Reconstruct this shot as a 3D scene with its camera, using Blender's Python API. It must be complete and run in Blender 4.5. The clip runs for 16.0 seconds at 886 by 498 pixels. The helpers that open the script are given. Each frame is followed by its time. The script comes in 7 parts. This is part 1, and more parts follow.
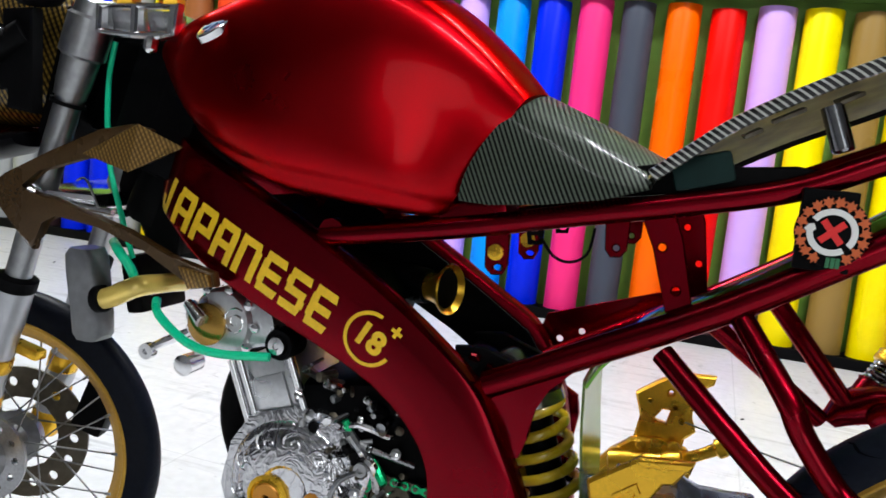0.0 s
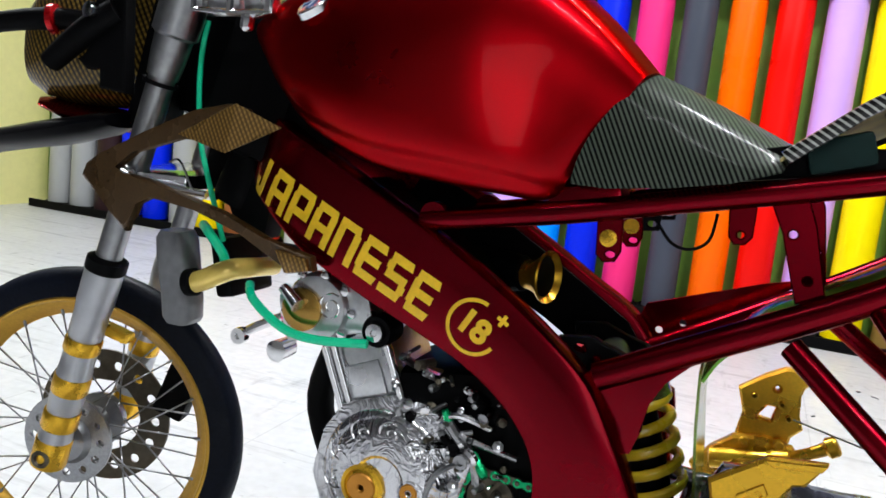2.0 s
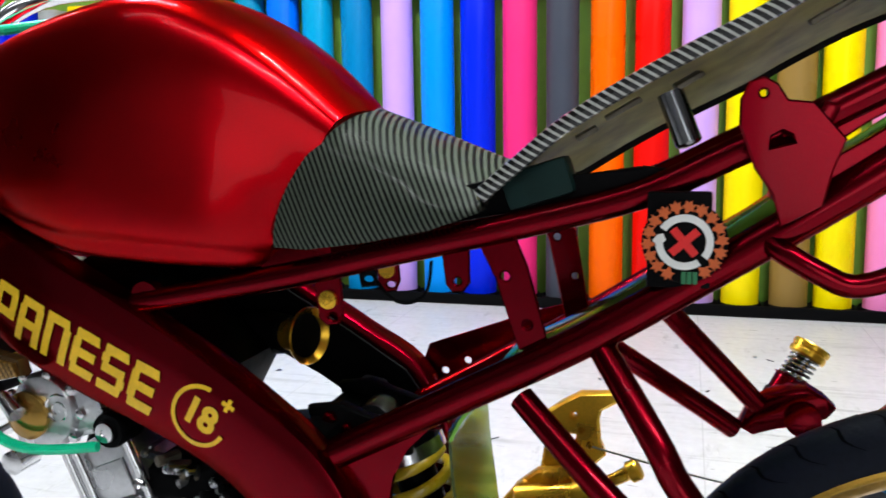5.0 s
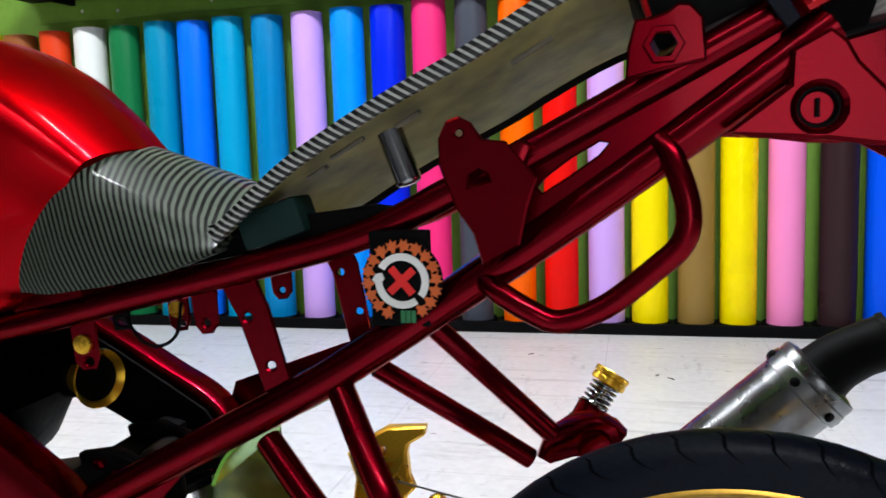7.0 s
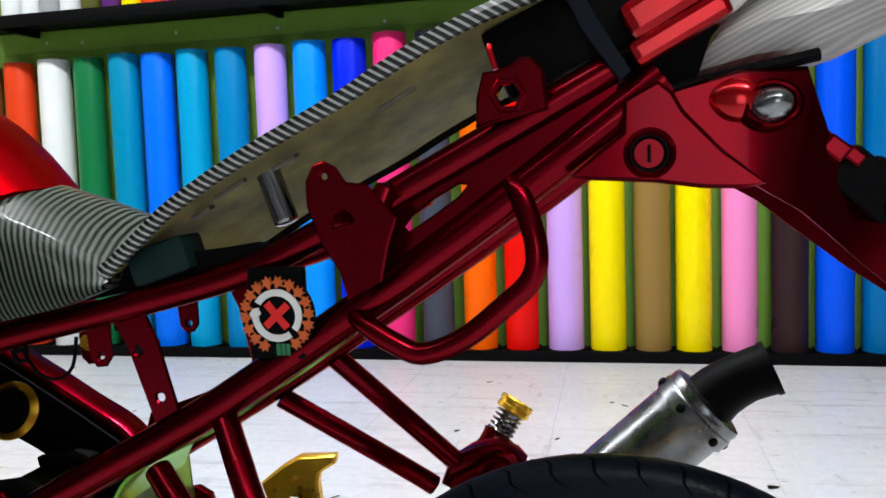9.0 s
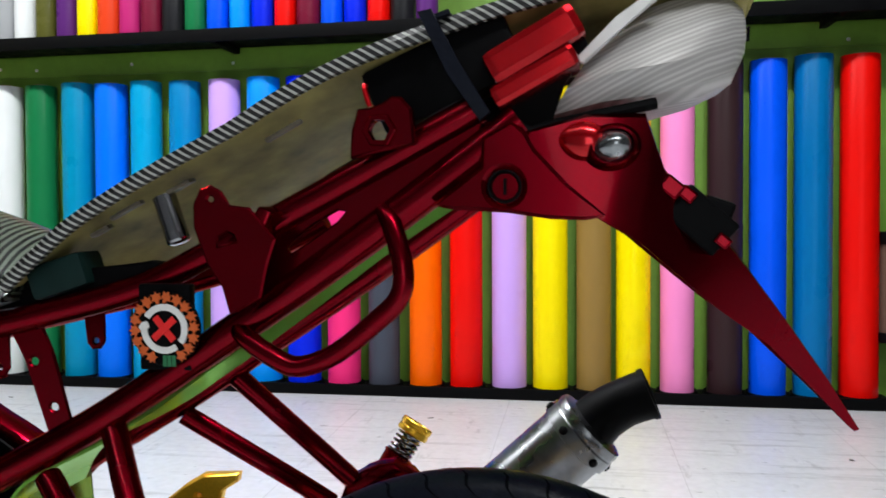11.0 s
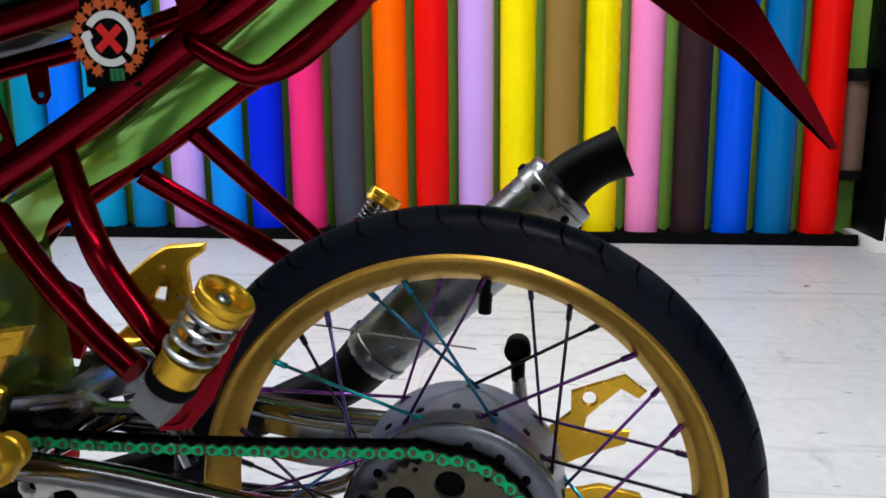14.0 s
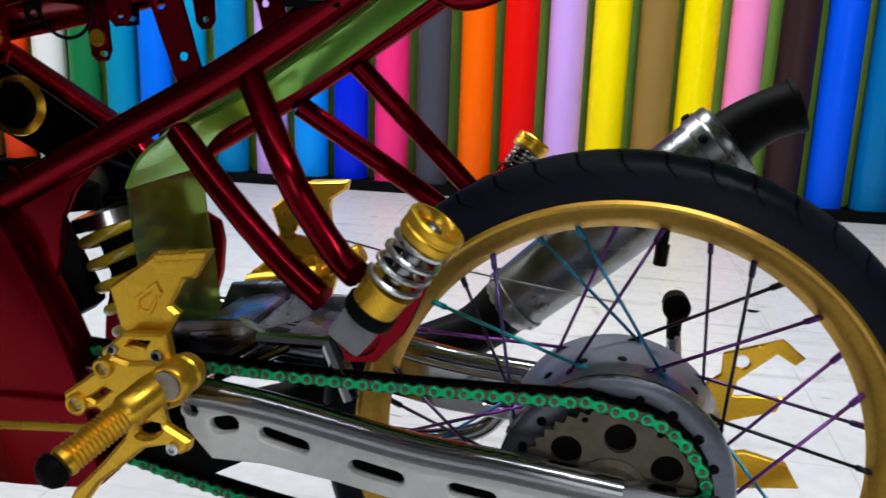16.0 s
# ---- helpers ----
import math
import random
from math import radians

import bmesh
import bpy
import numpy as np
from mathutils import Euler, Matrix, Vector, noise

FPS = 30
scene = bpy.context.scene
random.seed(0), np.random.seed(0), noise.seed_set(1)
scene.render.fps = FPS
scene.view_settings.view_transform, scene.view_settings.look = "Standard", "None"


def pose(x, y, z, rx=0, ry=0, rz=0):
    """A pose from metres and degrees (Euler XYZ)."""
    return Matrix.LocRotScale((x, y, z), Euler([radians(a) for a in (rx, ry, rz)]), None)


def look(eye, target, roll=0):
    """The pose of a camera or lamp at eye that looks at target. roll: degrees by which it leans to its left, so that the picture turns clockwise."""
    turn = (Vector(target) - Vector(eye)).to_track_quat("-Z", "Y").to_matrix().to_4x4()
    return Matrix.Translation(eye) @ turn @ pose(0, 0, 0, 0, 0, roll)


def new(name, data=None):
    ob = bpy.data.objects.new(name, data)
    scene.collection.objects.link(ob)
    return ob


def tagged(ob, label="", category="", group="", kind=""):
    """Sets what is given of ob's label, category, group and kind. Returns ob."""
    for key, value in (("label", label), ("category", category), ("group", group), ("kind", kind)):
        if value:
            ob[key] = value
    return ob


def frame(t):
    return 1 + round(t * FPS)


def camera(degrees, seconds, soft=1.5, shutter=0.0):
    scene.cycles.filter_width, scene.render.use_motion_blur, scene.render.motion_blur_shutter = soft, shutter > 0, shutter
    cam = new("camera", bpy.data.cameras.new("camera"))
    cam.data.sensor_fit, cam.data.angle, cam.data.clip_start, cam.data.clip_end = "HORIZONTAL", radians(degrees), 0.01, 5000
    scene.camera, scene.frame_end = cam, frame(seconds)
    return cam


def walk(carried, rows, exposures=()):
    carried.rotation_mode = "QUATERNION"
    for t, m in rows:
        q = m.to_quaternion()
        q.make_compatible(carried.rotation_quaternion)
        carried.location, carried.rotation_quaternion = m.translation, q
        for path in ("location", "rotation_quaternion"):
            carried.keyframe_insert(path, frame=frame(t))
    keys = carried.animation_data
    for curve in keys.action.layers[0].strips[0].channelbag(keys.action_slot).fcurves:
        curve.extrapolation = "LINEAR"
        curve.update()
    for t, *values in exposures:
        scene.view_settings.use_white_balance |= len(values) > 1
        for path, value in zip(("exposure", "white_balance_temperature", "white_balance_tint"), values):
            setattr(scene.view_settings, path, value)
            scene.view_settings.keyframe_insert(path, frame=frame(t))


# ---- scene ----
cam = camera(58.3, 16.0, soft=1.6, shutter=0.4)
PATH = [
    (0, (0.446, 0.351, 0.763), (-0.18, 2.231, 0.488), 5.8),
    (0.5, (0.424, 0.35, 0.762), (-0.217, 2.222, 0.469), 6.0),
    (1, (0.407, 0.345, 0.759), (-0.263, 2.206, 0.458), 6.2),
    (1.5, (0.391, 0.346, 0.748), (-0.318, 2.19, 0.441), 6.2),
    (2, (0.372, 0.356, 0.747), (-0.343, 2.198, 0.436), 6.0),
    (2.5, (0.369, 0.371, 0.756), (-0.354, 2.21, 0.446), 4.3),
    (3, (0.383, 0.393, 0.772), (-0.339, 2.231, 0.457), 2.6),
    (3.5, (0.407, 0.413, 0.787), (-0.32, 2.25, 0.475), 1.0),
    (4, (0.442, 0.445, 0.793), (-0.266, 2.29, 0.483), 0.1),
    (4.5, (0.49, 0.479, 0.794), (-0.148, 2.35, 0.486), -0.3),
    (5, (0.546, 0.507, 0.806), (-0.038, 2.394, 0.494), -1.3),
    (5.2, (0.559, 0.511, 0.804), (-0.006, 2.406, 0.508), -1.4),
    (7.3, (0.731, 0.56, 0.815), (0.267, 2.49, 0.565), -2.0),
    (7.5, (0.741, 0.556, 0.813), (0.283, 2.488, 0.574), -1.9),
    (8, (0.761, 0.548, 0.817), (0.314, 2.484, 0.583), -1.9),
    (8.5, (0.782, 0.549, 0.822), (0.347, 2.488, 0.601), -2.2),
    (10.8, (0.866, 0.506, 0.816), (0.519, 2.473, 0.719), -0.4),
    (11, (0.877, 0.506, 0.811), (0.548, 2.476, 0.715), -0.5),
    (11.5, (0.896, 0.513, 0.787), (0.615, 2.49, 0.678), -0.6),
    (12, (0.901, 0.519, 0.76), (0.653, 2.496, 0.586), -0.6),
    (12.5, (0.897, 0.52, 0.737), (0.658, 2.491, 0.491), -0.4),
    (13, (0.89, 0.517, 0.72), (0.651, 2.482, 0.432), -0.7),
    (13.5, (0.88, 0.519, 0.701), (0.642, 2.473, 0.347), -0.7),
    (14, (0.869, 0.522, 0.683), (0.628, 2.463, 0.267), -0.7),
    (14.5, (0.86, 0.523, 0.676), (0.615, 2.454, 0.217), -0.5),
    (15, (0.832, 0.524, 0.669), (0.569, 2.449, 0.195), -0.1),
    (15.5, (0.798, 0.523, 0.665), (0.483, 2.435, 0.171), 0.7),
    (16, (0.762, 0.524, 0.66), (0.391, 2.422, 0.15), 1.6),
]
walk(cam, [(t, look(eye, target, roll)) for t, eye, target, roll in PATH], [(0, 0.08), (3, 0.1), (7.5, -0.08), (11, -0.08), (12.5, -0.28), (15, -0.33), (16, -0.28)])

# ---- light ----
from mathutils.bvhtree import BVHTree

YC = 1.22                      # the motorcycle's centre plane
FLOOR_X, FLOOR_Y0, WALL_Y, CEIL = 4.6, -2.6, 4.10, 3.0

world = bpy.data.worlds.new("room_world")
scene.world = world
world.use_nodes = True
world.node_tree.nodes["Background"].inputs[0].default_value = (0.9, 0.95, 1.0, 1)
world.node_tree.nodes["Background"].inputs[1].default_value = 0.01

LAMPS = [(-0.9, 2.05, 84), (1.3, 2.05, 90), (-2.9, 2.1, 46), (1.65, -0.25, 40), (0.5, -0.2, 6), (-0.6, 0.0, 4)]


def area_lamp(x, y, watts):
    data = bpy.data.lights.new("tube_light", "AREA")
    data.shape, data.size, data.size_y, data.energy = "RECTANGLE", 1.2, 0.12, watts
    data.color = (0.95, 0.98, 1.0)
    ob = new("tube_light", data)
    ob.matrix_world = pose(x, y, CEIL - 0.09, 0, 0, 0)


for lamp in LAMPS:
    area_lamp(*lamp)
WIN_X, WIN_Z, WIN_W, WIN_H = 1.55, 1.15, 1.3, 1.7        # the shop window behind the camera
data = bpy.data.lights.new("window_light", "AREA")
data.shape, data.size, data.size_y, data.energy = "RECTANGLE", WIN_W, WIN_H, 15
data.color = (0.93, 0.97, 1.0)
new("window_light", data).matrix_world = pose(WIN_X, FLOOR_Y0 - 0.02, WIN_Z, 90, 0, 0)


# ---- materials ----
def nodes_of(name):
    m = bpy.data.materials.new(name)
    m.use_nodes = True
    return m, m.node_tree.nodes, m.node_tree.links, m.node_tree.nodes["Principled BSDF"]


def paint(name, color, rough=0.5, metal=0.0, coat=0.0, spread=0.12, grain=60.0, bump=0.0, wear=6.0, rough_spread=0.12, spec=0.5, coat_rough=0.06):
    """A surface whose colour and gloss vary at two scales: fine grain and broad wear."""
    m, n, l, p = nodes_of(name)
    co = n.new("ShaderNodeTexCoord")
    fine, broad = n.new("ShaderNodeTexNoise"), n.new("ShaderNodeTexNoise")
    fine.inputs["Scale"].default_value, broad.inputs["Scale"].default_value = grain, wear
    fine.inputs["Detail"].default_value, broad.inputs["Detail"].default_value = 3, 5
    for x in (fine, broad):
        l.new(co.outputs["Object"], x.inputs["Vector"])
    add = n.new("ShaderNodeMath")
    add.operation = "ADD"
    l.new(fine.outputs["Fac"], add.inputs[0])
    l.new(broad.outputs["Fac"], add.inputs[1])
    ramp = n.new("ShaderNodeMapRange")
    ramp.inputs["From Min"].default_value, ramp.inputs["From Max"].default_value = 0.6, 1.4
    ramp.inputs["To Min"].default_value, ramp.inputs["To Max"].default_value = 1 - spread, 1 + spread
    l.new(add.outputs[0], ramp.inputs["Value"])
    mul = n.new("ShaderNodeVectorMath")
    mul.operation = "SCALE"
    mul.inputs[0].default_value = color
    l.new(ramp.outputs[0], mul.inputs["Scale"])
    l.new(mul.outputs[0], p.inputs["Base Color"])
    rr = n.new("ShaderNodeMapRange")
    rr.inputs["From Min"].default_value, rr.inputs["From Max"].default_value = 0.3, 0.7
    rr.inputs["To Min"].default_value, rr.inputs["To Max"].default_value = max(0.02, rough - rough_spread), rough + rough_spread
    l.new(broad.outputs["Fac"], rr.inputs["Value"])
    l.new(rr.outputs[0], p.inputs["Roughness"])
    p.inputs["Metallic"].default_value = metal
    p.inputs["Specular IOR Level"].default_value = spec
    p.inputs["Coat Weight"].default_value = coat
    p.inputs["Coat Roughness"].default_value = coat_rough
    if bump:
        b = n.new("ShaderNodeBump")
        b.inputs["Strength"].default_value = bump
        b.inputs["Distance"].default_value = 0.002
        l.new(fine.outputs["Fac"], b.inputs["Height"])
        l.new(b.outputs[0], p.inputs["Normal"])
    return m


def stripes(name, dark, light, period, direction, rough=0.35, coat=0.6, cross=None, ramp=(0.35, 0.65), metal=0.0):
    """A woven cloth under resin: bands of two tones along a direction, and a second, finer set across it."""
    m, n, l, p = nodes_of(name)
    co = n.new("ShaderNodeTexCoord")
    waves = []
    for way, per in [(direction, period)] + ([cross] if cross else []):
        dot = n.new("ShaderNodeVectorMath")
        dot.operation = "DOT_PRODUCT"
        dot.inputs[1].default_value = Vector(way).normalized() * (2 * math.pi / per)
        l.new(co.outputs["Object"], dot.inputs[0])
        s = n.new("ShaderNodeMath")
        s.operation = "SINE"
        l.new(dot.outputs["Value"], s.inputs[0])
        r = n.new("ShaderNodeMapRange")
        r.inputs["From Min"].default_value, r.inputs["From Max"].default_value = ramp[0] * 2 - 1, ramp[1] * 2 - 1
        l.new(s.outputs[0], r.inputs["Value"])
        waves.append(r.outputs[0])
    fac = waves[0]
    if cross:
        mm = n.new("ShaderNodeMath")
        mm.operation = "MULTIPLY_ADD"
        mm.inputs[1].default_value, mm.inputs[2].default_value = 0.45, 0.0
        l.new(waves[1], mm.inputs[0])
        m2 = n.new("ShaderNodeMath")
        m2.operation = "SUBTRACT"
        m2.use_clamp = True
        l.new(fac, m2.inputs[0])
        l.new(mm.outputs[0], m2.inputs[1])
        fac = m2.outputs[0]
    noise_node = n.new("ShaderNodeTexNoise")
    noise_node.inputs["Scale"].default_value = 14
    l.new(co.outputs["Object"], noise_node.inputs["Vector"])
    mix = n.new("ShaderNodeMix")
    mix.data_type = "RGBA"
    mix.inputs["A"].default_value, mix.inputs["B"].default_value = (*dark, 1), (*light, 1)
    l.new(fac, mix.inputs["Factor"])
    l.new(mix.outputs["Result"], p.inputs["Base Color"])
    rr = n.new("ShaderNodeMapRange")
    rr.inputs["To Min"].default_value, rr.inputs["To Max"].default_value = rough - 0.1, rough + 0.15
    l.new(noise_node.outputs["Fac"], rr.inputs["Value"])
    l.new(rr.outputs[0], p.inputs["Roughness"])
    p.inputs["Coat Weight"].default_value = coat
    p.inputs["Specular IOR Level"].default_value = 0.25
    p.inputs["Coat Roughness"].default_value = 0.08
    p.inputs["Metallic"].default_value = metal
    return m


CANDY = paint("candy_red_paint", (0.40, 0.001, 0.005), 0.30, 0.98, 0.10, 0.10, 900, 0, 5, 0.03, 0.5, 0.05)
FRAME_RED = paint("frame_red_paint", (0.185, 0.0006, 0.007), 0.23, 0.97, 0.12, 0.20, 500, 0, 9, 0.06, 0.5, 0.06)
for lacquer in (CANDY, FRAME_RED):         # lacquered metal stays red at its edges
    lacquer.node_tree.nodes["Principled BSDF"].inputs["Specular Tint"].default_value = (0.45, 0.02, 0.05, 1)
GOLD = paint("gold_anodised", (0.80, 0.46, 0.035), 0.30, 0.82, 0, 0.14, 300, 0, 25, 0.08)
RIM_GOLD = paint("gold_rim", (0.62, 0.36, 0.06), 0.36, 0.88, 0, 0.16, 200, 0.06, 14, 0.08)
CHROME = paint("polished_aluminium", (0.80, 0.80, 0.82), 0.14, 1.0, 0, 0.08, 120, 0, 12, 0.07)
CAST = paint("cast_aluminium", (0.42, 0.43, 0.45), 0.40, 0.9, 0, 0.2, 260, 0.4, 18, 0.1)
STEEL = paint("brushed_steel", (0.33, 0.335, 0.345), 0.34, 1.0, 0, 0.22, 90, 0, 9, 0.1)
DARK_STEEL = paint("worn_dark_steel", (0.105, 0.09, 0.066), 0.45, 0.7, 0, 0.35, 90, 0.4, 14, 0.12)
HUB_GREY = paint("blue_grey_casting", (0.14, 0.15, 0.19), 0.38, 0.55, 0.2, 0.18, 160, 0.2, 12, 0.1)
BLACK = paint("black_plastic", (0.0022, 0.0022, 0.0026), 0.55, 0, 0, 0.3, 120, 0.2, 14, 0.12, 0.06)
RUBBER = paint("tyre_rubber", (0.0030, 0.0046, 0.0105), 0.46, 0, 0, 0.4, 160, 0.35, 10, 0.12, 0.13)
WHITE = paint("white_paint", (0.78, 0.78, 0.76), 0.45, 0, 0, 0.06, 60, 0, 6)
GREY_PLASTIC = paint("grey_plastic", (0.15, 0.155, 0.165), 0.42, 0, 0.2, 0.25, 80, 0.2, 20)
YELLOW = paint("yellow_spring_paint", (0.68, 0.47, 0.02), 0.32, 0, 0.6, 0.1, 90, 0, 14)
GREEN_HOSE = paint("green_rubber_hose", (0.0, 0.72, 0.36), 0.38, 0, 0.2, 0.12, 60, 0, 14)
POLISHED = paint("satin_aluminium", (0.62, 0.63, 0.65), 0.30, 1.0, 0, 0.14, 160, 0.1, 14, 0.08)
SMOKED = paint("smoked_chrome", (0.29, 0.295, 0.31), 0.16, 1.0, 0, 0.14, 120, 0, 12, 0.06)
GREEN_LINK = paint("green_chain_paint", (0.0, 0.40, 0.14), 0.27, 0.65, 0.1, 0.4, 260, 0.25, 60, 0.12, 0.4)
TEXT_GOLD = paint("gold_lettering", (0.90, 0.55, 0.015), 0.42, 0.1, 0.2, 0.14, 160, 0, 22)
RED_PAINT = paint("bright_red_paint", (0.50, 0.003, 0.008), 0.22, 0.75, 0.45, 0.12, 60, 0, 8, 0.08, 0.2)
ORANGE = paint("orange_print", (0.58, 0.105, 0.018), 0.45)
GREEN_PRINT = paint("green_print", (0.02, 0.16, 0.06), 0.45)
RESIN = paint("raw_fibreglass", (0.29, 0.245, 0.085), 0.55, 0, 0.0, 0.6, 30, 0.2, 14, 0.1, 0.15)
MUFFLER_STEEL = paint("heat_stained_steel", (0.21, 0.215, 0.225), 0.30, 1.0, 0, 0.5, 40, 0.1, 16, 0.12)
SATIN_GREY = paint("satin_grey_alloy", (0.36, 0.37, 0.42), 0.20, 1.0, 0, 0.35, 60, 0.35, 22, 0.12)
SILVER_FILM = stripes("grey_brushed_shell", (0.40, 0.385, 0.37), (0.60, 0.585, 0.565), 0.0037, (-0.42, 0.2, 0.9), 0.45, 0.02, ((-0.40, 0.1, 0.92), 0.0143), (0.05, 0.95), 0.3)
CARBON = stripes("carbon_weave", (0.001, 0.0015, 0.0012), (0.078, 0.095, 0.074), 0.0046, (0.87, 0.12, 0.45), 0.40, 0.12, metal=0.0)
CARBON.node_tree.nodes["Principled BSDF"].inputs["Specular IOR Level"].default_value = 0.08
GOLD_CARBON = stripes("gold_weave", (0.014, 0.008, 0.002), (0.29, 0.18, 0.032), 0.0062, (1, 0.35, 0.5), 0.32, 0.6, ((1, -0.3, -1.1), 0.0062), metal=0.3)


def clear_green(name, color, metal, clear):
    m, n, l, p = nodes_of(name)
    p.inputs["Base Color"].default_value = (*color, 1)
    p.inputs["Metallic"].default_value = metal
    p.inputs["Transmission Weight"].default_value = clear
    p.inputs["IOR"].default_value = 1.35
    noise_node = n.new("ShaderNodeTexNoise")
    noise_node.inputs["Scale"].default_value = 9
    co = n.new("ShaderNodeTexCoord")
    l.new(co.outputs["Object"], noise_node.inputs["Vector"])
    rr = n.new("ShaderNodeMapRange")
    rr.inputs["To Min"].default_value, rr.inputs["To Max"].default_value = 0.06, 0.22
    l.new(noise_node.outputs["Fac"], rr.inputs["Value"])
    l.new(rr.outputs[0], p.inputs["Roughness"])
    return m


ACRYLIC = clear_green("green_acrylic", (0.20, 0.48, 0.07), 0.62, 0.0)
DEEP_ACRYLIC = clear_green("deep_green_acrylic", (0.26, 0.41, 0.08), 0.10, 0.9)


def floor_material():
    """Pale tiles: cloudy tone, long scuffs, dirt specks and thin dirty joints."""
    m, n, l, p = nodes_of("pale_floor_tile")
    co = n.new("ShaderNodeTexCoord")

    def noise(scale, detail, stretch=(1, 1, 1), turn=0.0, rough=0.55):
        mp = n.new("ShaderNodeMapping")
        mp.inputs["Scale"].default_value = stretch
        mp.inputs["Rotation"].default_value = (0, 0, turn)
        l.new(co.outputs["Object"], mp.inputs["Vector"])
        x = n.new("ShaderNodeTexNoise")
        x.inputs["Scale"].default_value, x.inputs["Detail"].default_value, x.inputs["Roughness"].default_value = scale, detail, rough
        l.new(mp.outputs[0], x.inputs["Vector"])
        return x.outputs["Fac"]

    def level(src, lo, hi, a, b):
        r = n.new("ShaderNodeMapRange")
        r.inputs["From Min"].default_value, r.inputs["From Max"].default_value = lo, hi
        r.inputs["To Min"].default_value, r.inputs["To Max"].default_value = a, b
        l.new(src, r.inputs["Value"])
        return r.outputs[0]

    def times(a, b):
        x = n.new("ShaderNodeMath")
        x.operation = "MULTIPLY"
        l.new(a, x.inputs[0])
        l.new(b, x.inputs[1])
        return x.outputs[0]

    tone = level(noise(1.4, 6), 0.3, 0.7, 0.88, 1.06)
    tone = times(tone, level(noise(34, 4), 0.3, 0.7, 0.93, 1.05))
    tone = times(tone, level(noise(3.0, 5, (0.5, 5.5, 1), 0.12, 0.7), 0.55, 0.72, 1.0, 0.66))
    tone = times(tone, level(noise(5.0, 4, (3.0, 0.8, 1), 0.5, 0.7), 0.60, 0.74, 1.0, 0.70))
    tone = times(tone, level(noise(17, 2, (0.8, 3.2, 1), -0.3, 0.5), 0.70, 0.75, 1.0, 0.40))
    tiles = n.new("ShaderNodeTexBrick")
    tiles.offset, tiles.squash = 0.0, 1.0
    tiles.inputs["Scale"].default_value = 1.0
    tiles.inputs["Brick Width"].default_value = tiles.inputs["Row Height"].default_value = 0.6
    tiles.inputs["Mortar Size"].default_value = 0.0022
    tiles.inputs["Mortar Smooth"].default_value = 0.3
    l.new(co.outputs["Object"], tiles.inputs["Vector"])
    tone = times(tone, level(tiles.outputs["Fac"], 0, 1, 1.0, 0.84))
    mul = n.new("ShaderNodeVectorMath")
    mul.operation = "SCALE"
    mul.inputs[0].default_value = (0.562, 0.568, 0.585)
    l.new(tone, mul.inputs["Scale"])
    l.new(mul.outputs[0], p.inputs["Base Color"])
    l.new(level(tone, 0.6, 1.05, 0.55, 0.32), p.inputs["Roughness"])
    return m


FLOOR = floor_material()
WALL_GREEN = paint("green_wall_paint", (0.17, 0.34, 0.035), 0.55, 0, 0, 0.10, 30, 0.1, 2.5)
WALL_YELLOW = paint("yellow_wall_paint", (0.85, 0.80, 0.34), 0.6, 0, 0, 0.06, 30, 0.1, 2.0)
WALL_DARK = paint("dark_wall_paint", (0.035, 0.035, 0.04), 0.6, 0, 0, 0.1, 30, 0.1, 2.0)
CEILING = paint("ceiling_paint", (0.20, 0.20, 0.20), 0.7, 0, 0, 0.06, 30, 0.1, 2.0)
WALL_WHITE = paint("white_wall_paint", (0.72, 0.72, 0.70), 0.6, 0, 0, 0.06, 30, 0.1, 2.0)


# ---- geometry ----
def smooth(bm, flat=False):
    for f in bm.faces:
        f.smooth = not flat


def link(name, bm, material, smoothed=True):
    bmesh.ops.recalc_face_normals(bm, faces=bm.faces[:])
    me = bpy.data.meshes.new(name)
    if smoothed:
        smooth(bm)
        for e in bm.edges:
            if len(e.link_faces) == 2 and e.calc_face_angle(0) > 0.62:
                e.smooth = False
    bm.to_mesh(me)
    bm.free()
    me.materials.append(material)
    return new(name, me)


def part(name, bm, material, parent, label="", smoothed=True):
    ob = link(name, bm, material, smoothed)
    ob.parent = parent
    ob.matrix_parent_inverse = ROOT_INV.get(parent.name, Matrix())
    return tagged(ob, label)


ROOT_INV = {}


def root(name, place, label, category, group=""):
    ob = new(name)
    ob.location = place
    ob.empty_display_size = 0.1
    ROOT_INV[ob.name] = Matrix.Translation(-Vector(place))
    return tagged(ob, label, category, group)


def spline(pts, n=6):
    """Points on a smooth curve through pts."""
    p = [Vector(q) for q in pts]
    if len(p) < 3:
        return p
    out = []
    for i in range(len(p) - 1):
        a, b, c, d = p[max(i - 1, 0)], p[i], p[i + 1], p[min(i + 2, len(p) - 1)]
        for k in range(n):
            t = k / n
            out.append(0.5 * ((2 * b) + (c - a) * t + (2 * a - 5 * b + 4 * c - d) * t * t + (3 * b - a - 3 * c + d) * t ** 3))
    return out + [p[-1]]


def rings(bm, loops, closed_ring=True, caps=True, wrap=False):
    """Skin a row of equal vertex loops."""
    made = [[bm.verts.new(v) for v in loop] for loop in loops]
    k = len(made[0])
    pairs = list(zip(made, made[1:])) + ([(made[-1], made[0])] if wrap else [])
    for a, b in pairs:
        for i in range(k if closed_ring else k - 1):
            j = (i + 1) % k
            bm.faces.new((a[i], a[j], b[j], b[i]))
    if caps and closed_ring and not wrap:
        bm.faces.new(made[0][::-1])
        bm.faces.new(made[-1])
    return made


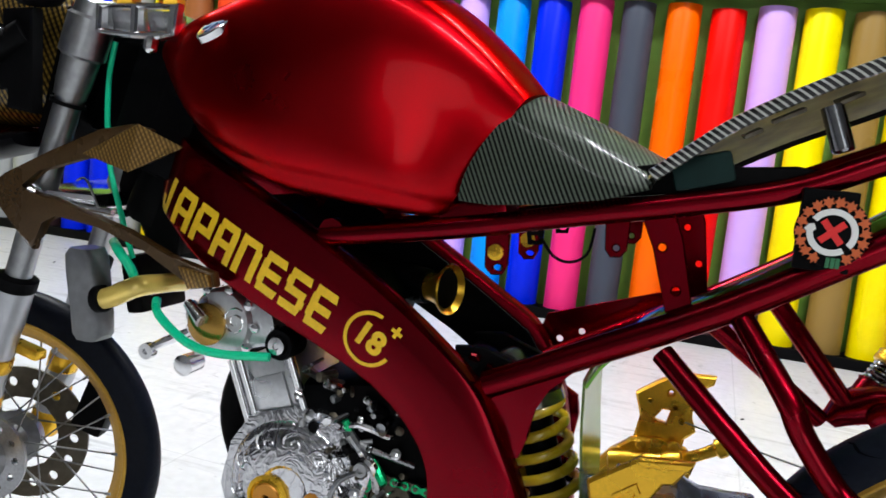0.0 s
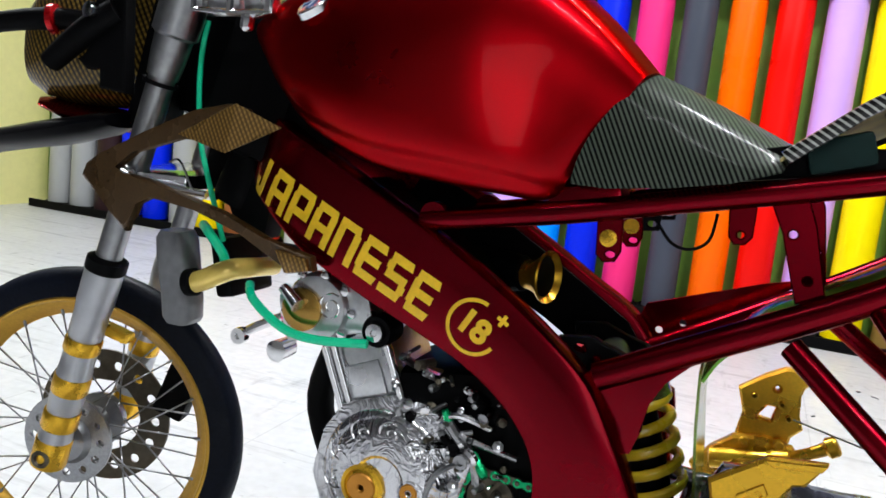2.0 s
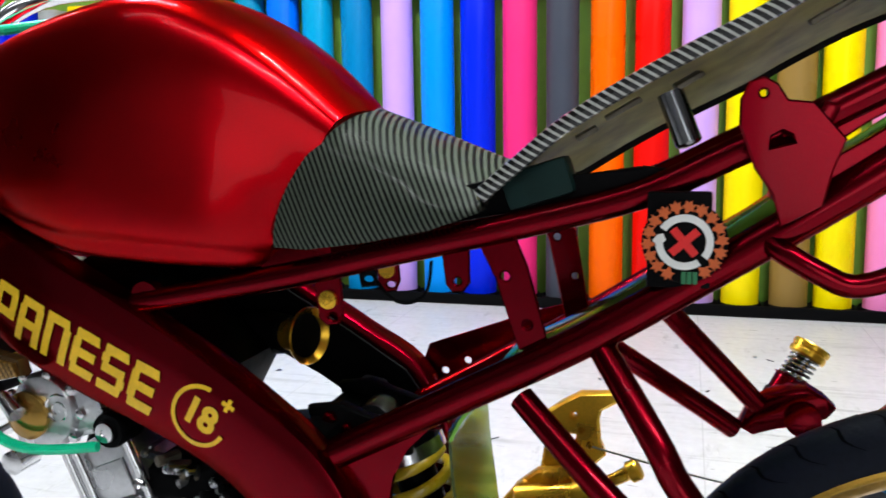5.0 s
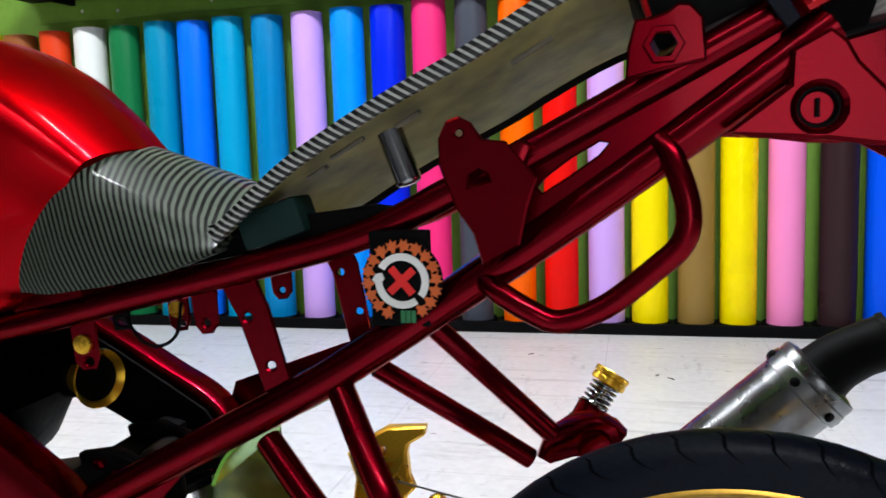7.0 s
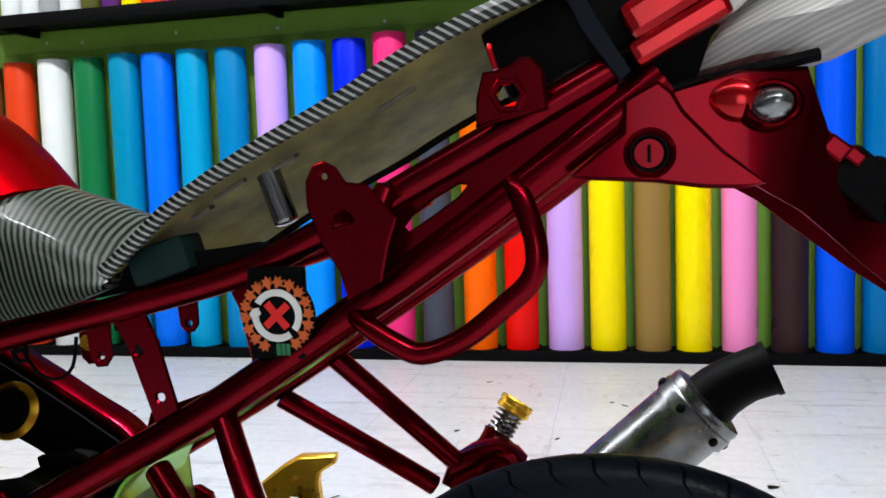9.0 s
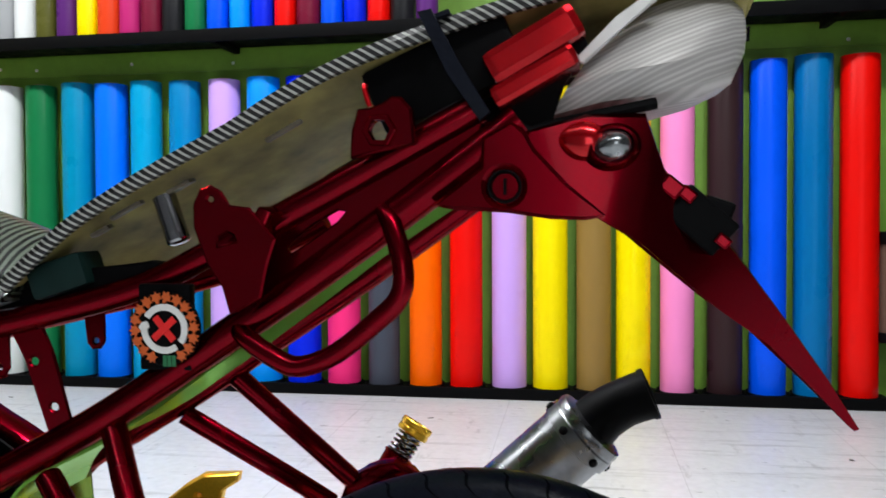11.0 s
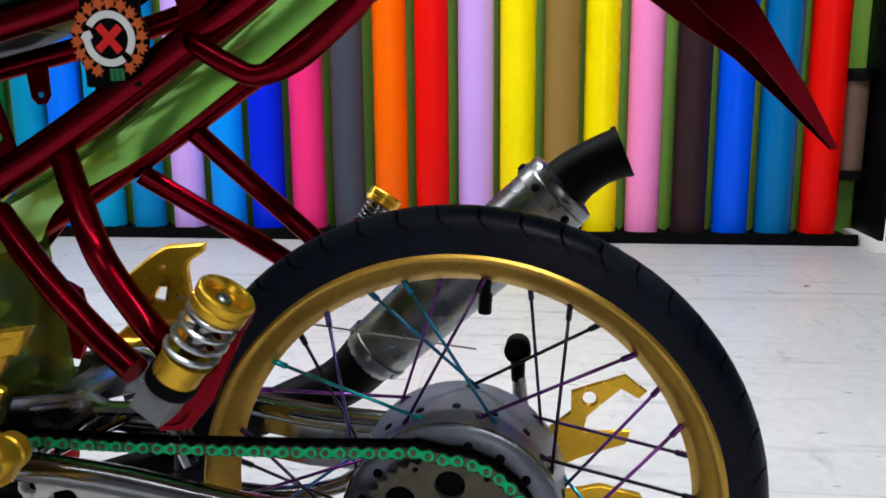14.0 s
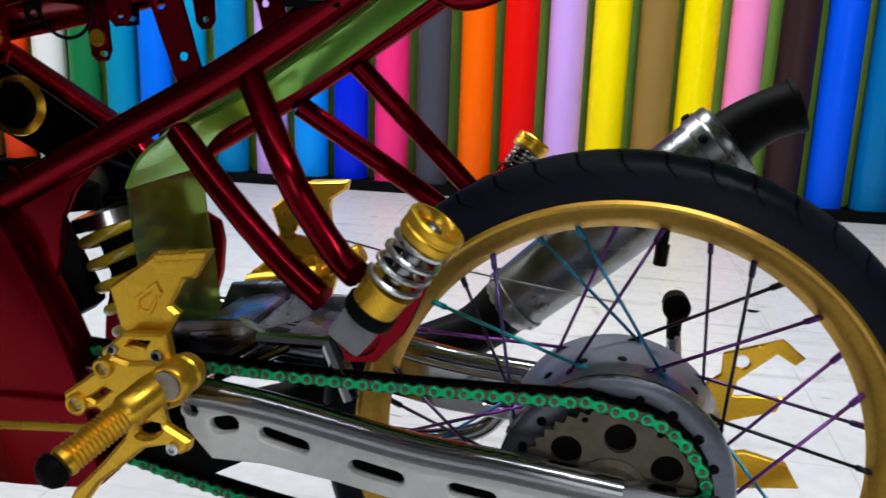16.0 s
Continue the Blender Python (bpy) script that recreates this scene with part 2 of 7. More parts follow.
def tube(bm, pts, r, seg=12, n=6, caps=True):
    """A round bar along a smooth path; r: one radius or one for each given point."""
    path = spline(pts, n)
    radii = [r] * len(path) if not isinstance(r, (list, tuple)) else [
        (lambda u: r[int(u)] + (r[min(int(u) + 1, len(r) - 1)] - r[int(u)]) * (u - int(u)))(i * (len(r) - 1) / (len(path) - 1)) for i in range(len(path))]
    loops, up = [], None
    for i, p in enumerate(path):
        d = (path[min(i + 1, len(path) - 1)] - path[max(i - 1, 0)]).normalized()
        if up is None:
            up = Vector((0, 0, 1)) if abs(d.z) < 0.9 else Vector((1, 0, 0))
        side = d.cross(up).normalized()
        up = side.cross(d).normalized()
        loops.append([p + (side * math.cos(2 * math.pi * k / seg) + up * math.sin(2 * math.pi * k / seg)) * radii[i] for k in range(seg)])
    rings(bm, loops, caps=caps)


def lathe(bm, origin, axis, profile, seg=24, close=False):
    """Turn a profile of (distance along the axis, radius) round the axis."""
    axis = Vector(axis).normalized()
    u = axis.cross(Vector((0, 0, 1)) if abs(axis.z) < 0.9 else Vector((1, 0, 0))).normalized()
    w = axis.cross(u)
    o = Vector(origin)
    loops = [[o + axis * a + (u * math.cos(2 * math.pi * k / seg) + w * math.sin(2 * math.pi * k / seg)) * max(r, 0.0002) for k in range(seg)] for a, r in profile]
    rings(bm, loops, wrap=close, caps=not close)


def plate(bm, poly, y0, y1, bevel=0.0):
    """A flat plate: an outline in x and z, from y0 to y1."""
    a = [bm.verts.new((x, y0, z)) for x, z in poly]
    b = [bm.verts.new((x, y1, z)) for x, z in poly]
    k = len(poly)
    fs = [bm.faces.new(a), bm.faces.new(b[::-1])]
    for i in range(k):
        fs.append(bm.faces.new((a[i], b[i], b[(i + 1) % k], a[(i + 1) % k])))
    if bevel:
        es = set(fs[0].edges) | set(fs[1].edges)
        bmesh.ops.bevel(bm, geom=list(es), offset=bevel, segments=2, affect="EDGES", profile=0.6)


def box(bm, m, size, bevel=0.0):
    """A box of that size at the pose m (or at a point)."""
    if not isinstance(m, Matrix):
        m = Matrix.Translation(m)
    made = bmesh.ops.create_cube(bm, size=1, matrix=m @ Matrix.Diagonal((*size, 1)))
    if bevel:
        es = set(e for v in made["verts"] for e in v.link_edges)
        bmesh.ops.bevel(bm, geom=list(es), offset=bevel, segments=2, affect="EDGES", profile=0.6)


def ring_plate(bm, cx, cz, outer, holes, y0, y1):
    """A disc or an outline in x and z with round holes through it; holes: (x, z, r)."""
    seg = 14
    fill = bmesh.new()
    edges = []
    for loop in [outer] + [[(x + r * math.cos(2 * math.pi * k / seg), z + r * math.sin(2 * math.pi * k / seg)) for k in range(seg)] for x, z, r in holes]:
        vs = [fill.verts.new((x + cx, 0, z + cz)) for x, z in loop]
        edges += [fill.edges.new((vs[i], vs[(i + 1) % len(vs)])) for i in range(len(vs))]
    bmesh.ops.triangle_fill(fill, use_beauty=True, use_dissolve=False, edges=edges)
    fill.verts.index_update()
    front = [bm.verts.new((v.co.x, y0, v.co.z)) for v in fill.verts]
    back = [bm.verts.new((v.co.x, y1, v.co.z)) for v in fill.verts]
    for f in fill.faces:
        bm.faces.new([front[v.index] for v in f.verts])
        bm.faces.new([back[v.index] for v in reversed(f.verts)])
    for e in fill.edges:
        if len(e.link_faces) == 1:
            i, j = e.verts[0].index, e.verts[1].index
            bm.faces.new((front[i], front[j], back[j], back[i]))
    fill.free()


def circle(r, n=32, a0=0.0):
    return [(r * math.cos(a0 + 2 * math.pi * k / n), r * math.sin(a0 + 2 * math.pi * k / n)) for k in range(n)]


def helix(axis0, axis1, r, turns, n=16):
    a, b = Vector(axis0), Vector(axis1)
    d = (b - a).normalized()
    u = d.cross(Vector((0, 1, 0))).normalized()
    w = d.cross(u)
    k = int(turns * n)
    return [a + (b - a) * (i / k) + (u * math.cos(2 * math.pi * i / n) + w * math.sin(2 * math.pi * i / n)) * r for i in range(k + 1)]


def near(y):
    """A distance towards the near side of the centre plane, as a world y."""
    return YC - y


SIDES = ((-1, "near"), (1, "far"))


# ---- the room ----
def slab(name, centre, size, material, label, parent=None):
    bm = bmesh.new()
    box(bm, Vector(centre), size)
    ob = link(name, bm, material, False)
    return tagged(ob, label, name.split("_")[0], "", "structure")


slab("floor", (0, (FLOOR_Y0 + WALL_Y) / 2, -0.06), (2 * FLOOR_X, WALL_Y - FLOOR_Y0 + 0.3, 0.12), FLOOR, "pale worn floor with faint stains and scuffs")
slab("wall_north", (0, WALL_Y + 0.075, CEIL / 2), (2 * FLOOR_X, 0.15, CEIL), WALL_GREEN, "green painted wall behind the vinyl rolls")
bm = bmesh.new()
y = FLOOR_Y0 - 0.075
lo, hi = WIN_X - WIN_W / 2, WIN_X + WIN_W / 2
box(bm, Vector(((lo - FLOOR_X) / 2, y, CEIL / 2)), (lo + FLOOR_X, 0.15, CEIL))
box(bm, Vector(((hi + FLOOR_X) / 2, y, CEIL / 2)), (FLOOR_X - hi, 0.15, CEIL))
box(bm, Vector((WIN_X, y, (WIN_Z - WIN_H / 2) / 2)), (WIN_W, 0.15, WIN_Z - WIN_H / 2))
box(bm, Vector((WIN_X, y, (CEIL + WIN_Z + WIN_H / 2) / 2)), (WIN_W, 0.15, CEIL - WIN_Z - WIN_H / 2))
tagged(link("wall_south", bm, paint("grey_wall_paint", (0.26, 0.26, 0.27), 0.6, 0, 0, 0.08, 30, 0.1, 2.0), False), "grey shop front wall with a bright window", "wall", "", "structure")
bm = bmesh.new()
for x in (lo - 0.03, hi + 0.03):
    box(bm, Vector((x, FLOOR_Y0 + 0.012, WIN_Z)), (0.06, 0.03, WIN_H + 0.12), 0.004)
for z in (WIN_Z - WIN_H / 2 - 0.03, WIN_Z + WIN_H / 2 + 0.03):
    box(bm, Vector((WIN_X, FLOOR_Y0 + 0.012, z)), (WIN_W, 0.028, 0.06), 0.004)
tagged(link("window_1", bm, WALL_WHITE, False), "white frame of the shop window", "window", "", "structure")
slab("wall_west", (-3.895, (FLOOR_Y0 + WALL_Y) / 2, CEIL / 2), (0.15, WALL_Y - FLOOR_Y0 + 0.3, CEIL), WALL_DARK, "dark side wall")
slab("door_1", (-3.80, 3.40, 1.1), (0.04, 1.36, 2.2), WALL_YELLOW, "pale yellow painted door in the side wall")
slab("wall_east", (FLOOR_X + 0.075, (FLOOR_Y0 + WALL_Y) / 2, CEIL / 2), (0.15, WALL_Y - FLOOR_Y0 + 0.3, CEIL), WALL_DARK, "dark side wall")
slab("ceiling", (0, (FLOOR_Y0 + WALL_Y) / 2, CEIL + 0.06), (2 * FLOOR_X, WALL_Y - FLOOR_Y0 + 0.3, 0.12), CEILING, "plain grey ceiling")


# ---- vinyl rolls along the wall ----
def film(name, color):
    return paint(name, color, 0.33, 0, 0.0, 0.03, 8, 0, 3, 0.08, 0.14)


FILM = {k: film(k + "_vinyl", c) for k, c in dict(
    white=(0.80, 0.82, 0.82), green=(0.008, 0.17, 0.055), teal=(0.0, 0.25, 0.45), blue=(0.0, 0.16, 0.92), sky=(0.0, 0.33, 0.62), deep_sky=(0.0, 0.21, 0.50),
    lilac=(0.60, 0.36, 0.86), azure=(0.0, 0.28, 0.90), royal=(0.0, 0.018, 0.74), pink=(0.90, 0.028, 0.20), slate=(0.055, 0.062, 0.085),
    orange=(0.98, 0.13, 0.0), red=(0.80, 0.004, 0.002), yellow=(0.95, 0.76, 0.0), ochre=(0.27, 0.165, 0.045), rose=(0.90, 0.25, 0.56),
    umber=(0.030, 0.014, 0.016), cobalt=(0.0, 0.085, 0.85), ocean=(0.0, 0.14, 0.38), vermilion=(0.75, 0.055, 0.012), cream=(0.80, 0.76, 0.38), brown=(0.30, 0.10, 0.03),
    purple=(0.10, 0.02, 0.16), black=(0.012, 0.012, 0.014), maroon=(0.17, 0.008, 0.03), magenta=(0.5, 0.02, 0.16), grey=(0.35, 0.36, 0.37), olive=(0.10, 0.10, 0.02)).items()}
CORE = paint("paper_core", (0.45, 0.33, 0.20), 0.8)

ROLL_Y, ROLL_H, ROLL_R = 4.0, 1.410, 0.0735
# colour, x of the foot
ROLLS = [("grey", -3.58), ("grey", -3.40), ("umber", -3.21), ("royal", -3.03), ("royal", -2.85), ("grey", -2.66), ("yellow", -2.47), ("brown", -2.28), ("vermilion", -2.08), ("white", -1.88), ("green", -1.69), ("teal", -1.495), ("blue", -1.318), ("sky", -1.138), ("deep_sky", -0.94),
         ("lilac", -0.742), ("azure", -0.55), ("royal", -0.36), ("pink", -0.17), ("slate", 0.018), ("orange", 0.21), ("red", 0.395), ("lilac", 0.587), ("yellow", 0.767),
         ("ochre", 0.955), ("yellow", 1.122), ("rose", 1.305), ("umber", 1.50), ("cobalt", 1.672), ("ocean", 1.85), ("red", 2.03)]


def vinyl_roll(color, x, y, z, r, h, lean, group):
    """A standing roll of film on a paper core, slightly loose at its outer lap."""
    rng = random.Random(int(x * 1000))
    r = r * rng.uniform(0.94, 1.04)
    thing = root("vinyl_roll", (x, y, z), color.replace("_", " ") + " vinyl film roll standing on end in the rack", "vinyl roll", group)
    bm = bmesh.new()
    seg = 40
    top = h * rng.uniform(0.991, 1.008)
    loops = []
    for zz, f in ((0.0, 0.985), (0.006, 1.0), (top * 0.3, 1.0), (top * 0.7, 1.003), (top - 0.006, 1.0), (top, 0.985), (top - 0.001, 0.55), (top - 0.03, 0.52)):
        loop = []
        for k in range(seg):
            a = 2 * math.pi * k / seg
            lap = 1 + (0.018 * (k / seg) if f > 0.9 else 0)
            loop.append(Vector((x + r * f * lap * math.cos(a + 2.2), y + r * f * lap * math.sin(a + 2.2) + lean * zz / h, z + zz)))
        loops.append(loop)
    rings(bm, loops)
    part("film_roll", bm, FILM[color], thing)
    bm = bmesh.new()
    tube(bm, [(x, y + lean * 0.95, z + top - 0.08), (x, y + lean, z + top + 0.008)], r * 0.5, 20)
    part("paper_core", bm, CORE, thing, "brown paper core")
    return thing


for color, x in ROLLS:
    lean_x = 0.035
    vinyl_roll(color, x, ROLL_Y, 0.022, ROLL_R, ROLL_H, lean_x, "vinyl rolls along the wall")
UPPER = ["white", "white", "grey", "white", "olive", "purple", "yellow", "vermilion", "magenta", "maroon", "black", "green", "cobalt", "azure", "royal", "red", "maroon", "cobalt", "royal", "red", "black", "purple"]
for i, color in enumerate(UPPER):
    vinyl_roll(color, -1.95 + 0.105 * i, 3.87, 1.616, 0.050, 0.62, 0.02, "small vinyl rolls on the upper shelf")

rack = root("roll_rack", (-0.77, 3.985, 0.0), "low black rack that holds the feet of the rolls", "rack")
bm = bmesh.new()
box(bm, Vector((-0.77, 3.985, 0.011)), (5.85, 0.20, 0.022), 0.004)
part("tray", bm, BLACK, rack)
bm = bmesh.new()
box(bm, Vector((-0.77, 3.874, 0.024)), (5.85, 0.014, 0.048), 0.003)
part("front_lip", bm, BLACK, rack)
for _, x in ROLLS:
    bm = bmesh.new()
    lathe(bm, (x, ROLL_Y, 0.0215), (0, 0, 1), [(0, 0.088), (0.016, 0.086), (0.016, 0.0795), (0.002, 0.0795)], 28)
    part("cup", bm, BLACK, rack)
shelf = root("upper_shelf", (0, 3.94, 1.581), "long black wall shelf carrying small vinyl rolls", "shelf")
bm = bmesh.new()
box(bm, Vector((0, 3.95, 1.603)), (4.5, 0.30, 0.024), 0.003)
part("board", bm, BLACK, shelf)
bm = bmesh.new()
box(bm, Vector((0, 3.79, 1.5825)), (4.5, 0.02, 0.055), 0.003)
part("front_lip", bm, BLACK, shelf)
for x in (-2.0, -0.7, 0.6, 1.9):
    bm = bmesh.new()
    box(bm, Vector((x, 3.95, 1.575)), (0.03, 0.29, 0.032), 0.003)
    part("bracket", bm, BLACK, shelf)
bm = bmesh.new()
box(bm, Vector((2.30, 3.93, 1.5)), (0.20, 0.30, 3.0), 0.006)
tagged(link("column", bm, BLACK), "black clad column at the end of the rolls", "column", "", "structure")

# ---- the motorcycle ----
bike = root("motorcycle", (0.17, YC, 0.0), "dark candy-red custom motorcycle with gold parts, tail stripped bare", "motorcycle")


def sweep_sections(bm, sections, sign, corner=0.006, n=5):
    """A rounded box beam: rows of (top, bottom, outer distance from the centre plane, thickness)."""
    keys = sections
    dense = []
    for i in range(len(keys) - 1):
        k0, k1, k2, k3 = keys[max(i - 1, 0)], keys[i], keys[i + 1], keys[min(i + 2, len(keys) - 1)]
        for j in range(n):
            t = j / n
            flat = [np.array([*k[0], *k[1], k[2], k[3]]) for k in (k0, k1, k2, k3)]
            a, b, c, d = flat
            dense.append(0.5 * (2 * b + (c - a) * t + (2 * a - 5 * b + 4 * c - d) * t * t + (3 * b - a - 3 * c + d) * t ** 3))
    dense.append(np.array([*keys[-1][0], *keys[-1][1], keys[-1][2], keys[-1][3]]))
    loops = []
    for x0, z0, x1, z1, o, th in dense:
        up = Vector((x0 - x1, 0, z0 - z1))
        length = up.length
        up.normalize()
        c = corner
        base = Vector((x1, 0, z1))
        loop = []
        for s, y in ((c, 0), (length * 0.3, -0.002), (length * 0.7, -0.002), (length - c, 0), (length - c * 0.3, c * 0.3), (length, c), (length, th - c), (length - c * 0.3, th - c * 0.3), (length - c, th), (c, th), (c * 0.3, th - c * 0.3), (0, th - c), (0, c), (c * 0.3, c * 0.3)):
            p = base + up * s
            loop.append(Vector((p.x, YC + sign * (o - y), p.z)))
        loops.append(loop)
    rings(bm, loops)


SPAR = [((-0.205, 0.760), (-0.215, 0.660), 0.030, 0.030), ((-0.135, 0.726), (-0.165, 0.640), 0.088, 0.036), ((-0.048, 0.689), (-0.100, 0.594), 0.106, 0.038),
        ((0.035, 0.649), (-0.020, 0.556), 0.110, 0.038), ((0.120, 0.602), (0.060, 0.524), 0.110, 0.038), ((0.188, 0.557), (0.122, 0.496), 0.111, 0.038),
        ((0.243, 0.512), (0.168, 0.462), 0.113, 0.038), ((0.277, 0.458), (0.196, 0.424), 0.116, 0.040), ((0.305, 0.400), (0.204, 0.380), 0.118, 0.042),
        ((0.325, 0.330), (0.200, 0.315), 0.118, 0.042), ((0.330, 0.250), (0.215, 0.240), 0.115, 0.040)]
FAR_SPAR = [((-0.205, 0.760), (-0.215, 0.660), 0.040, 0.030), ((-0.125, 0.732), (-0.160, 0.655), 0.105, 0.036), ((-0.030, 0.695), (-0.075, 0.614), 0.135, 0.038),
            ((0.055, 0.657), (0.008, 0.574), 0.144, 0.038), ((0.133, 0.614), (0.092, 0.542), 0.145, 0.038), ((0.195, 0.577), (0.143, 0.517), 0.145, 0.038),
            ((0.253, 0.541), (0.185, 0.493), 0.145, 0.038), ((0.290, 0.490), (0.206, 0.440), 0.140, 0.040), ((0.312, 0.410), (0.214, 0.385), 0.135, 0.042),
            ((0.328, 0.330), (0.205, 0.315), 0.128, 0.042), ((0.330, 0.250), (0.215, 0.240), 0.120, 0.040)]
for sign, side in SIDES:
    bm = bmesh.new()
    sweep_sections(bm, SPAR if sign < 0 else FAR_SPAR, sign)
    part("frame_spar", bm, FRAME_RED, bike, "dark red painted twin-spar beam")
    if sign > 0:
        # Dark sheet stands in for the shade on the far beam's inner face.
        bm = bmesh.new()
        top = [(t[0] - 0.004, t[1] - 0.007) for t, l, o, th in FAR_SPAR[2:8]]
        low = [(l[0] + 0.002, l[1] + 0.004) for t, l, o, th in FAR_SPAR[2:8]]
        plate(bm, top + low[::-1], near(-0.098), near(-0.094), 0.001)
        part("inner_shield", bm, BLACK, bike, "matt black sheet standing in for shade inside the far beam", False)
    bm = bmesh.new()
    y = YC + sign * 0.088
    tube(bm, [(0.045, y, 0.643), (0.195, y, 0.672), (0.31, y, 0.699), (0.415, y, 0.723), (0.51, y, 0.748), (0.575, y, 0.778), (0.62, y, 0.80)], 0.0115)
    part("seat_rail", bm, FRAME_RED, bike)
    bm = bmesh.new()
    y = YC + sign * 0.093
    low = 0.0 if sign < 0 else 0.012         # the far strut sits a little lower
    tube(bm, [(0.25, y, 0.515 - low * 2.2), (0.358, y, 0.572 - low * 1.8), (0.47, y, 0.632 - low * 1.2), (0.565, y, 0.692 - low), (0.65, y, 0.748 - low), (0.725, y, 0.800 - low), (0.835, y, 0.880 - low)], 0.0145)
    part("subframe_strut", bm, FRAME_RED, bike)
    braces = (((0.419, 0.092, 0.580), (0.480, 0.127, 0.532), (0.527, 0.145, 0.4945), (0.566, 0.160, 0.470)), ((0.485, 0.094, 0.626), (0.5285, 0.139, 0.571), (0.545, 0.145, 0.542), (0.575, 0.152, 0.504), (0.594, 0.162, 0.492))) if sign < 0 else (
        ((0.452, 0.092, 0.590), (0.556, 0.134, 0.511), (0.600, 0.152, 0.476)), ((0.514, 0.092, 0.634), (0.590, 0.138, 0.543), (0.622, 0.158, 0.504)))
    for brace in braces:
        bm = bmesh.new()
        tube(bm, [(x, YC + sign * o, z) for x, o, z in brace], 0.0112)
        part("brace_tube", bm, FRAME_RED, bike)

# tank: bottom x, z; top x, z; half width
TANK = [(-0.168, 0.785, -0.225, 0.832, 0.050), (-0.140, 0.755, -0.192, 0.853, 0.090), (-0.088, 0.722, -0.126, 0.886, 0.119), (-0.006, 0.694, -0.022, 0.921, 0.141),
        (0.070, 0.685, 0.080, 0.936, 0.143), (0.130, 0.681, 0.146, 0.913, 0.131), (0.165, 0.679, 0.204, 0.872, 0.113), (0.182, 0.682, 0.258, 0.820, 0.094)]
SHAPE = [(0, 0), (0.55, 0), (0.84, 0.02), (0.90, 0.09), (0.965, 0.16), (1.0, 0.33), (0.985, 0.51), (0.93, 0.68), (0.855, 0.82), (0.80, 0.888), (0.74, 0.928), (0.60, 0.962), (0.32, 0.99), (0, 1)]


def ease(u):
    u = min(max(u, 0.0), 1.0)
    return u * u * (3 - 2 * u)


def tank_mesh(bm):
    """The tank: a bulging side below a firm shoulder, hollowed behind a slanting crease for the rider's knee."""
    n = 8
    dense = []
    for i in range(len(TANK) - 1):
        a, b, c, d = [np.array(TANK[j]) for j in (max(i - 1, 0), i, i + 1, min(i + 2, len(TANK) - 1))]
        for k in range(n):
            t = k / n
            dense.append(0.5 * (2 * b + (c - a) * t + (2 * a - 5 * b + 4 * c - d) * t * t + (3 * b - a - 3 * c + d) * t ** 3))
    dense.append(np.array(TANK[-1]))
    prof = spline([(u, v, 0) for u, v in SHAPE], 4)
    loops = []
    for xb, zb, xt, zt, w in dense:
        half = []
        for p in prof:
            x = xb + (xt - xb) * p.y
            hollow = 0.006 * ease((x + 0.01 - 0.085 * p.y) / 0.12) * ease((p.y - 0.05) / 0.35) * ease((0.88 - p.y) / 0.35)
            half.append((x, max(w * p.x - hollow, 0.0), zb + (zt - zb) * p.y))
        loops.append([Vector((x, YC - y, z)) for x, y, z in half] + [Vector((x, YC + y, z)) for x, y, z in half[-2:0:-1]])
    rings(bm, loops)


bm = bmesh.new()
tank_mesh(bm)
TANK_TREE = BVHTree.FromBMesh(bm)
part("fuel_tank", bm, CANDY, bike, "glossy candy-red fuel tank")


# ---- wheels ----
def wheel(name, cx, cz, rim_r, tyre_r, half, steer, material, label, spoke_mat, spokes=36):
    """A spoked wheel about the y axis through (cx, YC, cz), turned by steer degrees."""
    turn = Matrix.Translation((cx, YC, cz)) @ Matrix.Rotation(radians(steer), 4, "Z")
    holder = []

    def put(nm, bm, mat, lab=""):
        bm.transform(turn)
        if not holder:
            ob = part(nm, bm, mat, bike, lab)
            holder.append(ob)
            return ob
        return part(nm, bm, mat, holder[0], lab)

    o, ax = (0, 0, 0), (0, 1, 0)
    bm = bmesh.new()
    d = rim_r - 0.030
    lathe(bm, o, ax, [(-half, rim_r - 0.004), (-half + 0.002, rim_r), (-half + 0.005, rim_r - 0.001), (-half + 0.006, rim_r - 0.012), (-0.01, rim_r - 0.018), (0.01, rim_r - 0.018), (half - 0.006, rim_r - 0.012), (half - 0.005, rim_r - 0.001), (half - 0.002, rim_r), (half, rim_r - 0.004),
                      (half + 0.0045, rim_r - 0.0085), (half + 0.006, rim_r - 0.0108), (half + 0.005, rim_r - 0.0135), (half + 0.001, rim_r - 0.0152), (half - 0.001, rim_r - 0.018), (half - 0.004, d + 0.006), (half - 0.012, d), (0, d - 0.006), (-half + 0.012, d), (-half + 0.004, d + 0.006), (-half + 0.001, rim_r - 0.018), (-half - 0.001, rim_r - 0.0152), (-half - 0.005, rim_r - 0.0135), (-half - 0.006, rim_r - 0.0108), (-half - 0.0045, rim_r - 0.0085)], 96, True)
    put(name, bm, material, label)
    bm = bmesh.new()
    prof = []
    for k in range(15):
        a = math.pi * (k / 14)
        prof.append((-(half + 0.006) * math.cos(a) * (1.0 if 0.2 < k / 14 < 0.8 else 0.93), rim_r - 0.010 + (tyre_r - rim_r + 0.010) * math.sin(a) ** 0.8))
    prof += [(half - 0.010, rim_r - 0.012), (-half + 0.010, rim_r - 0.012)]
    lathe(bm, o, ax, prof, 96, True)
    put("tyre", bm, RUBBER, "black rubber tyre")
    return holder[0], put


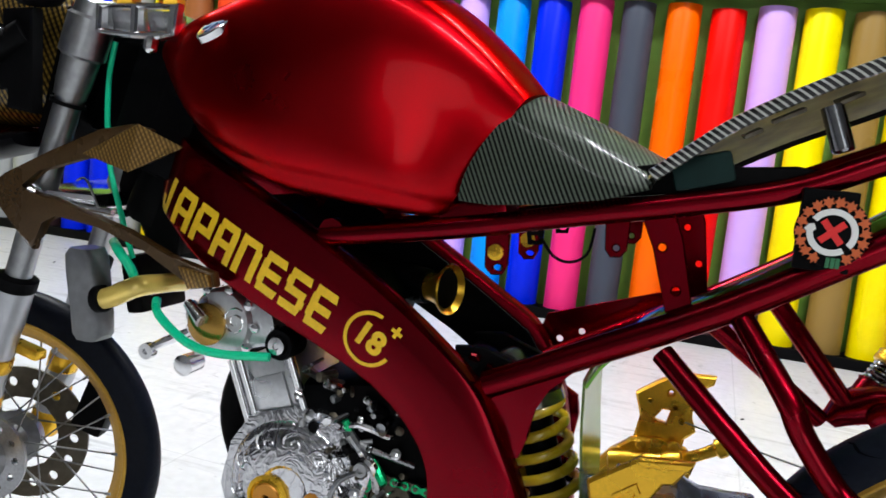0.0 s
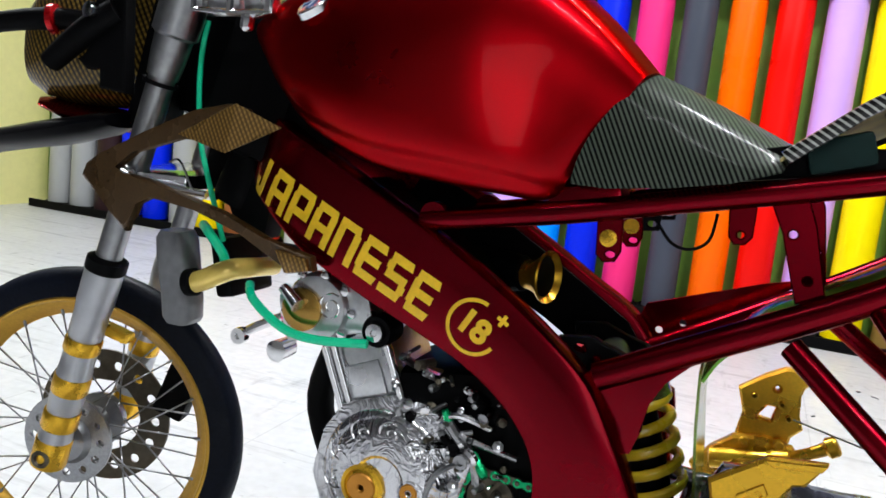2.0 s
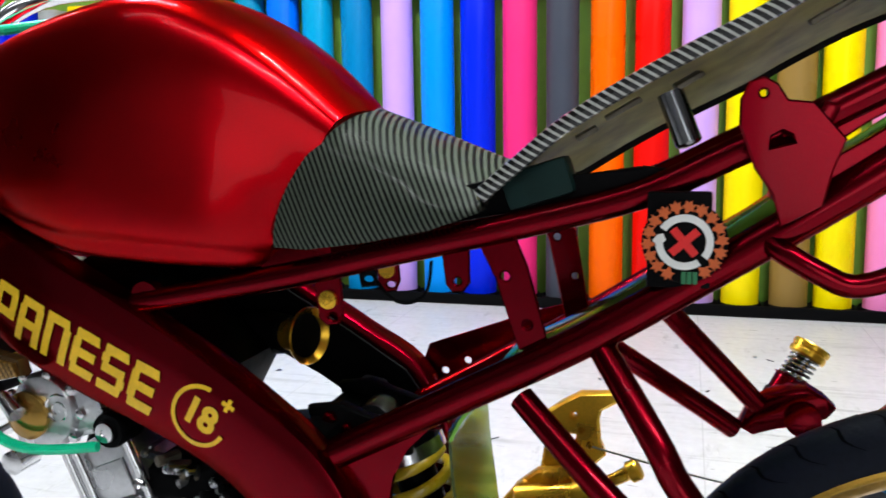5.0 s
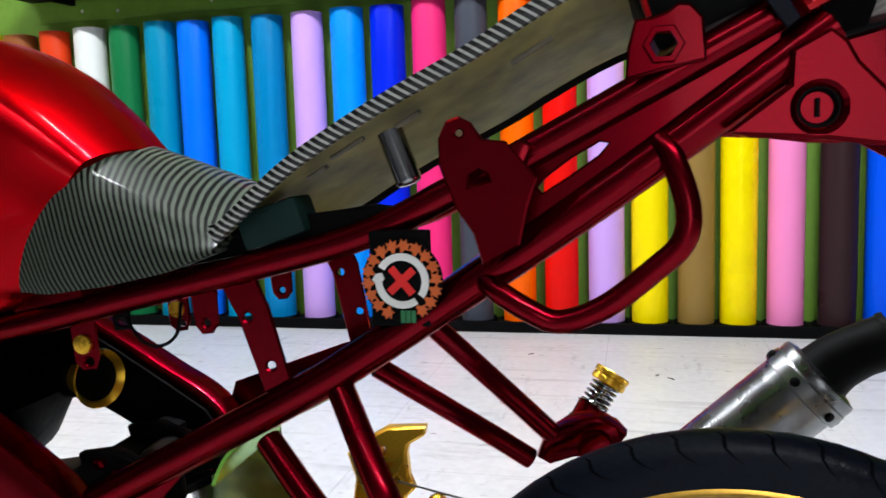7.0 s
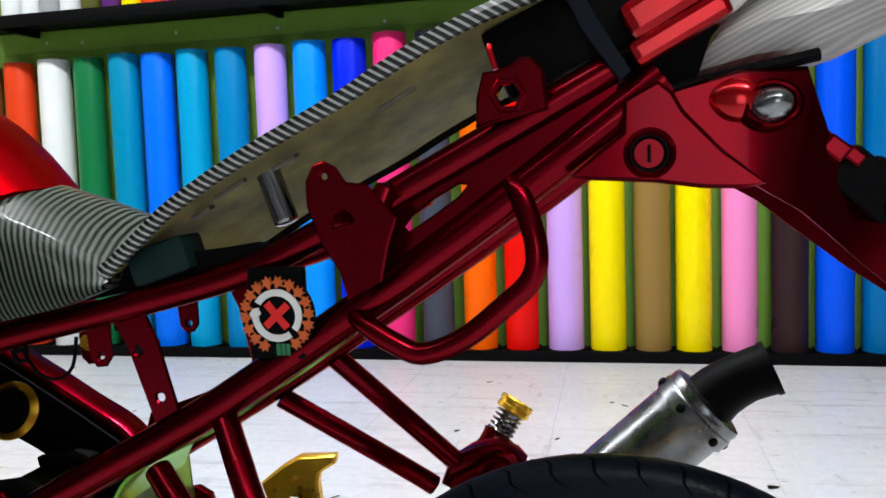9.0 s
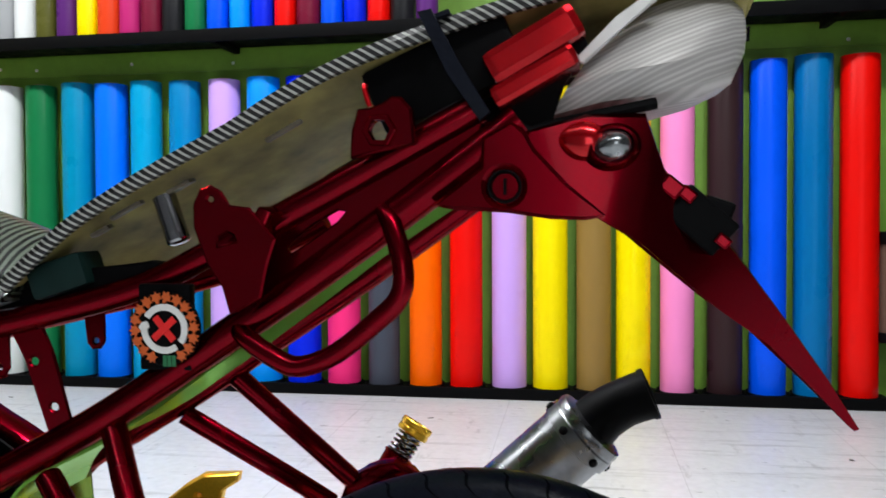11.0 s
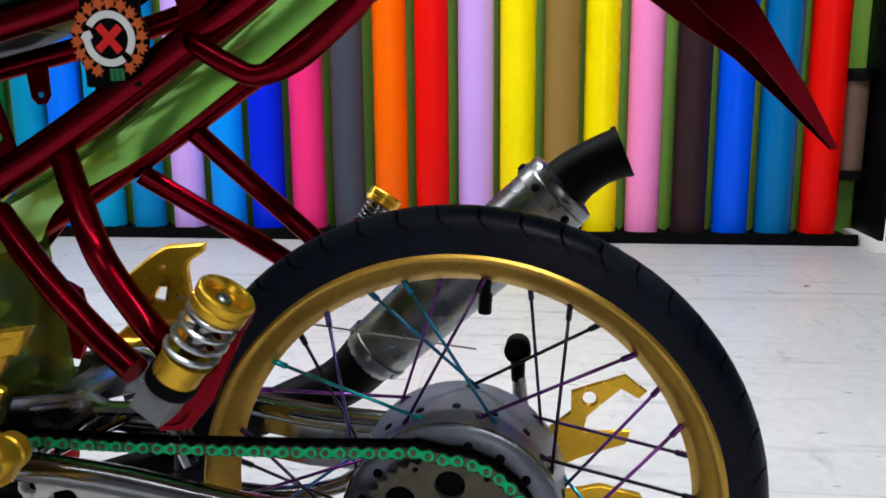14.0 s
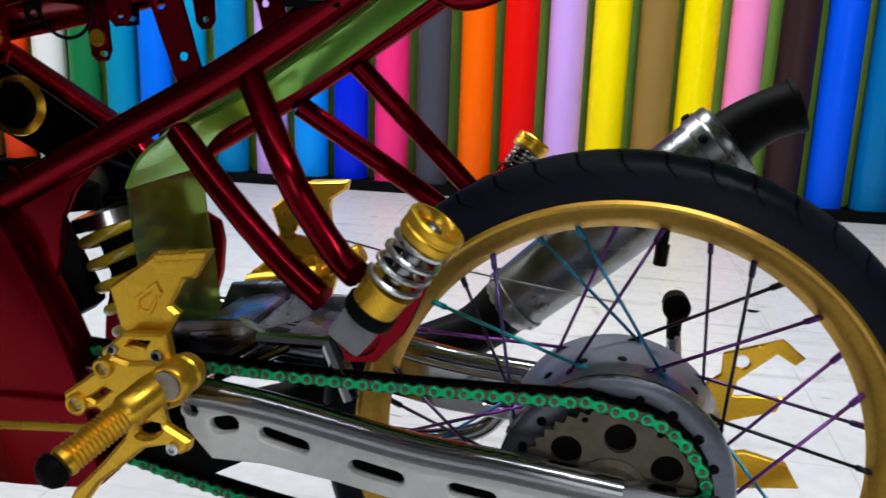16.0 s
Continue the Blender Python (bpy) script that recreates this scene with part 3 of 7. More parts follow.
front, put_front = wheel("front_wheel", -0.502, 0.247, 0.210, 0.243, 0.017, 15, RIM_GOLD, "gold rim with thin spokes", STEEL)
rear, put_rear = wheel("rear_wheel", 0.795, 0.288, 0.2545, 0.2865, 0.022, 0, RIM_GOLD, "gold anodised rim with dark spokes", DARK_STEEL)


# ---- front wheel fittings ----
def spoke_mesh(hub_r, rim_r, hub_y, swing, thick, nipple):
    """One spoke from a hub flange to the rim, with its thicker nipple, lying about angle zero."""
    bm = bmesh.new()
    a = Vector((hub_r * math.cos(swing), hub_y, hub_r * math.sin(swing)))
    b = Vector((rim_r, hub_y * 0.12, 0))
    tube(bm, [a, b], thick, 6, 1)
    d = (b - a).normalized()
    tube(bm, [b - d * nipple, b + d * 0.004], thick * 1.7, 6, 1)
    tube(bm, [a - Vector((0, math.copysign(0.004, hub_y), 0)), a + d * 0.006], thick * 1.5, 6, 1)
    for f in bm.faces:
        f.smooth = True
    me = bpy.data.meshes.new("spoke")
    bm.to_mesh(me)
    bm.free()
    return me


def lace(wheel_ob, cx, cz, steer, hub_r, rim_r, hub_y, thick, material, count=36, nipple=0.018):
    kinds = [spoke_mesh(hub_r, rim_r, s * hub_y, w, thick, nipple) for s, w in ((-1, 0.62), (1, 0.62), (-1, -0.62), (1, -0.62))]
    for me in kinds:
        me.materials.append(material)
    for i in range(count):
        ob = new("spoke", kinds[i % 4])
        ob.parent = wheel_ob
        ob.matrix_basis = Matrix.Translation((cx, YC, cz)) @ Matrix.Rotation(radians(steer), 4, "Z") @ Matrix.Rotation(-2 * math.pi * (i + 0.3) / count, 4, "Y")


def oil_slick(name):
    """Heat-tinted spokes: each takes black, violet or teal."""
    m, n, l, p = nodes_of(name)
    info = n.new("ShaderNodeObjectInfo")
    ramp = n.new("ShaderNodeValToRGB")
    e = ramp.color_ramp.elements
    e[0].position, e[0].color = 0.0, (0.02, 0.02, 0.025, 1)
    e[1].position, e[1].color = 0.45, (0.03, 0.02, 0.05, 1)
    for pos, c in ((0.55, (0.13, 0.03, 0.20, 1)), (0.75, (0.20, 0.05, 0.28, 1)), (0.85, (0.02, 0.12, 0.30, 1)), (1.0, (0.01, 0.35, 0.38, 1))):
        x = e.new(pos)
        x.color = c
    l.new(info.outputs["Random"], ramp.inputs[0])
    l.new(ramp.outputs[0], p.inputs["Base Color"])
    p.inputs["Metallic"].default_value = 0.85
    p.inputs["Roughness"].default_value = 0.28
    return m


SLICK = oil_slick("heat_tinted_spoke")
Y_AX = (0, 1, 0)
bm = bmesh.new()
lathe(bm, (0, 0, 0), Y_AX, [(-0.058, 0.012), (-0.056, 0.03), (-0.045, 0.040), (-0.03, 0.042), (-0.026, 0.024), (0.026, 0.024), (0.03, 0.042), (0.045, 0.040), (0.056, 0.03), (0.058, 0.012)], 32)
put_front("hub", bm, STEEL, "polished steel hub")
bm = bmesh.new()
ring_plate(bm, 0, 0, circle(0.105, 48), [(0, 0, 0.058)] + [(0.082 * math.cos(a), 0.082 * math.sin(a), 0.0075) for a in [2 * math.pi * k / 14 for k in range(14)]], 0.052, 0.056)
put_front("brake_disc", bm, DARK_STEEL, "drilled steel brake disc")
bm = bmesh.new()
ring_plate(bm, 0, 0, circle(0.066, 40), [(0, 0, 0.02)] + [(0.05 * math.cos(a), 0.05 * math.sin(a), 0.006) for a in [2 * math.pi * k / 12 for k in range(12)]], -0.048, -0.043)
put_front("hub_plate", bm, CAST, "drilled aluminium hub plate")
bm = bmesh.new()
box(bm, pose(0.115, 0.062, 0.055, 0, 20, 0), (0.05, 0.035, 0.085), 0.006)
put_front("brake_caliper", bm, BLACK, "black brake caliper")
lace(front, -0.502, 0.247, 15, 0.040, 0.184, 0.036, 0.0013, STEEL, 36, 0.012)

# ---- rear wheel fittings ----
bm = bmesh.new()
lathe(bm, (0, 0, 0), Y_AX, [(-0.062, 0.04), (-0.063, 0.092), (-0.061, 0.0985), (-0.058, 0.1018), (-0.050, 0.1022), (-0.047, 0.1005), (-0.040, 0.0995), (0.010, 0.1005), (0.036, 0.1030), (0.044, 0.1025), (0.047, 0.098), (0.05, 0.04)], 72)
put_rear("hub", bm, HUB_GREY, "blue-grey cast aluminium drum hub")
bm = bmesh.new()
lathe(bm, (0, 0, 0), Y_AX, [(-0.0600, 0.0990), (-0.0585, 0.1022), (-0.0555, 0.1028), (-0.0545, 0.1015)], 72, True)
put_rear("hub_rim", bm, SATIN_GREY, "bright turned edge of the hub")
for k in range(18):
    for r, y in ((0.0855, -0.0628), (0.0995, -0.014)):
        bm = bmesh.new()
        a = 2 * math.pi * (k + 0.5 * (r > 0.09)) / 18
        out = (0, -1, 0) if r < 0.09 else (math.cos(a), 0, math.sin(a))
        lathe(bm, (r * math.cos(a), y, r * math.sin(a)), out, [(-0.004, 0.0044), (0.0016, 0.0044), (0.0024, 0.003)], 8)
        put_rear("spoke_head", bm, BLACK)
lace(rear, 0.795, 0.288, 0, 0.0985, 0.2255, 0.032, 0.0017, SLICK, 36, 0.018)
bm = bmesh.new()
tube(bm, [(0.0275, 0.0, 0.219), (0.0262, 0.0, 0.204)], 0.0042, 8)
tube(bm, [(0.0262, 0.0, 0.205), (0.0250, 0.0, 0.186)], 0.0062, 8)
put_rear("valve", bm, BLACK, "black valve cap")


def text_mesh(text, size, bold=0.0, extrude=0.0):
    data = bpy.data.curves.new("lettering", "FONT")
    data.body, data.size, data.offset, data.extrude = text, size, bold, extrude
    data.align_x, data.align_y, data.resolution_u = "CENTER", "CENTER", 3
    ob = bpy.data.objects.new("lettering", data)
    me = bpy.data.meshes.new_from_object(ob)
    bpy.data.objects.remove(ob)
    bm = bmesh.new()
    bm.from_mesh(me)
    bpy.data.meshes.remove(me)
    return bm


# engraved size marks on the rim, as small bars
for k in range(9):
    a = radians(16 + 3.1 * k)
    bm = bmesh.new()
    box(bm, Matrix.Rotation(-a, 4, "Y") @ Matrix.Translation((0.2460, -0.0222, 0)), (0.004, 0.0006, 0.006))
    put_rear("rim_mark", bm, DARK_STEEL)
for k in range(10):
    a = radians(150 + 2.6 * k)
    bm = bmesh.new()
    box(bm, Matrix.Rotation(-a, 4, "Y") @ Matrix.Translation((0.2460, -0.0222, 0)), (0.004, 0.0006, 0.006))
    put_rear("rim_mark", bm, DARK_STEEL)


# tread sipes: slanted grooves on both shoulders
def sipe_mesh(tyre_r, half):
    bm = bmesh.new()
    pts = []
    for k in range(7):
        u = k / 6
        a = 0.28 + 0.72 * u
        ang = math.pi * a * 0.5
        y = -(half + 0.0065) * math.cos(ang) * 0.98
        r = 0.0
        pts.append((y, ang, u))
    loops = []
    for y, ang, u in pts:
        rr = 0.2545 - 0.010 + (tyre_r - 0.2545 + 0.010) * math.sin(ang) ** 0.8 + 0.0004
        th = 0.105 * u + 0.02 * math.sin(u * 6)
        w = 0.0016 * math.sin(math.pi * min(max(u, 0.06), 0.94)) / rr
        loops.append([Vector((rr * math.cos(th - w), y, rr * math.sin(th - w))), Vector((rr * math.cos(th + w), y, rr * math.sin(th + w)))])
    rings(bm, loops, closed_ring=False, caps=False)
    me = bpy.data.meshes.new("tread_groove")
    bm.to_mesh(me)
    bm.free()
    return me


GROOVE = paint("groove_rubber", (0.0022, 0.0024, 0.0036), 0.8, 0, 0, 0.1, 60, 0, 6, 0.02, 0.02)
sipe = sipe_mesh(0.2865, 0.022)
sipe.materials.append(GROOVE)
for i in range(96):
    ob = new("tread_groove", sipe)
    ob.parent = rear
    flip = Matrix.Diagonal((1, -1, 1, 1)) if i % 2 else Matrix()
    ob.matrix_basis = Matrix.Translation((0.795, YC, 0.288)) @ Matrix.Rotation(-2 * math.pi * i / 96, 4, "Y") @ flip

# ---- chain and sprocket ----
SPX, SPZ, SPR, SPY = 0.791, 0.291, 0.079, near(0.078)
bm = bmesh.new()
teeth = []
for k in range(84):
    a = 2 * math.pi * k / 84
    teeth.append(((SPR - (0.005 if k % 2 else 0)) * math.cos(a), (SPR - (0.005 if k % 2 else 0)) * math.sin(a)))
ring_plate(bm, SPX, SPZ, teeth, [(0.0535 * math.cos(a), 0.0535 * math.sin(a), 0.0135) for a in [2 * math.pi * (k + 0.65) / 7 for k in range(7)]] + [(0.071 * math.cos(a), 0.071 * math.sin(a), 0.0028) for a in [2 * math.pi * (k + 0.15) / 7 for k in range(6)]], SPY - 0.003, SPY + 0.003)
sprocket = part("sprocket", bm, DARK_STEEL, bike, "worn dark steel rear sprocket with round holes", False)
bm = bmesh.new()
lathe(bm, (SPX, SPY, SPZ), (0, -1, 0), [(-0.02, 0.036), (0.004, 0.034), (0.006, 0.028), (0.012, 0.026), (0.012, 0.02), (0.006, 0.019), (0.006, 0.013), (0.02, 0.012), (0.022, 0.009)], 24)
part("axle_nut", bm, DARK_STEEL, sprocket)
# Black backing disc stands in for the shaded hub seen through the holes.
bm = bmesh.new()
lathe(bm, (SPX, SPY, SPZ), (0, 1, 0), [(0.005, 0.02), (0.005, 0.067), (0.010, 0.067), (0.012, 0.02)], 32)
part("sprocket_carrier", bm, BLACK, sprocket, "black disc added behind the sprocket to keep its holes dark")


def chain_path(step=0.0127):
    fx, fz, fr = 0.150, 0.352, 0.030
    pts = []
    top_r, top_f = Vector((SPX - 0.01, 0, SPZ + SPR + 0.001)), Vector((fx, 0, fz + fr))
    n = 60
    for i in range(n):
        u = i / n
        p = top_f.lerp(top_r, u)
        pts.append(Vector((p.x, 0, p.z - 0.010 * math.sin(math.pi * u) + 0.004 * u)))
    for i in range(37):
        a = math.pi / 2 - math.pi * i / 36
        pts.append(Vector((SPX + SPR * math.cos(a), 0, SPZ + SPR * math.sin(a))))
    low_r, low_f = Vector((SPX, 0, SPZ - SPR)), Vector((fx, 0, fz - fr))
    for i in range(1, n):
        u = i / n
        p = low_r.lerp(low_f, u)
        pts.append(Vector((p.x, 0, p.z - 0.030 * math.sin(math.pi * u))))
    for i in range(19):
        a = -math.pi / 2 - math.pi * i / 18
        pts.append(Vector((fx + fr * math.cos(a), 0, fz + fr * math.sin(a))))
    out, want, run = [], 0.0, 0.0
    for a, b in zip(pts, pts[1:] + pts[:1]):
        d = (b - a).length
        while d > 1e-9 and want <= run + d:
            out.append((a.lerp(b, (want - run) / d), (b - a).normalized()))
            want += step
        run += d
    return out


def link_plate(r, waist, length, y0, y1):
    bm = bmesh.new()
    poly = []
    for c, s in ((length / 2, 1), (-length / 2, -1)):
        for k in range(7):
            a = -math.pi / 2 + math.pi * k / 6
            poly.append((c + s * r * math.cos(a), s * r * math.sin(a)))
        poly.append((0, s * waist))
    plate(bm, poly, y0, y1)
    return bm


bm = link_plate(0.0052, 0.0030, 0.0127, -0.0075, -0.0060)
plate_faces = len(bm.faces)
for x in (-0.00635, 0.00635):
    lathe(bm, (x, 0, 0), Y_AX, [(-0.0088, 0.0022), (-0.0086, 0.0026), (-0.0076, 0.0026)], 8)
bm.faces.ensure_lookup_table()
for f in bm.faces[plate_faces:]:
    f.material_index = 1
outer_mesh = bpy.data.meshes.new("chain_link")
bm.to_mesh(outer_mesh)
bm.free()
outer_mesh.materials.append(GREEN_LINK)
outer_mesh.materials.append(DARK_STEEL)
bm = link_plate(0.0056, 0.0040, 0.0127, -0.0058, -0.0046)
inner_mesh = bpy.data.meshes.new("inner_link")
bm.to_mesh(inner_mesh)
bm.free()
inner_mesh.materials.append(DARK_STEEL)
bm = bmesh.new()
spots = chain_path()
CHY = SPY - 0.001
for p, d in spots:
    for s in (-1,):
        q = p - d * 0.00635
        lathe(bm, (q.x, CHY, q.z), Y_AX, [(-0.006, 0.0040), (0.006, 0.0040)], 8)
    q = p
    m = Matrix.Translation((q.x, CHY + 0.009, q.z)) @ Matrix.Rotation(math.atan2(-d.z, d.x), 4, "Y")
    box(bm, m, (0.017, 0.0022, 0.0125))
    box(bm, m @ Matrix.Translation((0, -0.0125, 0)), (0.013, 0.0012, 0.0122))
chain = part("drive_chain", bm, BLACK, bike, "dark drive chain with green painted side plates")
for i, (p, d) in enumerate(spots):
    ob = new("chain_link", outer_mesh if i % 2 else inner_mesh)
    ob.parent = chain
    ob.matrix_basis = Matrix.Translation((p.x, CHY, p.z)) @ Matrix.Rotation(math.atan2(-d.z, d.x), 4, "Y")
bm = bmesh.new()
lathe(bm, (0.150, SPY, 0.352), Y_AX, [(-0.004, 0.010), (-0.004, 0.029), (0.004, 0.029), (0.004, 0.010)], 28)
part("front_sprocket", bm, DARK_STEEL, bike)

# ---- swingarm ----
def slot(cx, cz, length, r, tilt):
    out = []
    c, s = math.cos(tilt), math.sin(tilt)
    for e in (1, -1):
        for k in range(7):
            a = -math.pi / 2 + math.pi * k / 6
            x, z = e * (length / 2 + r * math.cos(a)), e * r * math.sin(a)
            out.append((cx + x * c - z * s, cz + x * s + z * c))
    return out


def cut_plate(bm, outer, holes, y0, y1, b=0.0016):
    """A flat plate with holes of any outline and chamfered edges."""
    fill = bmesh.new()
    edges, whole = [], []
    s = b if y1 > y0 else -b
    for i, loop in enumerate([outer] + holes):
        n = len(loop)
        turn = sum(loop[k][0] * loop[(k + 1) % n][1] - loop[(k + 1) % n][0] * loop[k][1] for k in range(n))
        way = (1 if turn > 0 else -1) * (1 if i == 0 else -1)
        vs = []
        for k in range(n):
            p, c, q = Vector(loop[k - 1]), Vector(loop[k]), Vector(loop[(k + 1) % n])
            e1, e2 = (c - p).normalized(), (q - c).normalized()
            m = Vector((-e1.y - e2.y, e1.x + e2.x))
            m = m.normalized() * way * b if m.length > 0.2 else Vector((0, 0))
            vs.append(fill.verts.new((c.x + m.x, 0, c.y + m.y)))
            whole.append(c)
        edges += [fill.edges.new((vs[k], vs[(k + 1) % n])) for k in range(n)]
    bmesh.ops.triangle_fill(fill, use_beauty=True, use_dissolve=False, edges=edges)
    fill.verts.index_update()
    rows = [[bm.verts.new((v.co.x, y0, v.co.z)) for v in fill.verts], [bm.verts.new((c.x, y0 + s, c.y)) for c in whole],
            [bm.verts.new((c.x, y1 - s, c.y)) for c in whole], [bm.verts.new((v.co.x, y1, v.co.z)) for v in fill.verts]]
    for f in fill.faces:
        bm.faces.new([rows[0][v.index] for v in f.verts])
        bm.faces.new([rows[3][v.index] for v in reversed(f.verts)])
    for e in fill.edges:
        if len(e.link_faces) == 1:
            i, j = e.verts[0].index, e.verts[1].index
            for r0, r1 in zip(rows, rows[1:]):
                bm.faces.new((r0[i], r0[j], r1[j], r1[i]))
    fill.free()


PALE_GREY = paint("pale_grey_alloy", (0.70, 0.70, 0.69), 0.38, 0.0, 0.1, 0.14, 90, 0.1, 14)
SMOKY_BLUE = paint("smoky_blue_chrome", (0.38, 0.39, 0.46), 0.27, 1.0, 0, 0.5, 50, 0.3, 26, 0.1)
arms = []
for sign, side in SIDES:
    y = YC + sign * (0.092 if sign < 0 else 0.095)
    bm = bmesh.new()
    dz = 0.0 if sign < 0 else 0.006
    tube(bm, [(0.30, y, 0.354 + dz), (0.42, y, 0.348 + dz), (0.504, y, 0.339 + dz), (0.62, y, 0.319 + dz), (0.705, y, 0.312 + dz), (0.80, y, 0.302 + dz)], 0.0135, 14)
    box(bm, pose(0.83, y, 0.292, 0, 4, 0), (0.09, 0.018, 0.036), 0.004)
    arm = part("swingarm_tube", bm, SMOKED, bike, "polished aluminium swingarm tube")
    arms.append(arm)
    bm = bmesh.new()
    t = -0.235
    cut_plate(bm, [(0.406, 0.346), (0.434, 0.346), (0.555, 0.327), (0.70, 0.311), (0.80, 0.296), (0.80, 0.272), (0.70, 0.262), (0.62, 0.266), (0.555, 0.278), (0.486, 0.286), (0.436, 0.285), (0.412, 0.312)],
              [slot(0.506, 0.312, 0.034, 0.0074, t), slot(0.591, 0.292, 0.036, 0.0076, t + 0.05), slot(0.676, 0.284, 0.030, 0.0068, t + 0.1), slot(0.449, 0.320, 0.012, 0.0088, t + 0.5), slot(0.417, 0.330, 0.002, 0.0065, 0)], y - 0.006, y + 0.006)
    part("swingarm_plate", bm, PALE_GREY if sign < 0 else SMOKED, arm, "bright slotted swingarm plate", False)
# Black backing added so the near plate's slots show dark.
bm = bmesh.new()
plate(bm, [(0.41, 0.330), (0.70, 0.305), (0.79, 0.290), (0.79, 0.276), (0.62, 0.270), (0.42, 0.312)], near(0.082), near(0.076))
part("arm_core", bm, BLACK, arms[0], "", False)
bm = bmesh.new()
WEB = [(0.380, 0.398), (0.446, 0.405), (0.462, 0.394), (0.474, 0.390), (0.532, 0.397), (0.545, 0.386), (0.556, 0.360), (0.540, 0.350), (0.520, 0.368), (0.482, 0.372), (0.452, 0.362), (0.428, 0.352), (0.40, 0.346), (0.352, 0.340)]
for o in (0.055, -0.065):
    bm = bmesh.new()
    plate(bm, WEB, near(o), near(o - 0.012), 0.003)
    part("swingarm_brace", bm, SMOKY_BLUE, arms[0], "polished aluminium brace plate of the swingarm", False)
bm = bmesh.new()
for a, b, r in (((0.412, 0.062, 0.352), (0.470, 0.062, 0.392), 0.0070), ((0.468, 0.062, 0.392), (0.538, 0.062, 0.394), 0.0062), ((0.536, 0.062, 0.396), (0.560, 0.070, 0.346), 0.0075), ((0.428, 0.066, 0.350), (0.500, 0.064, 0.388), 0.0042)):
    bm = bmesh.new()
    tube(bm, [(a[0], near(a[1]), a[2]), (b[0], near(b[1]), b[2])], r, 8, 1)
    part("brace_bar", bm, SMOKED, arms[0], "polished aluminium brace bar")
for x, z, tilt, w in ((0.425, 0.390, -10, 0.055), (0.505, 0.378, 4, 0.050)):
    bm = bmesh.new()
    box(bm, pose(x, YC, z, 0, tilt, 0), (w, 0.115, 0.009), 0.003)
    part("cross_plate", bm, SMOKY_BLUE, arms[0], "smoky polished cross plate")
bm = bmesh.new()
tube(bm, [(0.36, near(0.09), 0.338), (0.36, near(-0.09), 0.338)], 0.022)
part("pivot_tube", bm, SMOKED, arms[0], "polished swingarm pivot tube")
bm = bmesh.new()
plate(bm, [(0.352, 0.292), (0.400, 0.302), (0.455, 0.294), (0.452, 0.270), (0.410, 0.246), (0.352, 0.250)], near(0.078), near(0.050), 0.005)
part("chain_guide", bm, BLACK, arms[0], "black chain guide under the swingarm")
bm = bmesh.new()
tube(bm, [(0.40, 1.345, 0.225), (0.547, 1.352, 0.206), (0.610, 1.356, 0.210), (0.655, 1.360, 0.226), (0.690, 1.362, 0.272), (0.720, 1.362, 0.290)], 0.010, 14)
part("brake_stay", bm, SMOKED, bike, "polished bent brake stay")

# ---- exhaust ----
AX0, AX1 = Vector((0.664, 1.42, 0.354)), Vector((0.893, 1.42, 0.563))
AXD = (AX1 - AX0).normalized()
AXL = (AX1 - AX0).length
bm = bmesh.new()
lathe(bm, AX0, AXD, [(-0.012, 0.026), (0.0, 0.034), (0.012, 0.039), (0.10, 0.0425), (AXL - 0.03, 0.0435), (AXL - 0.012, 0.044)], 40)
muffler = part("muffler", bm, MUFFLER_STEEL, bike, "brushed steel muffler can")
bm = bmesh.new()
lathe(bm, AX0, AXD, [(AXL - 0.026, 0.0440), (AXL - 0.025, 0.0468), (AXL - 0.010, 0.0468), (AXL - 0.008, 0.0452), (AXL - 0.001, 0.0458), (AXL + 0.003, 0.0445), (AXL + 0.006, 0.034)], 40)
part("clamp_ring", bm, MUFFLER_STEEL, muffler)
for k in range(6):
    a = 2 * math.pi * k / 6
    u = AXD.cross(Vector((0, 1, 0))).normalized()
    w = AXD.cross(u)
    bm = bmesh.new()
    c = AX0 + AXD * (AXL - 0.018) + (u * math.cos(a) + w * math.sin(a)) * 0.046
    lathe(bm, c, (u * math.cos(a) + w * math.sin(a)), [(0, 0.005), (0.003, 0.005), (0.004, 0.003)], 8)
    part("rivet", bm, BLACK, muffler)
bm = bmesh.new()
lathe(bm, AX0, AXD, [(0.010, 0.0385), (0.011, 0.0412), (0.022, 0.0420), (0.023, 0.0400)], 40, True)
part("foot_ring", bm, MUFFLER_STEEL, muffler, "stained steel ring at the muffler's foot")
for k in range(6):
    a = 2 * math.pi * (k + 0.4) / 6
    u = AXD.cross(Vector((0, 1, 0))).normalized()
    w = AXD.cross(u)
    o = u * math.cos(a) + w * math.sin(a)
    bm = bmesh.new()
    lathe(bm, AX0 + AXD * 0.0165 + o * 0.0405, o, [(0, 0.0042), (0.0025, 0.0040), (0.0034, 0.002)], 8)
    part("rivet", bm, STEEL, muffler)
bm = bmesh.new()
tip0 = AX0 + AXD * (AXL + 0.004)
tube(bm, [tip0, tip0 + AXD * 0.018, tip0 + Vector((0.036, -0.003, 0.027)), tip0 + Vector((0.062, -0.005, 0.038))], [0.031, 0.029, 0.027, 0.028], 24, 6, caps=False)
tube(bm, [tip0 + Vector((0.062, -0.005, 0.038)), tip0 + Vector((0.03, -0.003, 0.022))], 0.0245, 24, 2, caps=False)
lathe(bm, tip0 + Vector((0.059, -0.005, 0.0368)), (1, -0.06, 0.42), [(0, 0.0245), (0, 0.0295), (0.006, 0.0295), (0.006, 0.0245)], 24, True)
part("muffler_tip", bm, BLACK, muffler, "black outlet pipe")
bm = bmesh.new()
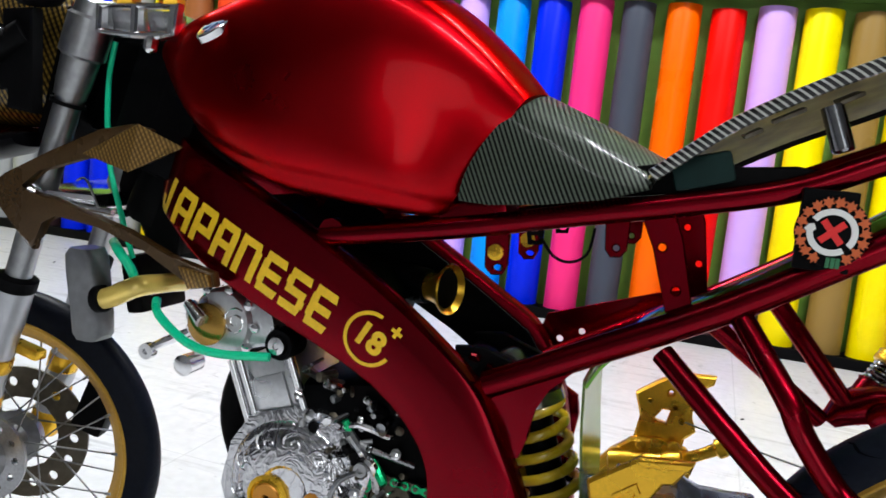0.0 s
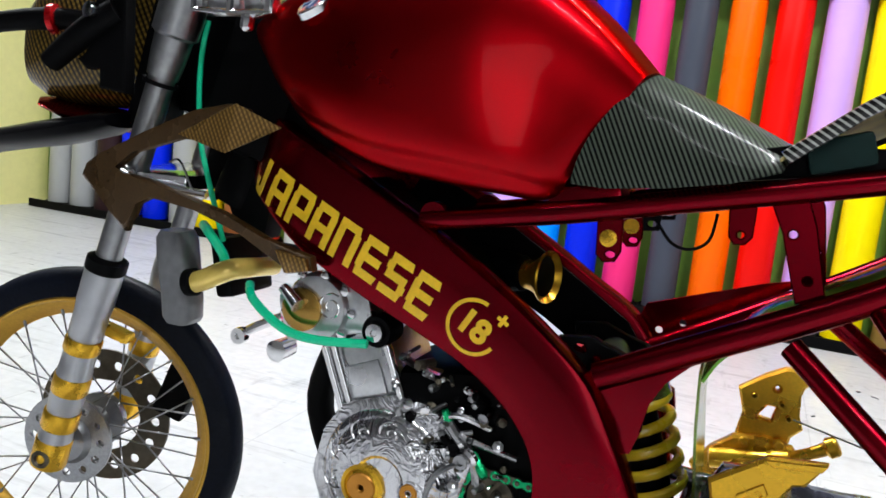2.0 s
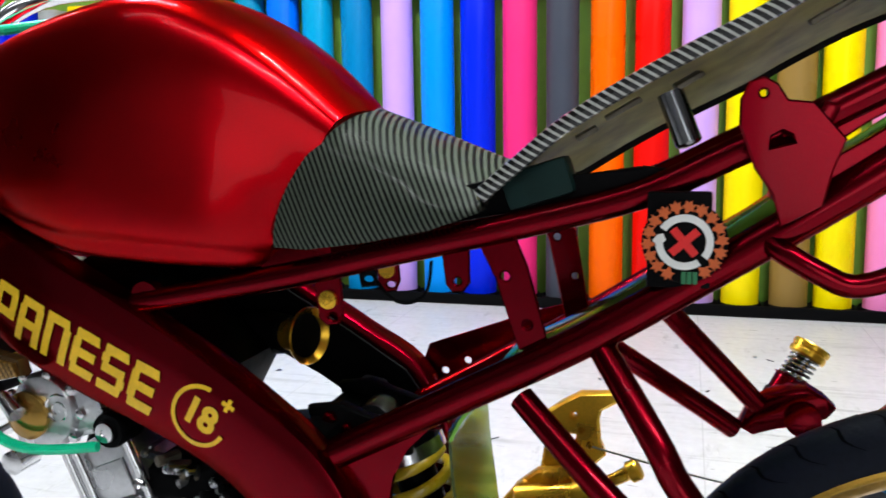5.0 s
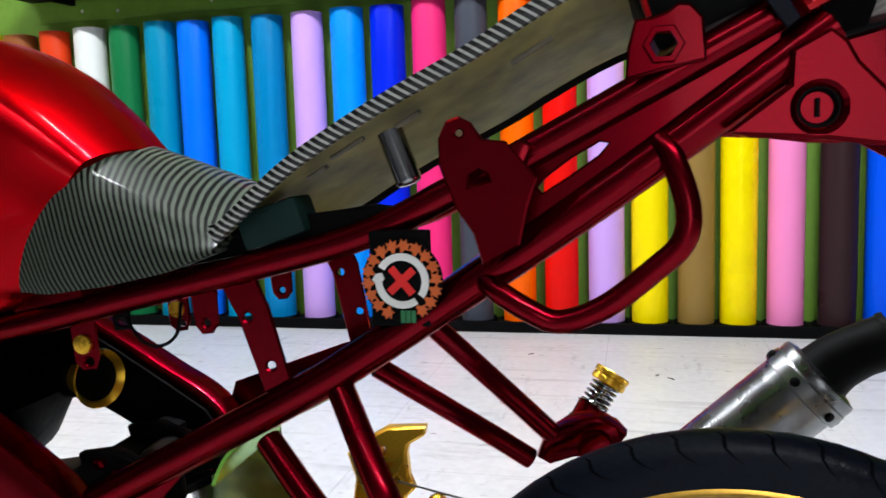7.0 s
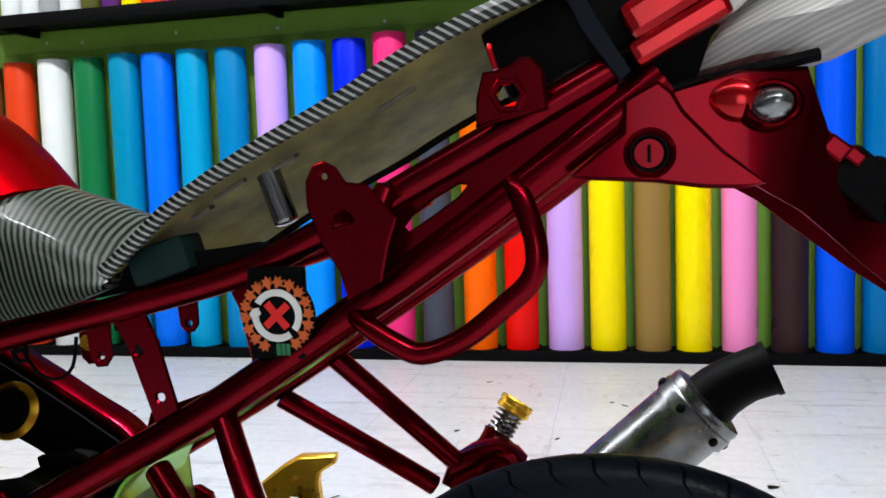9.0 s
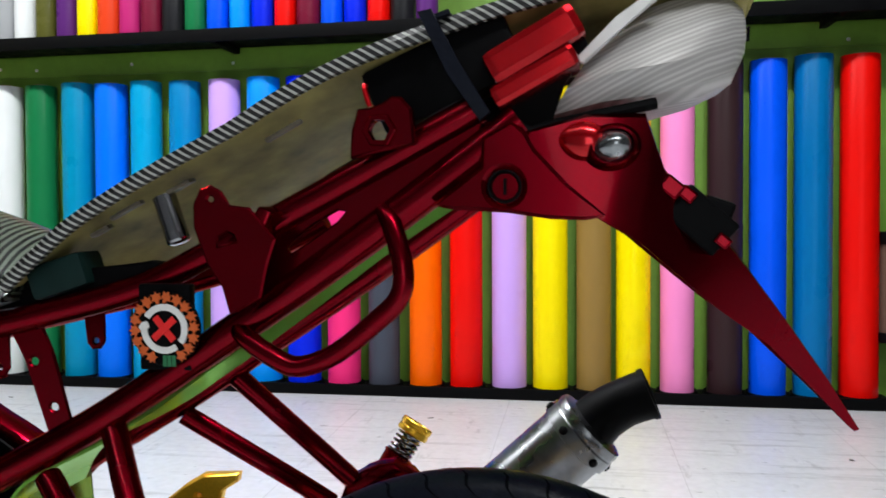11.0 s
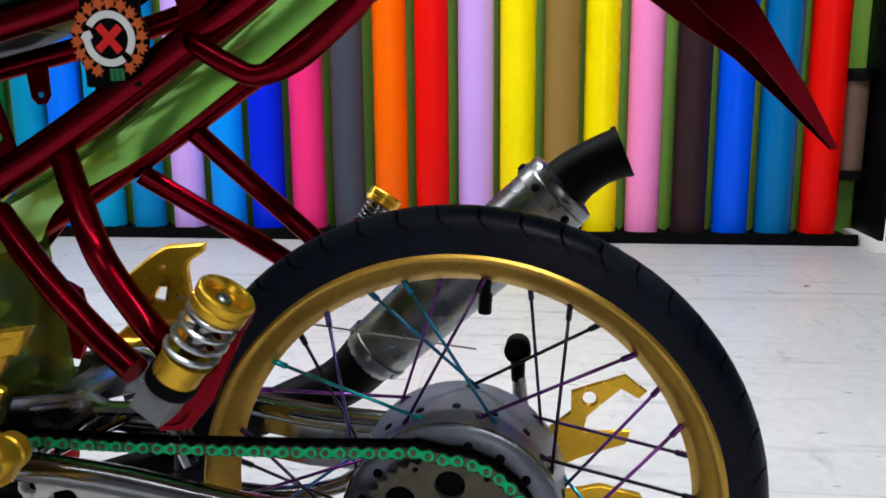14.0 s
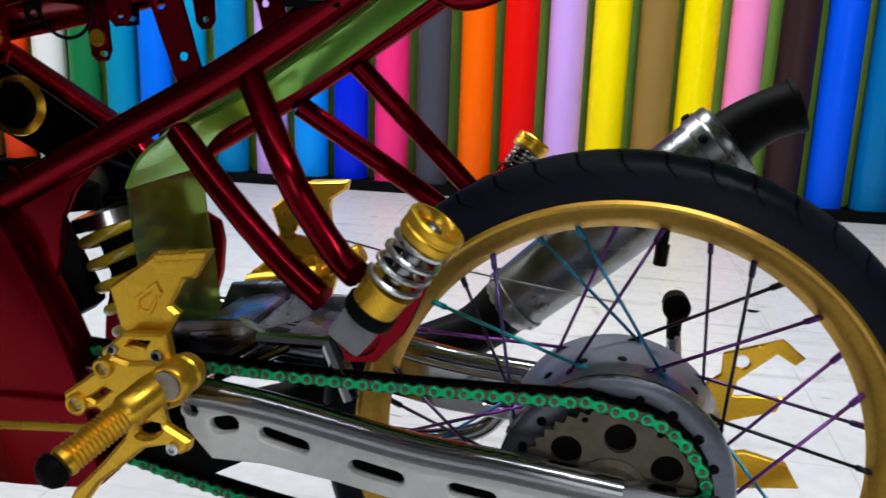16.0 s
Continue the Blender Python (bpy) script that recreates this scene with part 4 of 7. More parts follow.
tube(bm, [AX0 + AXD * 0.005, AX0 - AXD * 0.05, (0.56, 1.39, 0.30), (0.42, 1.32, 0.25), (0.15, 1.28, 0.20), (-0.05, 1.26, 0.24), (-0.12, 1.24, 0.36), (-0.09, 1.23, 0.47)], [0.035, 0.031, 0.025, 0.02, 0.018, 0.018, 0.018, 0.018], 16)
part("exhaust_pipe", bm, BLACK, bike, "dark steel exhaust pipe")

# ---- small side springs and passenger brackets ----
for sign, side in SIDES:
    def off(o):
        return YC + sign * o
    fx = 0.0 if sign < 0 else 0.070
    top, bot = Vector((0.660, off(0.207), 0.541)), Vector((0.6215, off(0.204), 0.4875))
    if sign > 0:
        top, bot = Vector((0.683, off(0.233), 0.545)), Vector((0.655, off(0.218), 0.500))
    d = (top - bot).normalized()
    bm = bmesh.new()
    lathe(bm, bot, d, [(-0.016, 0.010), (-0.004, 0.0155), (-0.003, 0.0170), (0.0145, 0.0176), (0.0150, 0.0190), (0.0165, 0.0192), (0.0172, 0.0160), (0.014, 0.013)], 32)
    collar = part("spring_collar", bm, GOLD if sign < 0 else FRAME_RED, bike, "gold lower spring collar" if sign < 0 else "dark red lower spring collar")
    bm = bmesh.new()
    lathe(bm, bot, d, [(-0.013, 0.0120), (-0.013, 0.0178), (-0.011, 0.0186), (-0.0045, 0.0188), (-0.0030, 0.0178), (-0.0030, 0.0120)], 32, True)
    part("spring_collar_ring", bm, BLACK, collar)
    bm = bmesh.new()
    tube(bm, [bot + d * 0.012, top - d * 0.004], 0.0072 if sign < 0 else 0.009, 16, 1)
    part("damper_rod", bm, SMOKED, collar)
    bm = bmesh.new()
    tube(bm, helix(bot + d * 0.0185, top - d * 0.010, 0.0182 if sign < 0 else 0.015, 3.6 if sign < 0 else 4.6), 0.0023 if sign < 0 else 0.0018, 8, 1)
    part("coil_spring", bm, POLISHED if sign < 0 else SMOKED, collar, "bright steel coil spring")
    bm = bmesh.new()
    lathe(bm, top, d, [(-0.010, 0.0120), (-0.010, 0.0192), (-0.0085, 0.0204), (-0.0035, 0.0204), (-0.0025, 0.0196), (-0.001, 0.0196), (0.0, 0.0206), (0.0045, 0.0208), (0.0060, 0.0196), (0.0060, 0.0172), (0.0040, 0.0156), (-0.0015, 0.0140), (-0.0020, 0.0040)], 40)
    cap = part("spring_cap", bm, GOLD, collar, "gold cup-shaped spring cap")
    bm = bmesh.new()
    lathe(bm, top - d * 0.003, d, [(0, 0.0062), (0.0045, 0.0060), (0.0058, 0.0046), (0.0058, 0.0028), (0.0030, 0.0022)], 12)
    part("cap_bolt", bm, STEEL, cap, "steel bolt in the spring cap")
    bm = bmesh.new()
    box(bm, Matrix.Translation(bot - d * 0.024) @ d.to_track_quat("Z", "Y").to_matrix().to_4x4(), (0.028, 0.028, 0.026), 0.004)
    part("mount_block", bm, GREY_PLASTIC, collar, "grey alloy mounting block")
    bm = bmesh.new()
    if sign < 0:
        plate(bm, [(0.668, 0.524), (0.650, 0.492), (0.634, 0.455), (0.612, 0.430), (0.588, 0.428), (0.586, 0.446), (0.604, 0.462), (0.624, 0.486), (0.654, 0.530)], off(0.164), off(0.176), 0.003)
    else:
        plate(bm, [(0.605, 0.474), (0.615, 0.500), (0.635, 0.512), (0.655, 0.521), (0.672, 0.524), (0.690, 0.512), (0.701, 0.502), (0.692, 0.490), (0.650, 0.478), (0.620, 0.466)], off(0.160), off(0.190), 0.006)
    part("bracket_plate", bm, FRAME_RED, bike, "red bracket plate")
    bm = bmesh.new()
    lathe(bm, (0.598 + fx, off(0.150), (0.452 if sign < 0 else 0.490)), (0, sign, 0), [(0, 0.010), (0.002, 0.018), (0.026, 0.018), (0.030, 0.015), (0.030, 0.008), (0.025, 0.006)], 24)
    part("pivot_boss", bm, FRAME_RED, bike, "round red pivot boss")

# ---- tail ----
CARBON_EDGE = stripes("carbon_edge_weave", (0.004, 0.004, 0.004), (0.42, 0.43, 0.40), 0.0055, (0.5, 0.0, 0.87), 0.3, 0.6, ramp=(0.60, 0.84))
bm = bmesh.new()
COWL = [(0.200, 0.702, 0.254, 0.821, 0.098), (0.235, 0.702, 0.292, 0.806, 0.106), (0.290, 0.709, 0.334, 0.788, 0.107), (0.345, 0.720, 0.374, 0.769, 0.105), (0.388, 0.735, 0.402, 0.756, 0.101)]
loops = []
dense = []
for i in range(len(COWL) - 1):
    for k in range(5):
        t = k / 5
        dense.append(np.array(COWL[i]) * (1 - t) + np.array(COWL[i + 1]) * t)
dense.append(np.array(COWL[-1]))
prof = spline([(0.0, 0.10, 0), (0.90, 0.0, 0), (1.0, 0.03, 0), (1.0, 0.26, 0), (0.95, 0.54, 0), (0.83, 0.80, 0), (0.72, 0.90, 0), (0.62, 0.935, 0), (0.35, 0.985, 0), (0, 1, 0)], 4)
for xb, zb, xt, zt, w in dense:
    half = [(xb + (xt - xb) * p.y ** 1.35 - 0.006 * math.sin(math.pi * min(max(p.y, 0), 1)), w * p.x, zb + (zt - zb) * p.y) for p in [Vector((q.x, max(q.y, 0), 0)) for q in prof]]
    tip = lambda z: 0.10 * min(max((z - zb) / (zt - zb), 0.0), 1.0)      # its crown leans with the bike
    loops.append([Vector((x, YC - y, z - y * tip(z))) for x, y, z in half] + [Vector((x, YC + y, z + y * tip(z))) for x, y, z in half[-2:0:-1]])
rings(bm, loops)
b2 = bmesh.new()
box(b2, pose(0.212, YC, 0.688, 0, -12, 0), (0.075, 0.165, 0.028), 0.006)
part("tank_mount", b2, FRAME_RED, bike, "dark red mount below the tank's tail")
part("seat_nose", bm, CARBON, bike, "striped carbon-weave seat nose behind the tank")
SEAT = [(0.386, 0.750, 0.100), (0.420, 0.778, 0.101), (0.457, 0.807, 0.101), (0.520, 0.843, 0.101), (0.596, 0.880, 0.100), (0.635, 0.902, 0.100), (0.692, 0.930, 0.098), (0.770, 0.956, 0.094), (0.850, 0.978, 0.086), (0.950, 0.998, 0.070), (1.03, 1.01, 0.045)]
rail = spline(SEAT, 4)
bm = bmesh.new()
loops = []
for x, z, w in rail:
    row = []
    for k in range(13):
        u = -1 + k / 6
        row.append(Vector((x - 0.01 * (1 - u * u), YC + w * u, z - 0.020 * (1 + u) * min(1.0, 0.25 + (x - 0.386) * 12) - 0.006 * (1 - u ** 4))))
    under = [Vector((v.x, v.y, v.z - 0.004)) for v in row[::-1]]
    loops.append(row + under)
rings(bm, loops)
part("seat_pan", bm, RESIN, bike, "bare olive fibreglass underside of the seat pan")
for sign, side in SIDES:
    bm = bmesh.new()
    drop = 0.040 if sign > 0 else 0.0        # the loose seat hangs lower on its far side
    edge = [(x, YC + sign * w, z - drop * min(1.0, 0.25 + (x - 0.386) * 12)) for x, z, w in rail]
    loops = []
    for i, (x, y, z) in enumerate(edge):
        a, b = Vector(edge[max(i - 1, 0)]), Vector(edge[min(i + 1, len(edge) - 1)])
        d = (b - a).normalized()
        up = Vector((-d.z, 0, d.x)).normalized()
        c = Vector((x, y, z))
        out = Vector((0, sign, 0))
        loops.append([c + up * p + out * q for p, q in ((-0.009, -0.001), (-0.008, 0.003), (-0.002, 0.005), (0.003, 0.003), (0.004, -0.003), (0.002, -0.012))])
    rings(bm, loops)
    # The near edge carries the weave, the far edge is plain black.
    part("seat_edge", bm, CARBON_EDGE if sign < 0 else BLACK, bike, "rolled edge of the seat, carbon weave near, plain black far")
bm = bmesh.new()
box(bm, pose(0.432, near(0.075), 0.757, 0, -17, 0), (0.055, 0.035, 0.030), 0.005)
part("rubber_pad", bm, paint("dark_green_rubber", (0.002, 0.016, 0.014), 0.6, 0, 0, 0.3, 60, 0, 8, 0.1, 0.2), bike, "dark green rubber seat pad")
bm = bmesh.new()
lathe(bm, (0.532, near(0.085), 0.825), (0.36, -0.1, -0.93), [(0, 0.010), (0.040, 0.010), (0.042, 0.0085), (0.043, 0.005)], 20)
part("seat_spacer", bm, SMOKED, bike, "bare steel seat spacer")
bm = bmesh.new()
plate(bm, [(0.352, 0.722), (0.356, 0.752), (0.400, 0.762), (0.430, 0.758), (0.513, 0.770), (0.530, 0.768), (0.517, 0.757), (0.472, 0.744)], near(0.080), near(0.066), 0.003)
part("rail_rubber", bm, BLACK, bike, "black rubber strip between seat and rail")
for cx, o, cz, sx, sy in ((0.498, 0.086, 0.826, 0.030, 0.012), (0.545, 0.080, 0.846, 0.022, 0.022), (0.470, 0.080, 0.808, 0.018, 0.014), (0.640, 0.086, 0.890, 0.034, 0.010)):
    bm = bmesh.new()
    box(bm, pose(cx, near(o), cz - 0.012, 6, -29, 8), (sx, sy, 0.004), 0.0015)
    part("resin_patch", bm, DARK_STEEL, bike, "dark smear of resin under the seat")

for sign, side in SIDES:
    def off(o):
        return YC + sign * o
    bm = bmesh.new()
    if sign < 0:
        tube(bm, [(0.610, off(0.090), 0.792), (0.688, off(0.090), 0.832), (0.753, off(0.090), 0.866), (0.803, off(0.088), 0.892)], 0.0125)
        part("tail_tube", bm, FRAME_RED, bike)
        bm = bmesh.new()
        cut_plate(bm, [(0.610, 0.735), (0.640, 0.748), (0.722, 0.803), (0.800, 0.858), (0.806, 0.884), (0.790, 0.880), (0.700, 0.834), (0.630, 0.795), (0.615, 0.780)],
                  [[(0.646, 0.777), (0.664, 0.788), (0.686, 0.803), (0.693, 0.811), (0.687, 0.812), (0.667, 0.801), (0.649, 0.788), (0.643, 0.781)]], off(0.092), off(0.086))
        part("tail_web", bm, FRAME_RED, bike, "flat dark red web with a long slot", False)
    bm = bmesh.new()
    if sign < 0:
        tube(bm, [(0.604, off(0.100), 0.715), (0.616, off(0.110), 0.708), (0.637, off(0.114), 0.696), (0.659, off(0.114), 0.688), (0.690, off(0.114), 0.699), (0.722, off(0.114), 0.724), (0.742, off(0.114), 0.744), (0.745, off(0.113), 0.768), (0.735, off(0.106), 0.800), (0.727, off(0.098), 0.812)], 0.0085)
        part("side_hoop", bm, FRAME_RED, bike, "bent red side stay")
    bm = bmesh.new()
    cut_plate(bm, [(0.579, 0.800), (0.579, 0.818), (0.585, 0.830), (0.594, 0.833), (0.603, 0.828), (0.610, 0.817), (0.626, 0.815), (0.647, 0.790), (0.640, 0.770), (0.634, 0.744), (0.608, 0.730), (0.602, 0.752), (0.590, 0.770)],
              [[(0.594 + x, 0.8215 + z) for x, z in circle(0.0025, 10)], [(0.599, 0.784), (0.615, 0.788), (0.613, 0.793), (0.607, 0.796), (0.600, 0.792)]], off(0.128), off(0.124))
    if sign < 0:
        part("pivot_bracket", bm, FRAME_RED, bike, "red gusset bracket with a hole", False)
    bm = bmesh.new()
    box(bm, pose(0.622, off(0.106), 0.780, 0, 25, 0), (0.012, 0.040, 0.075), 0.003)
    if sign < 0:
        part("bracket_web", bm, FRAME_RED, bike)
    bm = bmesh.new()
    cut_plate(bm, [(0.705, 0.852), (0.706, 0.872), (0.711, 0.890), (0.722, 0.891), (0.731, 0.894), (0.738, 0.899), (0.746, 0.898), (0.754, 0.889), (0.756, 0.862), (0.735, 0.858)], [[(0.729 + x, 0.873 + z) for x, z in circle(0.0085, 16)]], off(0.118), off(0.106), 0.0022)
    if sign < 0:
        part("mount_tab", bm, FRAME_RED, bike, "red mounting tab with a through hole", False)
    bm = bmesh.new()
    lathe(bm, (0.729, off(0.117), 0.873), (0, sign, 0), [(-0.006, 0.0086), (-0.006, 0.0135), (0.004, 0.0135), (0.005, 0.0125), (0.005, 0.0090), (0.003, 0.0086)], 6, True)
    if sign < 0:
        part("hex_nut", bm, FRAME_RED, bike, "red painted hexagonal nut", False)
    bm = bmesh.new()
    tube(bm, [(0.716, near(0.110), 0.909), (0.716, near(0.112), 0.905), (0.720, near(0.112), 0.892)], 0.0022, 8)
    if sign < 0:
        part("cable_hook", bm, RED_PAINT, bike, "small red cable hook")
    bm = bmesh.new()
    # strap bracket with holes between rail and strut
    b2 = bmesh.new()
    sx, sz = (0.0, 0.0) if sign < 0 else (0.016, 0.009)
    cut_plate(b2, [(x + sx, z + sz) for x, z in ((0.380, 0.712), (0.413, 0.716), (0.424, 0.690), (0.440 - sx * 0.1, 0.628 - sx * 1.7), (0.416 - sx * 0.1, 0.618 - sx * 1.7), (0.396, 0.680))],
              [[(cx + sx + x, cz + sz + z) for x, z in circle(r, 10)] for cx, cz, r in ((0.405, 0.681, 0.0038), (0.423, 0.641, 0.0038))], off(0.087), off(0.083))
    part("frame_bracket", b2, FRAME_RED, bike, "drilled red bracket", False)
    bm.free()
    # gusset at the front of the strut
    bm = bmesh.new()
    plate(bm, [(0.236, 0.516), (0.256, 0.530), (0.300, 0.552), (0.352, 0.580), (0.372, 0.574), (0.340, 0.548), (0.314, 0.524), (0.302, 0.500), (0.300, 0.470), (0.292, 0.445), (0.262, 0.440)], off(0.096), off(0.088), 0.002)
    if sign < 0:
        part("strut_gusset", bm, FRAME_RED, bike, "red gusset plate")
    # triangular tail bracket
    bm = bmesh.new()
    cut_plate(bm, [(0.770, 0.815), (0.790, 0.832), (0.806, 0.844), (0.807, 0.866), (0.830, 0.878), (0.840, 0.870), (0.847, 0.857), (0.872, 0.830), (0.900, 0.806), (0.885, 0.803), (0.859, 0.804), (0.826, 0.809), (0.782, 0.812)], [[(0.824 + x, 0.829 + z) for x, z in circle(0.0148, 20)]], off(0.114), off(0.100), 0.003)
    tb = part("tail_bracket", bm, FRAME_RED, bike, "red triangular tail bracket", False)
    bm = bmesh.new()
    lathe(bm, (0.824, off(0.106), 0.829), (0, sign, 0), [(-0.004, 0.0147), (0.003, 0.0147), (0.004, 0.0125), (-0.001, 0.0105), (-0.001, 0.004)], 24)
    plug = part("round_plug", bm, FRAME_RED, tb, "dark red round plug")
    # A black ring puts the dark of the plug's recess into colour.
    bm = bmesh.new()
    lathe(bm, (0.824, off(0.106), 0.829), (0, sign, 0), [(-0.001, 0.0100), (-0.001, 0.0122), (0.0046, 0.0132), (0.0046, 0.0118), (0.0008, 0.0100)], 24, True)
    part("plug_groove", bm, BLACK, plug)
    bm = bmesh.new()
    box(bm, pose(0.824, off(0.107), 0.829, 0, 0, 0), (0.0022, 0.004, 0.012))
    part("plug_slot", bm, BLACK, plug)

# blade-shaped rear mudguard
BLADE = [((0.838, 0.872), (0.862, 0.812), 0.098), ((0.885, 0.884), (0.892, 0.806), 0.098), ((0.930, 0.884), (0.925, 0.786), 0.092), ((0.945, 0.842), (0.947, 0.767), 0.082), ((0.976, 0.806), (0.969, 0.748), 0.066),
         ((1.002, 0.778), (0.993, 0.728), 0.054), ((1.046, 0.720), (1.032, 0.700), 0.036), ((1.084, 0.668), (1.072, 0.660), 0.018), ((1.113, 0.624), (1.109, 0.622), 0.004)]
bm = bmesh.new()
loops = []
for (x0, z0), (x1, z1), w in BLADE:
    top, low = Vector((x0, 0, z0)), Vector((x1, 0, z1))
    side = [(-1, 0.0), (-1, 0.96), (-0.94, 1.0), (0.94, 1.0), (1, 0.96), (1, 0.0), (0.94, 0.0), (0.93, 0.90), (-0.93, 0.90), (-0.94, 0.0)]
    loops.append([Vector((low.x + (top.x - low.x) * v, YC + w * u, low.z + (top.z - low.z) * v)) for u, v in side])
rings(bm, loops)
guard = part("rear_mudguard", bm, FRAME_RED, bike, "pointed glossy red rear mudguard")
LENS = paint("smoky_lens", (0.30, 0.32, 0.33), 0.22, 0.9, 0.3, 0.45, 70, 0.5, 60, 0.15)
for sign, side in SIDES:
    y = YC + sign * 0.100
    bm = bmesh.new()
    tilt = Matrix.Translation((0.905, y, 0.859)) @ Matrix.Rotation(radians(-12), 4, "Y") @ Matrix.Diagonal((1.18, 1, 0.95, 1))
    lathe(bm, (0, 0, 0), (0.15, sign, 0.10), [(-0.012, 0.0205), (-0.002, 0.0185), (0.003, 0.0150), (0.002, 0.0132), (-0.005, 0.0122)], 28)
    bm.transform(tilt)
    part("lamp_ring", bm, FRAME_RED, guard)
    bm = bmesh.new()
    lathe(bm, (0, 0, 0), (0.30, sign, 0.22), [(-0.006, 0.0128), (0.000, 0.0126), (0.005, 0.0108), (0.010, 0.0070), (0.0125, 0.0035), (0.013, 0.001)], 28)
    bm.transform(tilt)
    part("indicator_lens", bm, LENS, guard, "pointed silver-grey indicator lens")
    bm = bmesh.new()
    loops = []
    for k in range(9):
        u = k / 8
        swell = math.sin(math.pi * u) ** 0.7
        c = Vector((0.861 + 0.044 * u, YC + sign * (0.094 + 0.002 * u), 0.866 - 0.006 * u))
        loops.append([c + Vector((0.15 * math.sin(a), sign * 0.62 * math.cos(a), math.sin(a))) * (0.0015 + 0.0145 * swell) for a in (2 * math.pi * j / 16 for j in range(16))])
    rings(bm, loops)
    part("lamp_pod", bm, RED_PAINT, guard, "bright red bulge beside the indicator")
bm = bmesh.new()
box(bm, pose(0.973, near(0.060), 0.802, 0, 42, 0), (0.050, 0.038, 0.032), 0.003)
box(bm, pose(0.984, near(0.060), 0.806, 0, 20, 0), (0.024, 0.036, 0.026), 0.003)
part("plate_light", bm, BLACK, guard, "black number-plate light", False)
for x, z, s in ((0.950, 0.828, 0.017), (0.962, 0.822, 0.013), (0.988, 0.786, 0.012)):
    bm = bmesh.new()
    box(bm, pose(x, near(0.066), z, 0, 40, 0), (s, 0.034, s * 0.8), 0.002)
    part("mount_lug", bm, FRAME_RED, guard, "red lug on the mudguard", False)
# grey tail shell above
bm = bmesh.new()
loops = []
for xl, zl, xh, zh, w in ((0.851, 0.878, 0.908, 0.962, 0.072), (0.895, 0.887, 0.930, 0.976, 0.079), (0.938, 0.891, 0.952, 0.984, 0.078), (0.976, 0.901, 0.982, 0.988, 0.070), (1.001, 0.912, 1.0, 0.986, 0.058), (1.010, 0.930, 1.012, 0.976, 0.046)):
    half = [(0, 0.0), (0.62, 0.0), (0.90, 0.10), (1.0, 0.34), (0.86, 0.66), (0.55, 0.94), (0, 1.0)]
    full = [(u, v) for u, v in half] + [(-u, v) for u, v in half[-2:0:-1]]
    loops.append([Vector((xl + (xh - xl) * v, YC - w * u, zl + (zh - zl) * v)) for u, v in full])
rings(bm, loops)
shell = part("tail_shell", bm, SILVER_FILM, bike, "angular grey brushed tail shell")
bm = bmesh.new()
tube(bm, [(0.831, near(0.088), 0.878), (0.842, near(0.088), 0.872), (0.856, near(0.086), 0.876), (0.902, near(0.086), 0.885), (0.938, near(0.082), 0.892)], 0.0048, 10)
# Black plate added to fill the dark gap between battery and shell.
plate(bm, [(0.824, 0.886), (0.842, 0.868), (0.858, 0.879), (0.868, 0.908), (0.888, 0.938), (0.882, 0.950), (0.858, 0.930), (0.836, 0.908)], near(0.078), near(0.070))
part("rubber_trim", bm, BLACK, shell, "black rubber trim along the shell, and a black plate filling the dark gap behind it")
# The shell's lit top facet is put in as a white strip.
bm = bmesh.new()
plate(bm, [(0.876, 0.928), (0.908, 0.960), (0.934, 0.978), (0.942, 0.974), (0.914, 0.952), (0.884, 0.925)], near(0.080), near(0.070), 0.002)
part("shell_edge", bm, WHITE, shell, "white strip standing in for the shell's lit top facet")
bm = bmesh.new()
box(bm, pose(0.845, near(0.066), 0.938, 0, -29, 0), (0.080, 0.068, 0.028), 0.007)
battery = part("battery_box", bm, RED_PAINT, bike, "glossy red battery box under the tail", False)
bm = bmesh.new()
box(bm, pose(0.846, near(0.079), 0.913, 0, -28, 0), (0.072, 0.050, 0.018), 0.005)
part("battery_clamp", bm, RED_PAINT, battery, "glossy red lower clamp", False)
# Black plate added to close the dark gap below the battery.
bm = bmesh.new()
plate(bm, [(0.790, 0.866), (0.832, 0.866), (0.838, 0.896), (0.816, 0.908), (0.794, 0.900)], 1.160, 1.185, 0.004)
part("battery_tray", bm, BLACK, battery, "black plate added to fill the dark gap under the battery")
bm = bmesh.new()
plate(bm, [(0.757, 0.964), (0.768, 0.966), (0.789, 0.925), (0.813, 0.886), (0.805, 0.879), (0.780, 0.916)], near(0.108), near(0.104), 0.001)
box(bm, pose(0.775, near(0.05), 0.962, 0, -18, 0), (0.014, 0.11, 0.004), 0.001)
part("strap", bm, RUBBER, bike, "black rubber strap")
bm = bmesh.new()
box(bm, pose(0.772, YC, 0.922, 0, -24, 0), (0.125, 0.17, 0.056), 0.006)
part("tail_tray", bm, BLACK, bike, "black under-seat tray")

# ---- round badge ----
BX, BZ, BY = 0.545, 0.7165, near(0.1135)
bm = bmesh.new()
lathe(bm, (BX, BY + 0.004, BZ), (0, -1, 0), [(0, 0.0300), (0.003, 0.0305), (0.004, 0.0300)], 40)
box(bm, Vector((BX - 0.004, BY + 0.012, BZ)), (0.046, 0.010, 0.072), 0.002)
badge = part("badge", bm, BLACK, bike, "round black badge with an orange wreath and a red cross")
bm = bmesh.new()
for a0, a1 in ((-38, 148), (165, 305)):
    pts = [(BX + 0.0205 * math.cos(radians(a0 + (a1 - a0) * k / 20)), BZ + 0.0205 * math.sin(radians(a0 + (a1 - a0) * k / 20))) for k in range(21)]
    ins = [(BX + (x - BX) * 0.74, BZ + (z - BZ) * 0.74) for x, z in pts]
    plate(bm, pts + ins[::-1], BY - 0.0012, BY)
part("white_ring", bm, WHITE, badge, "", False)
bm = bmesh.new()
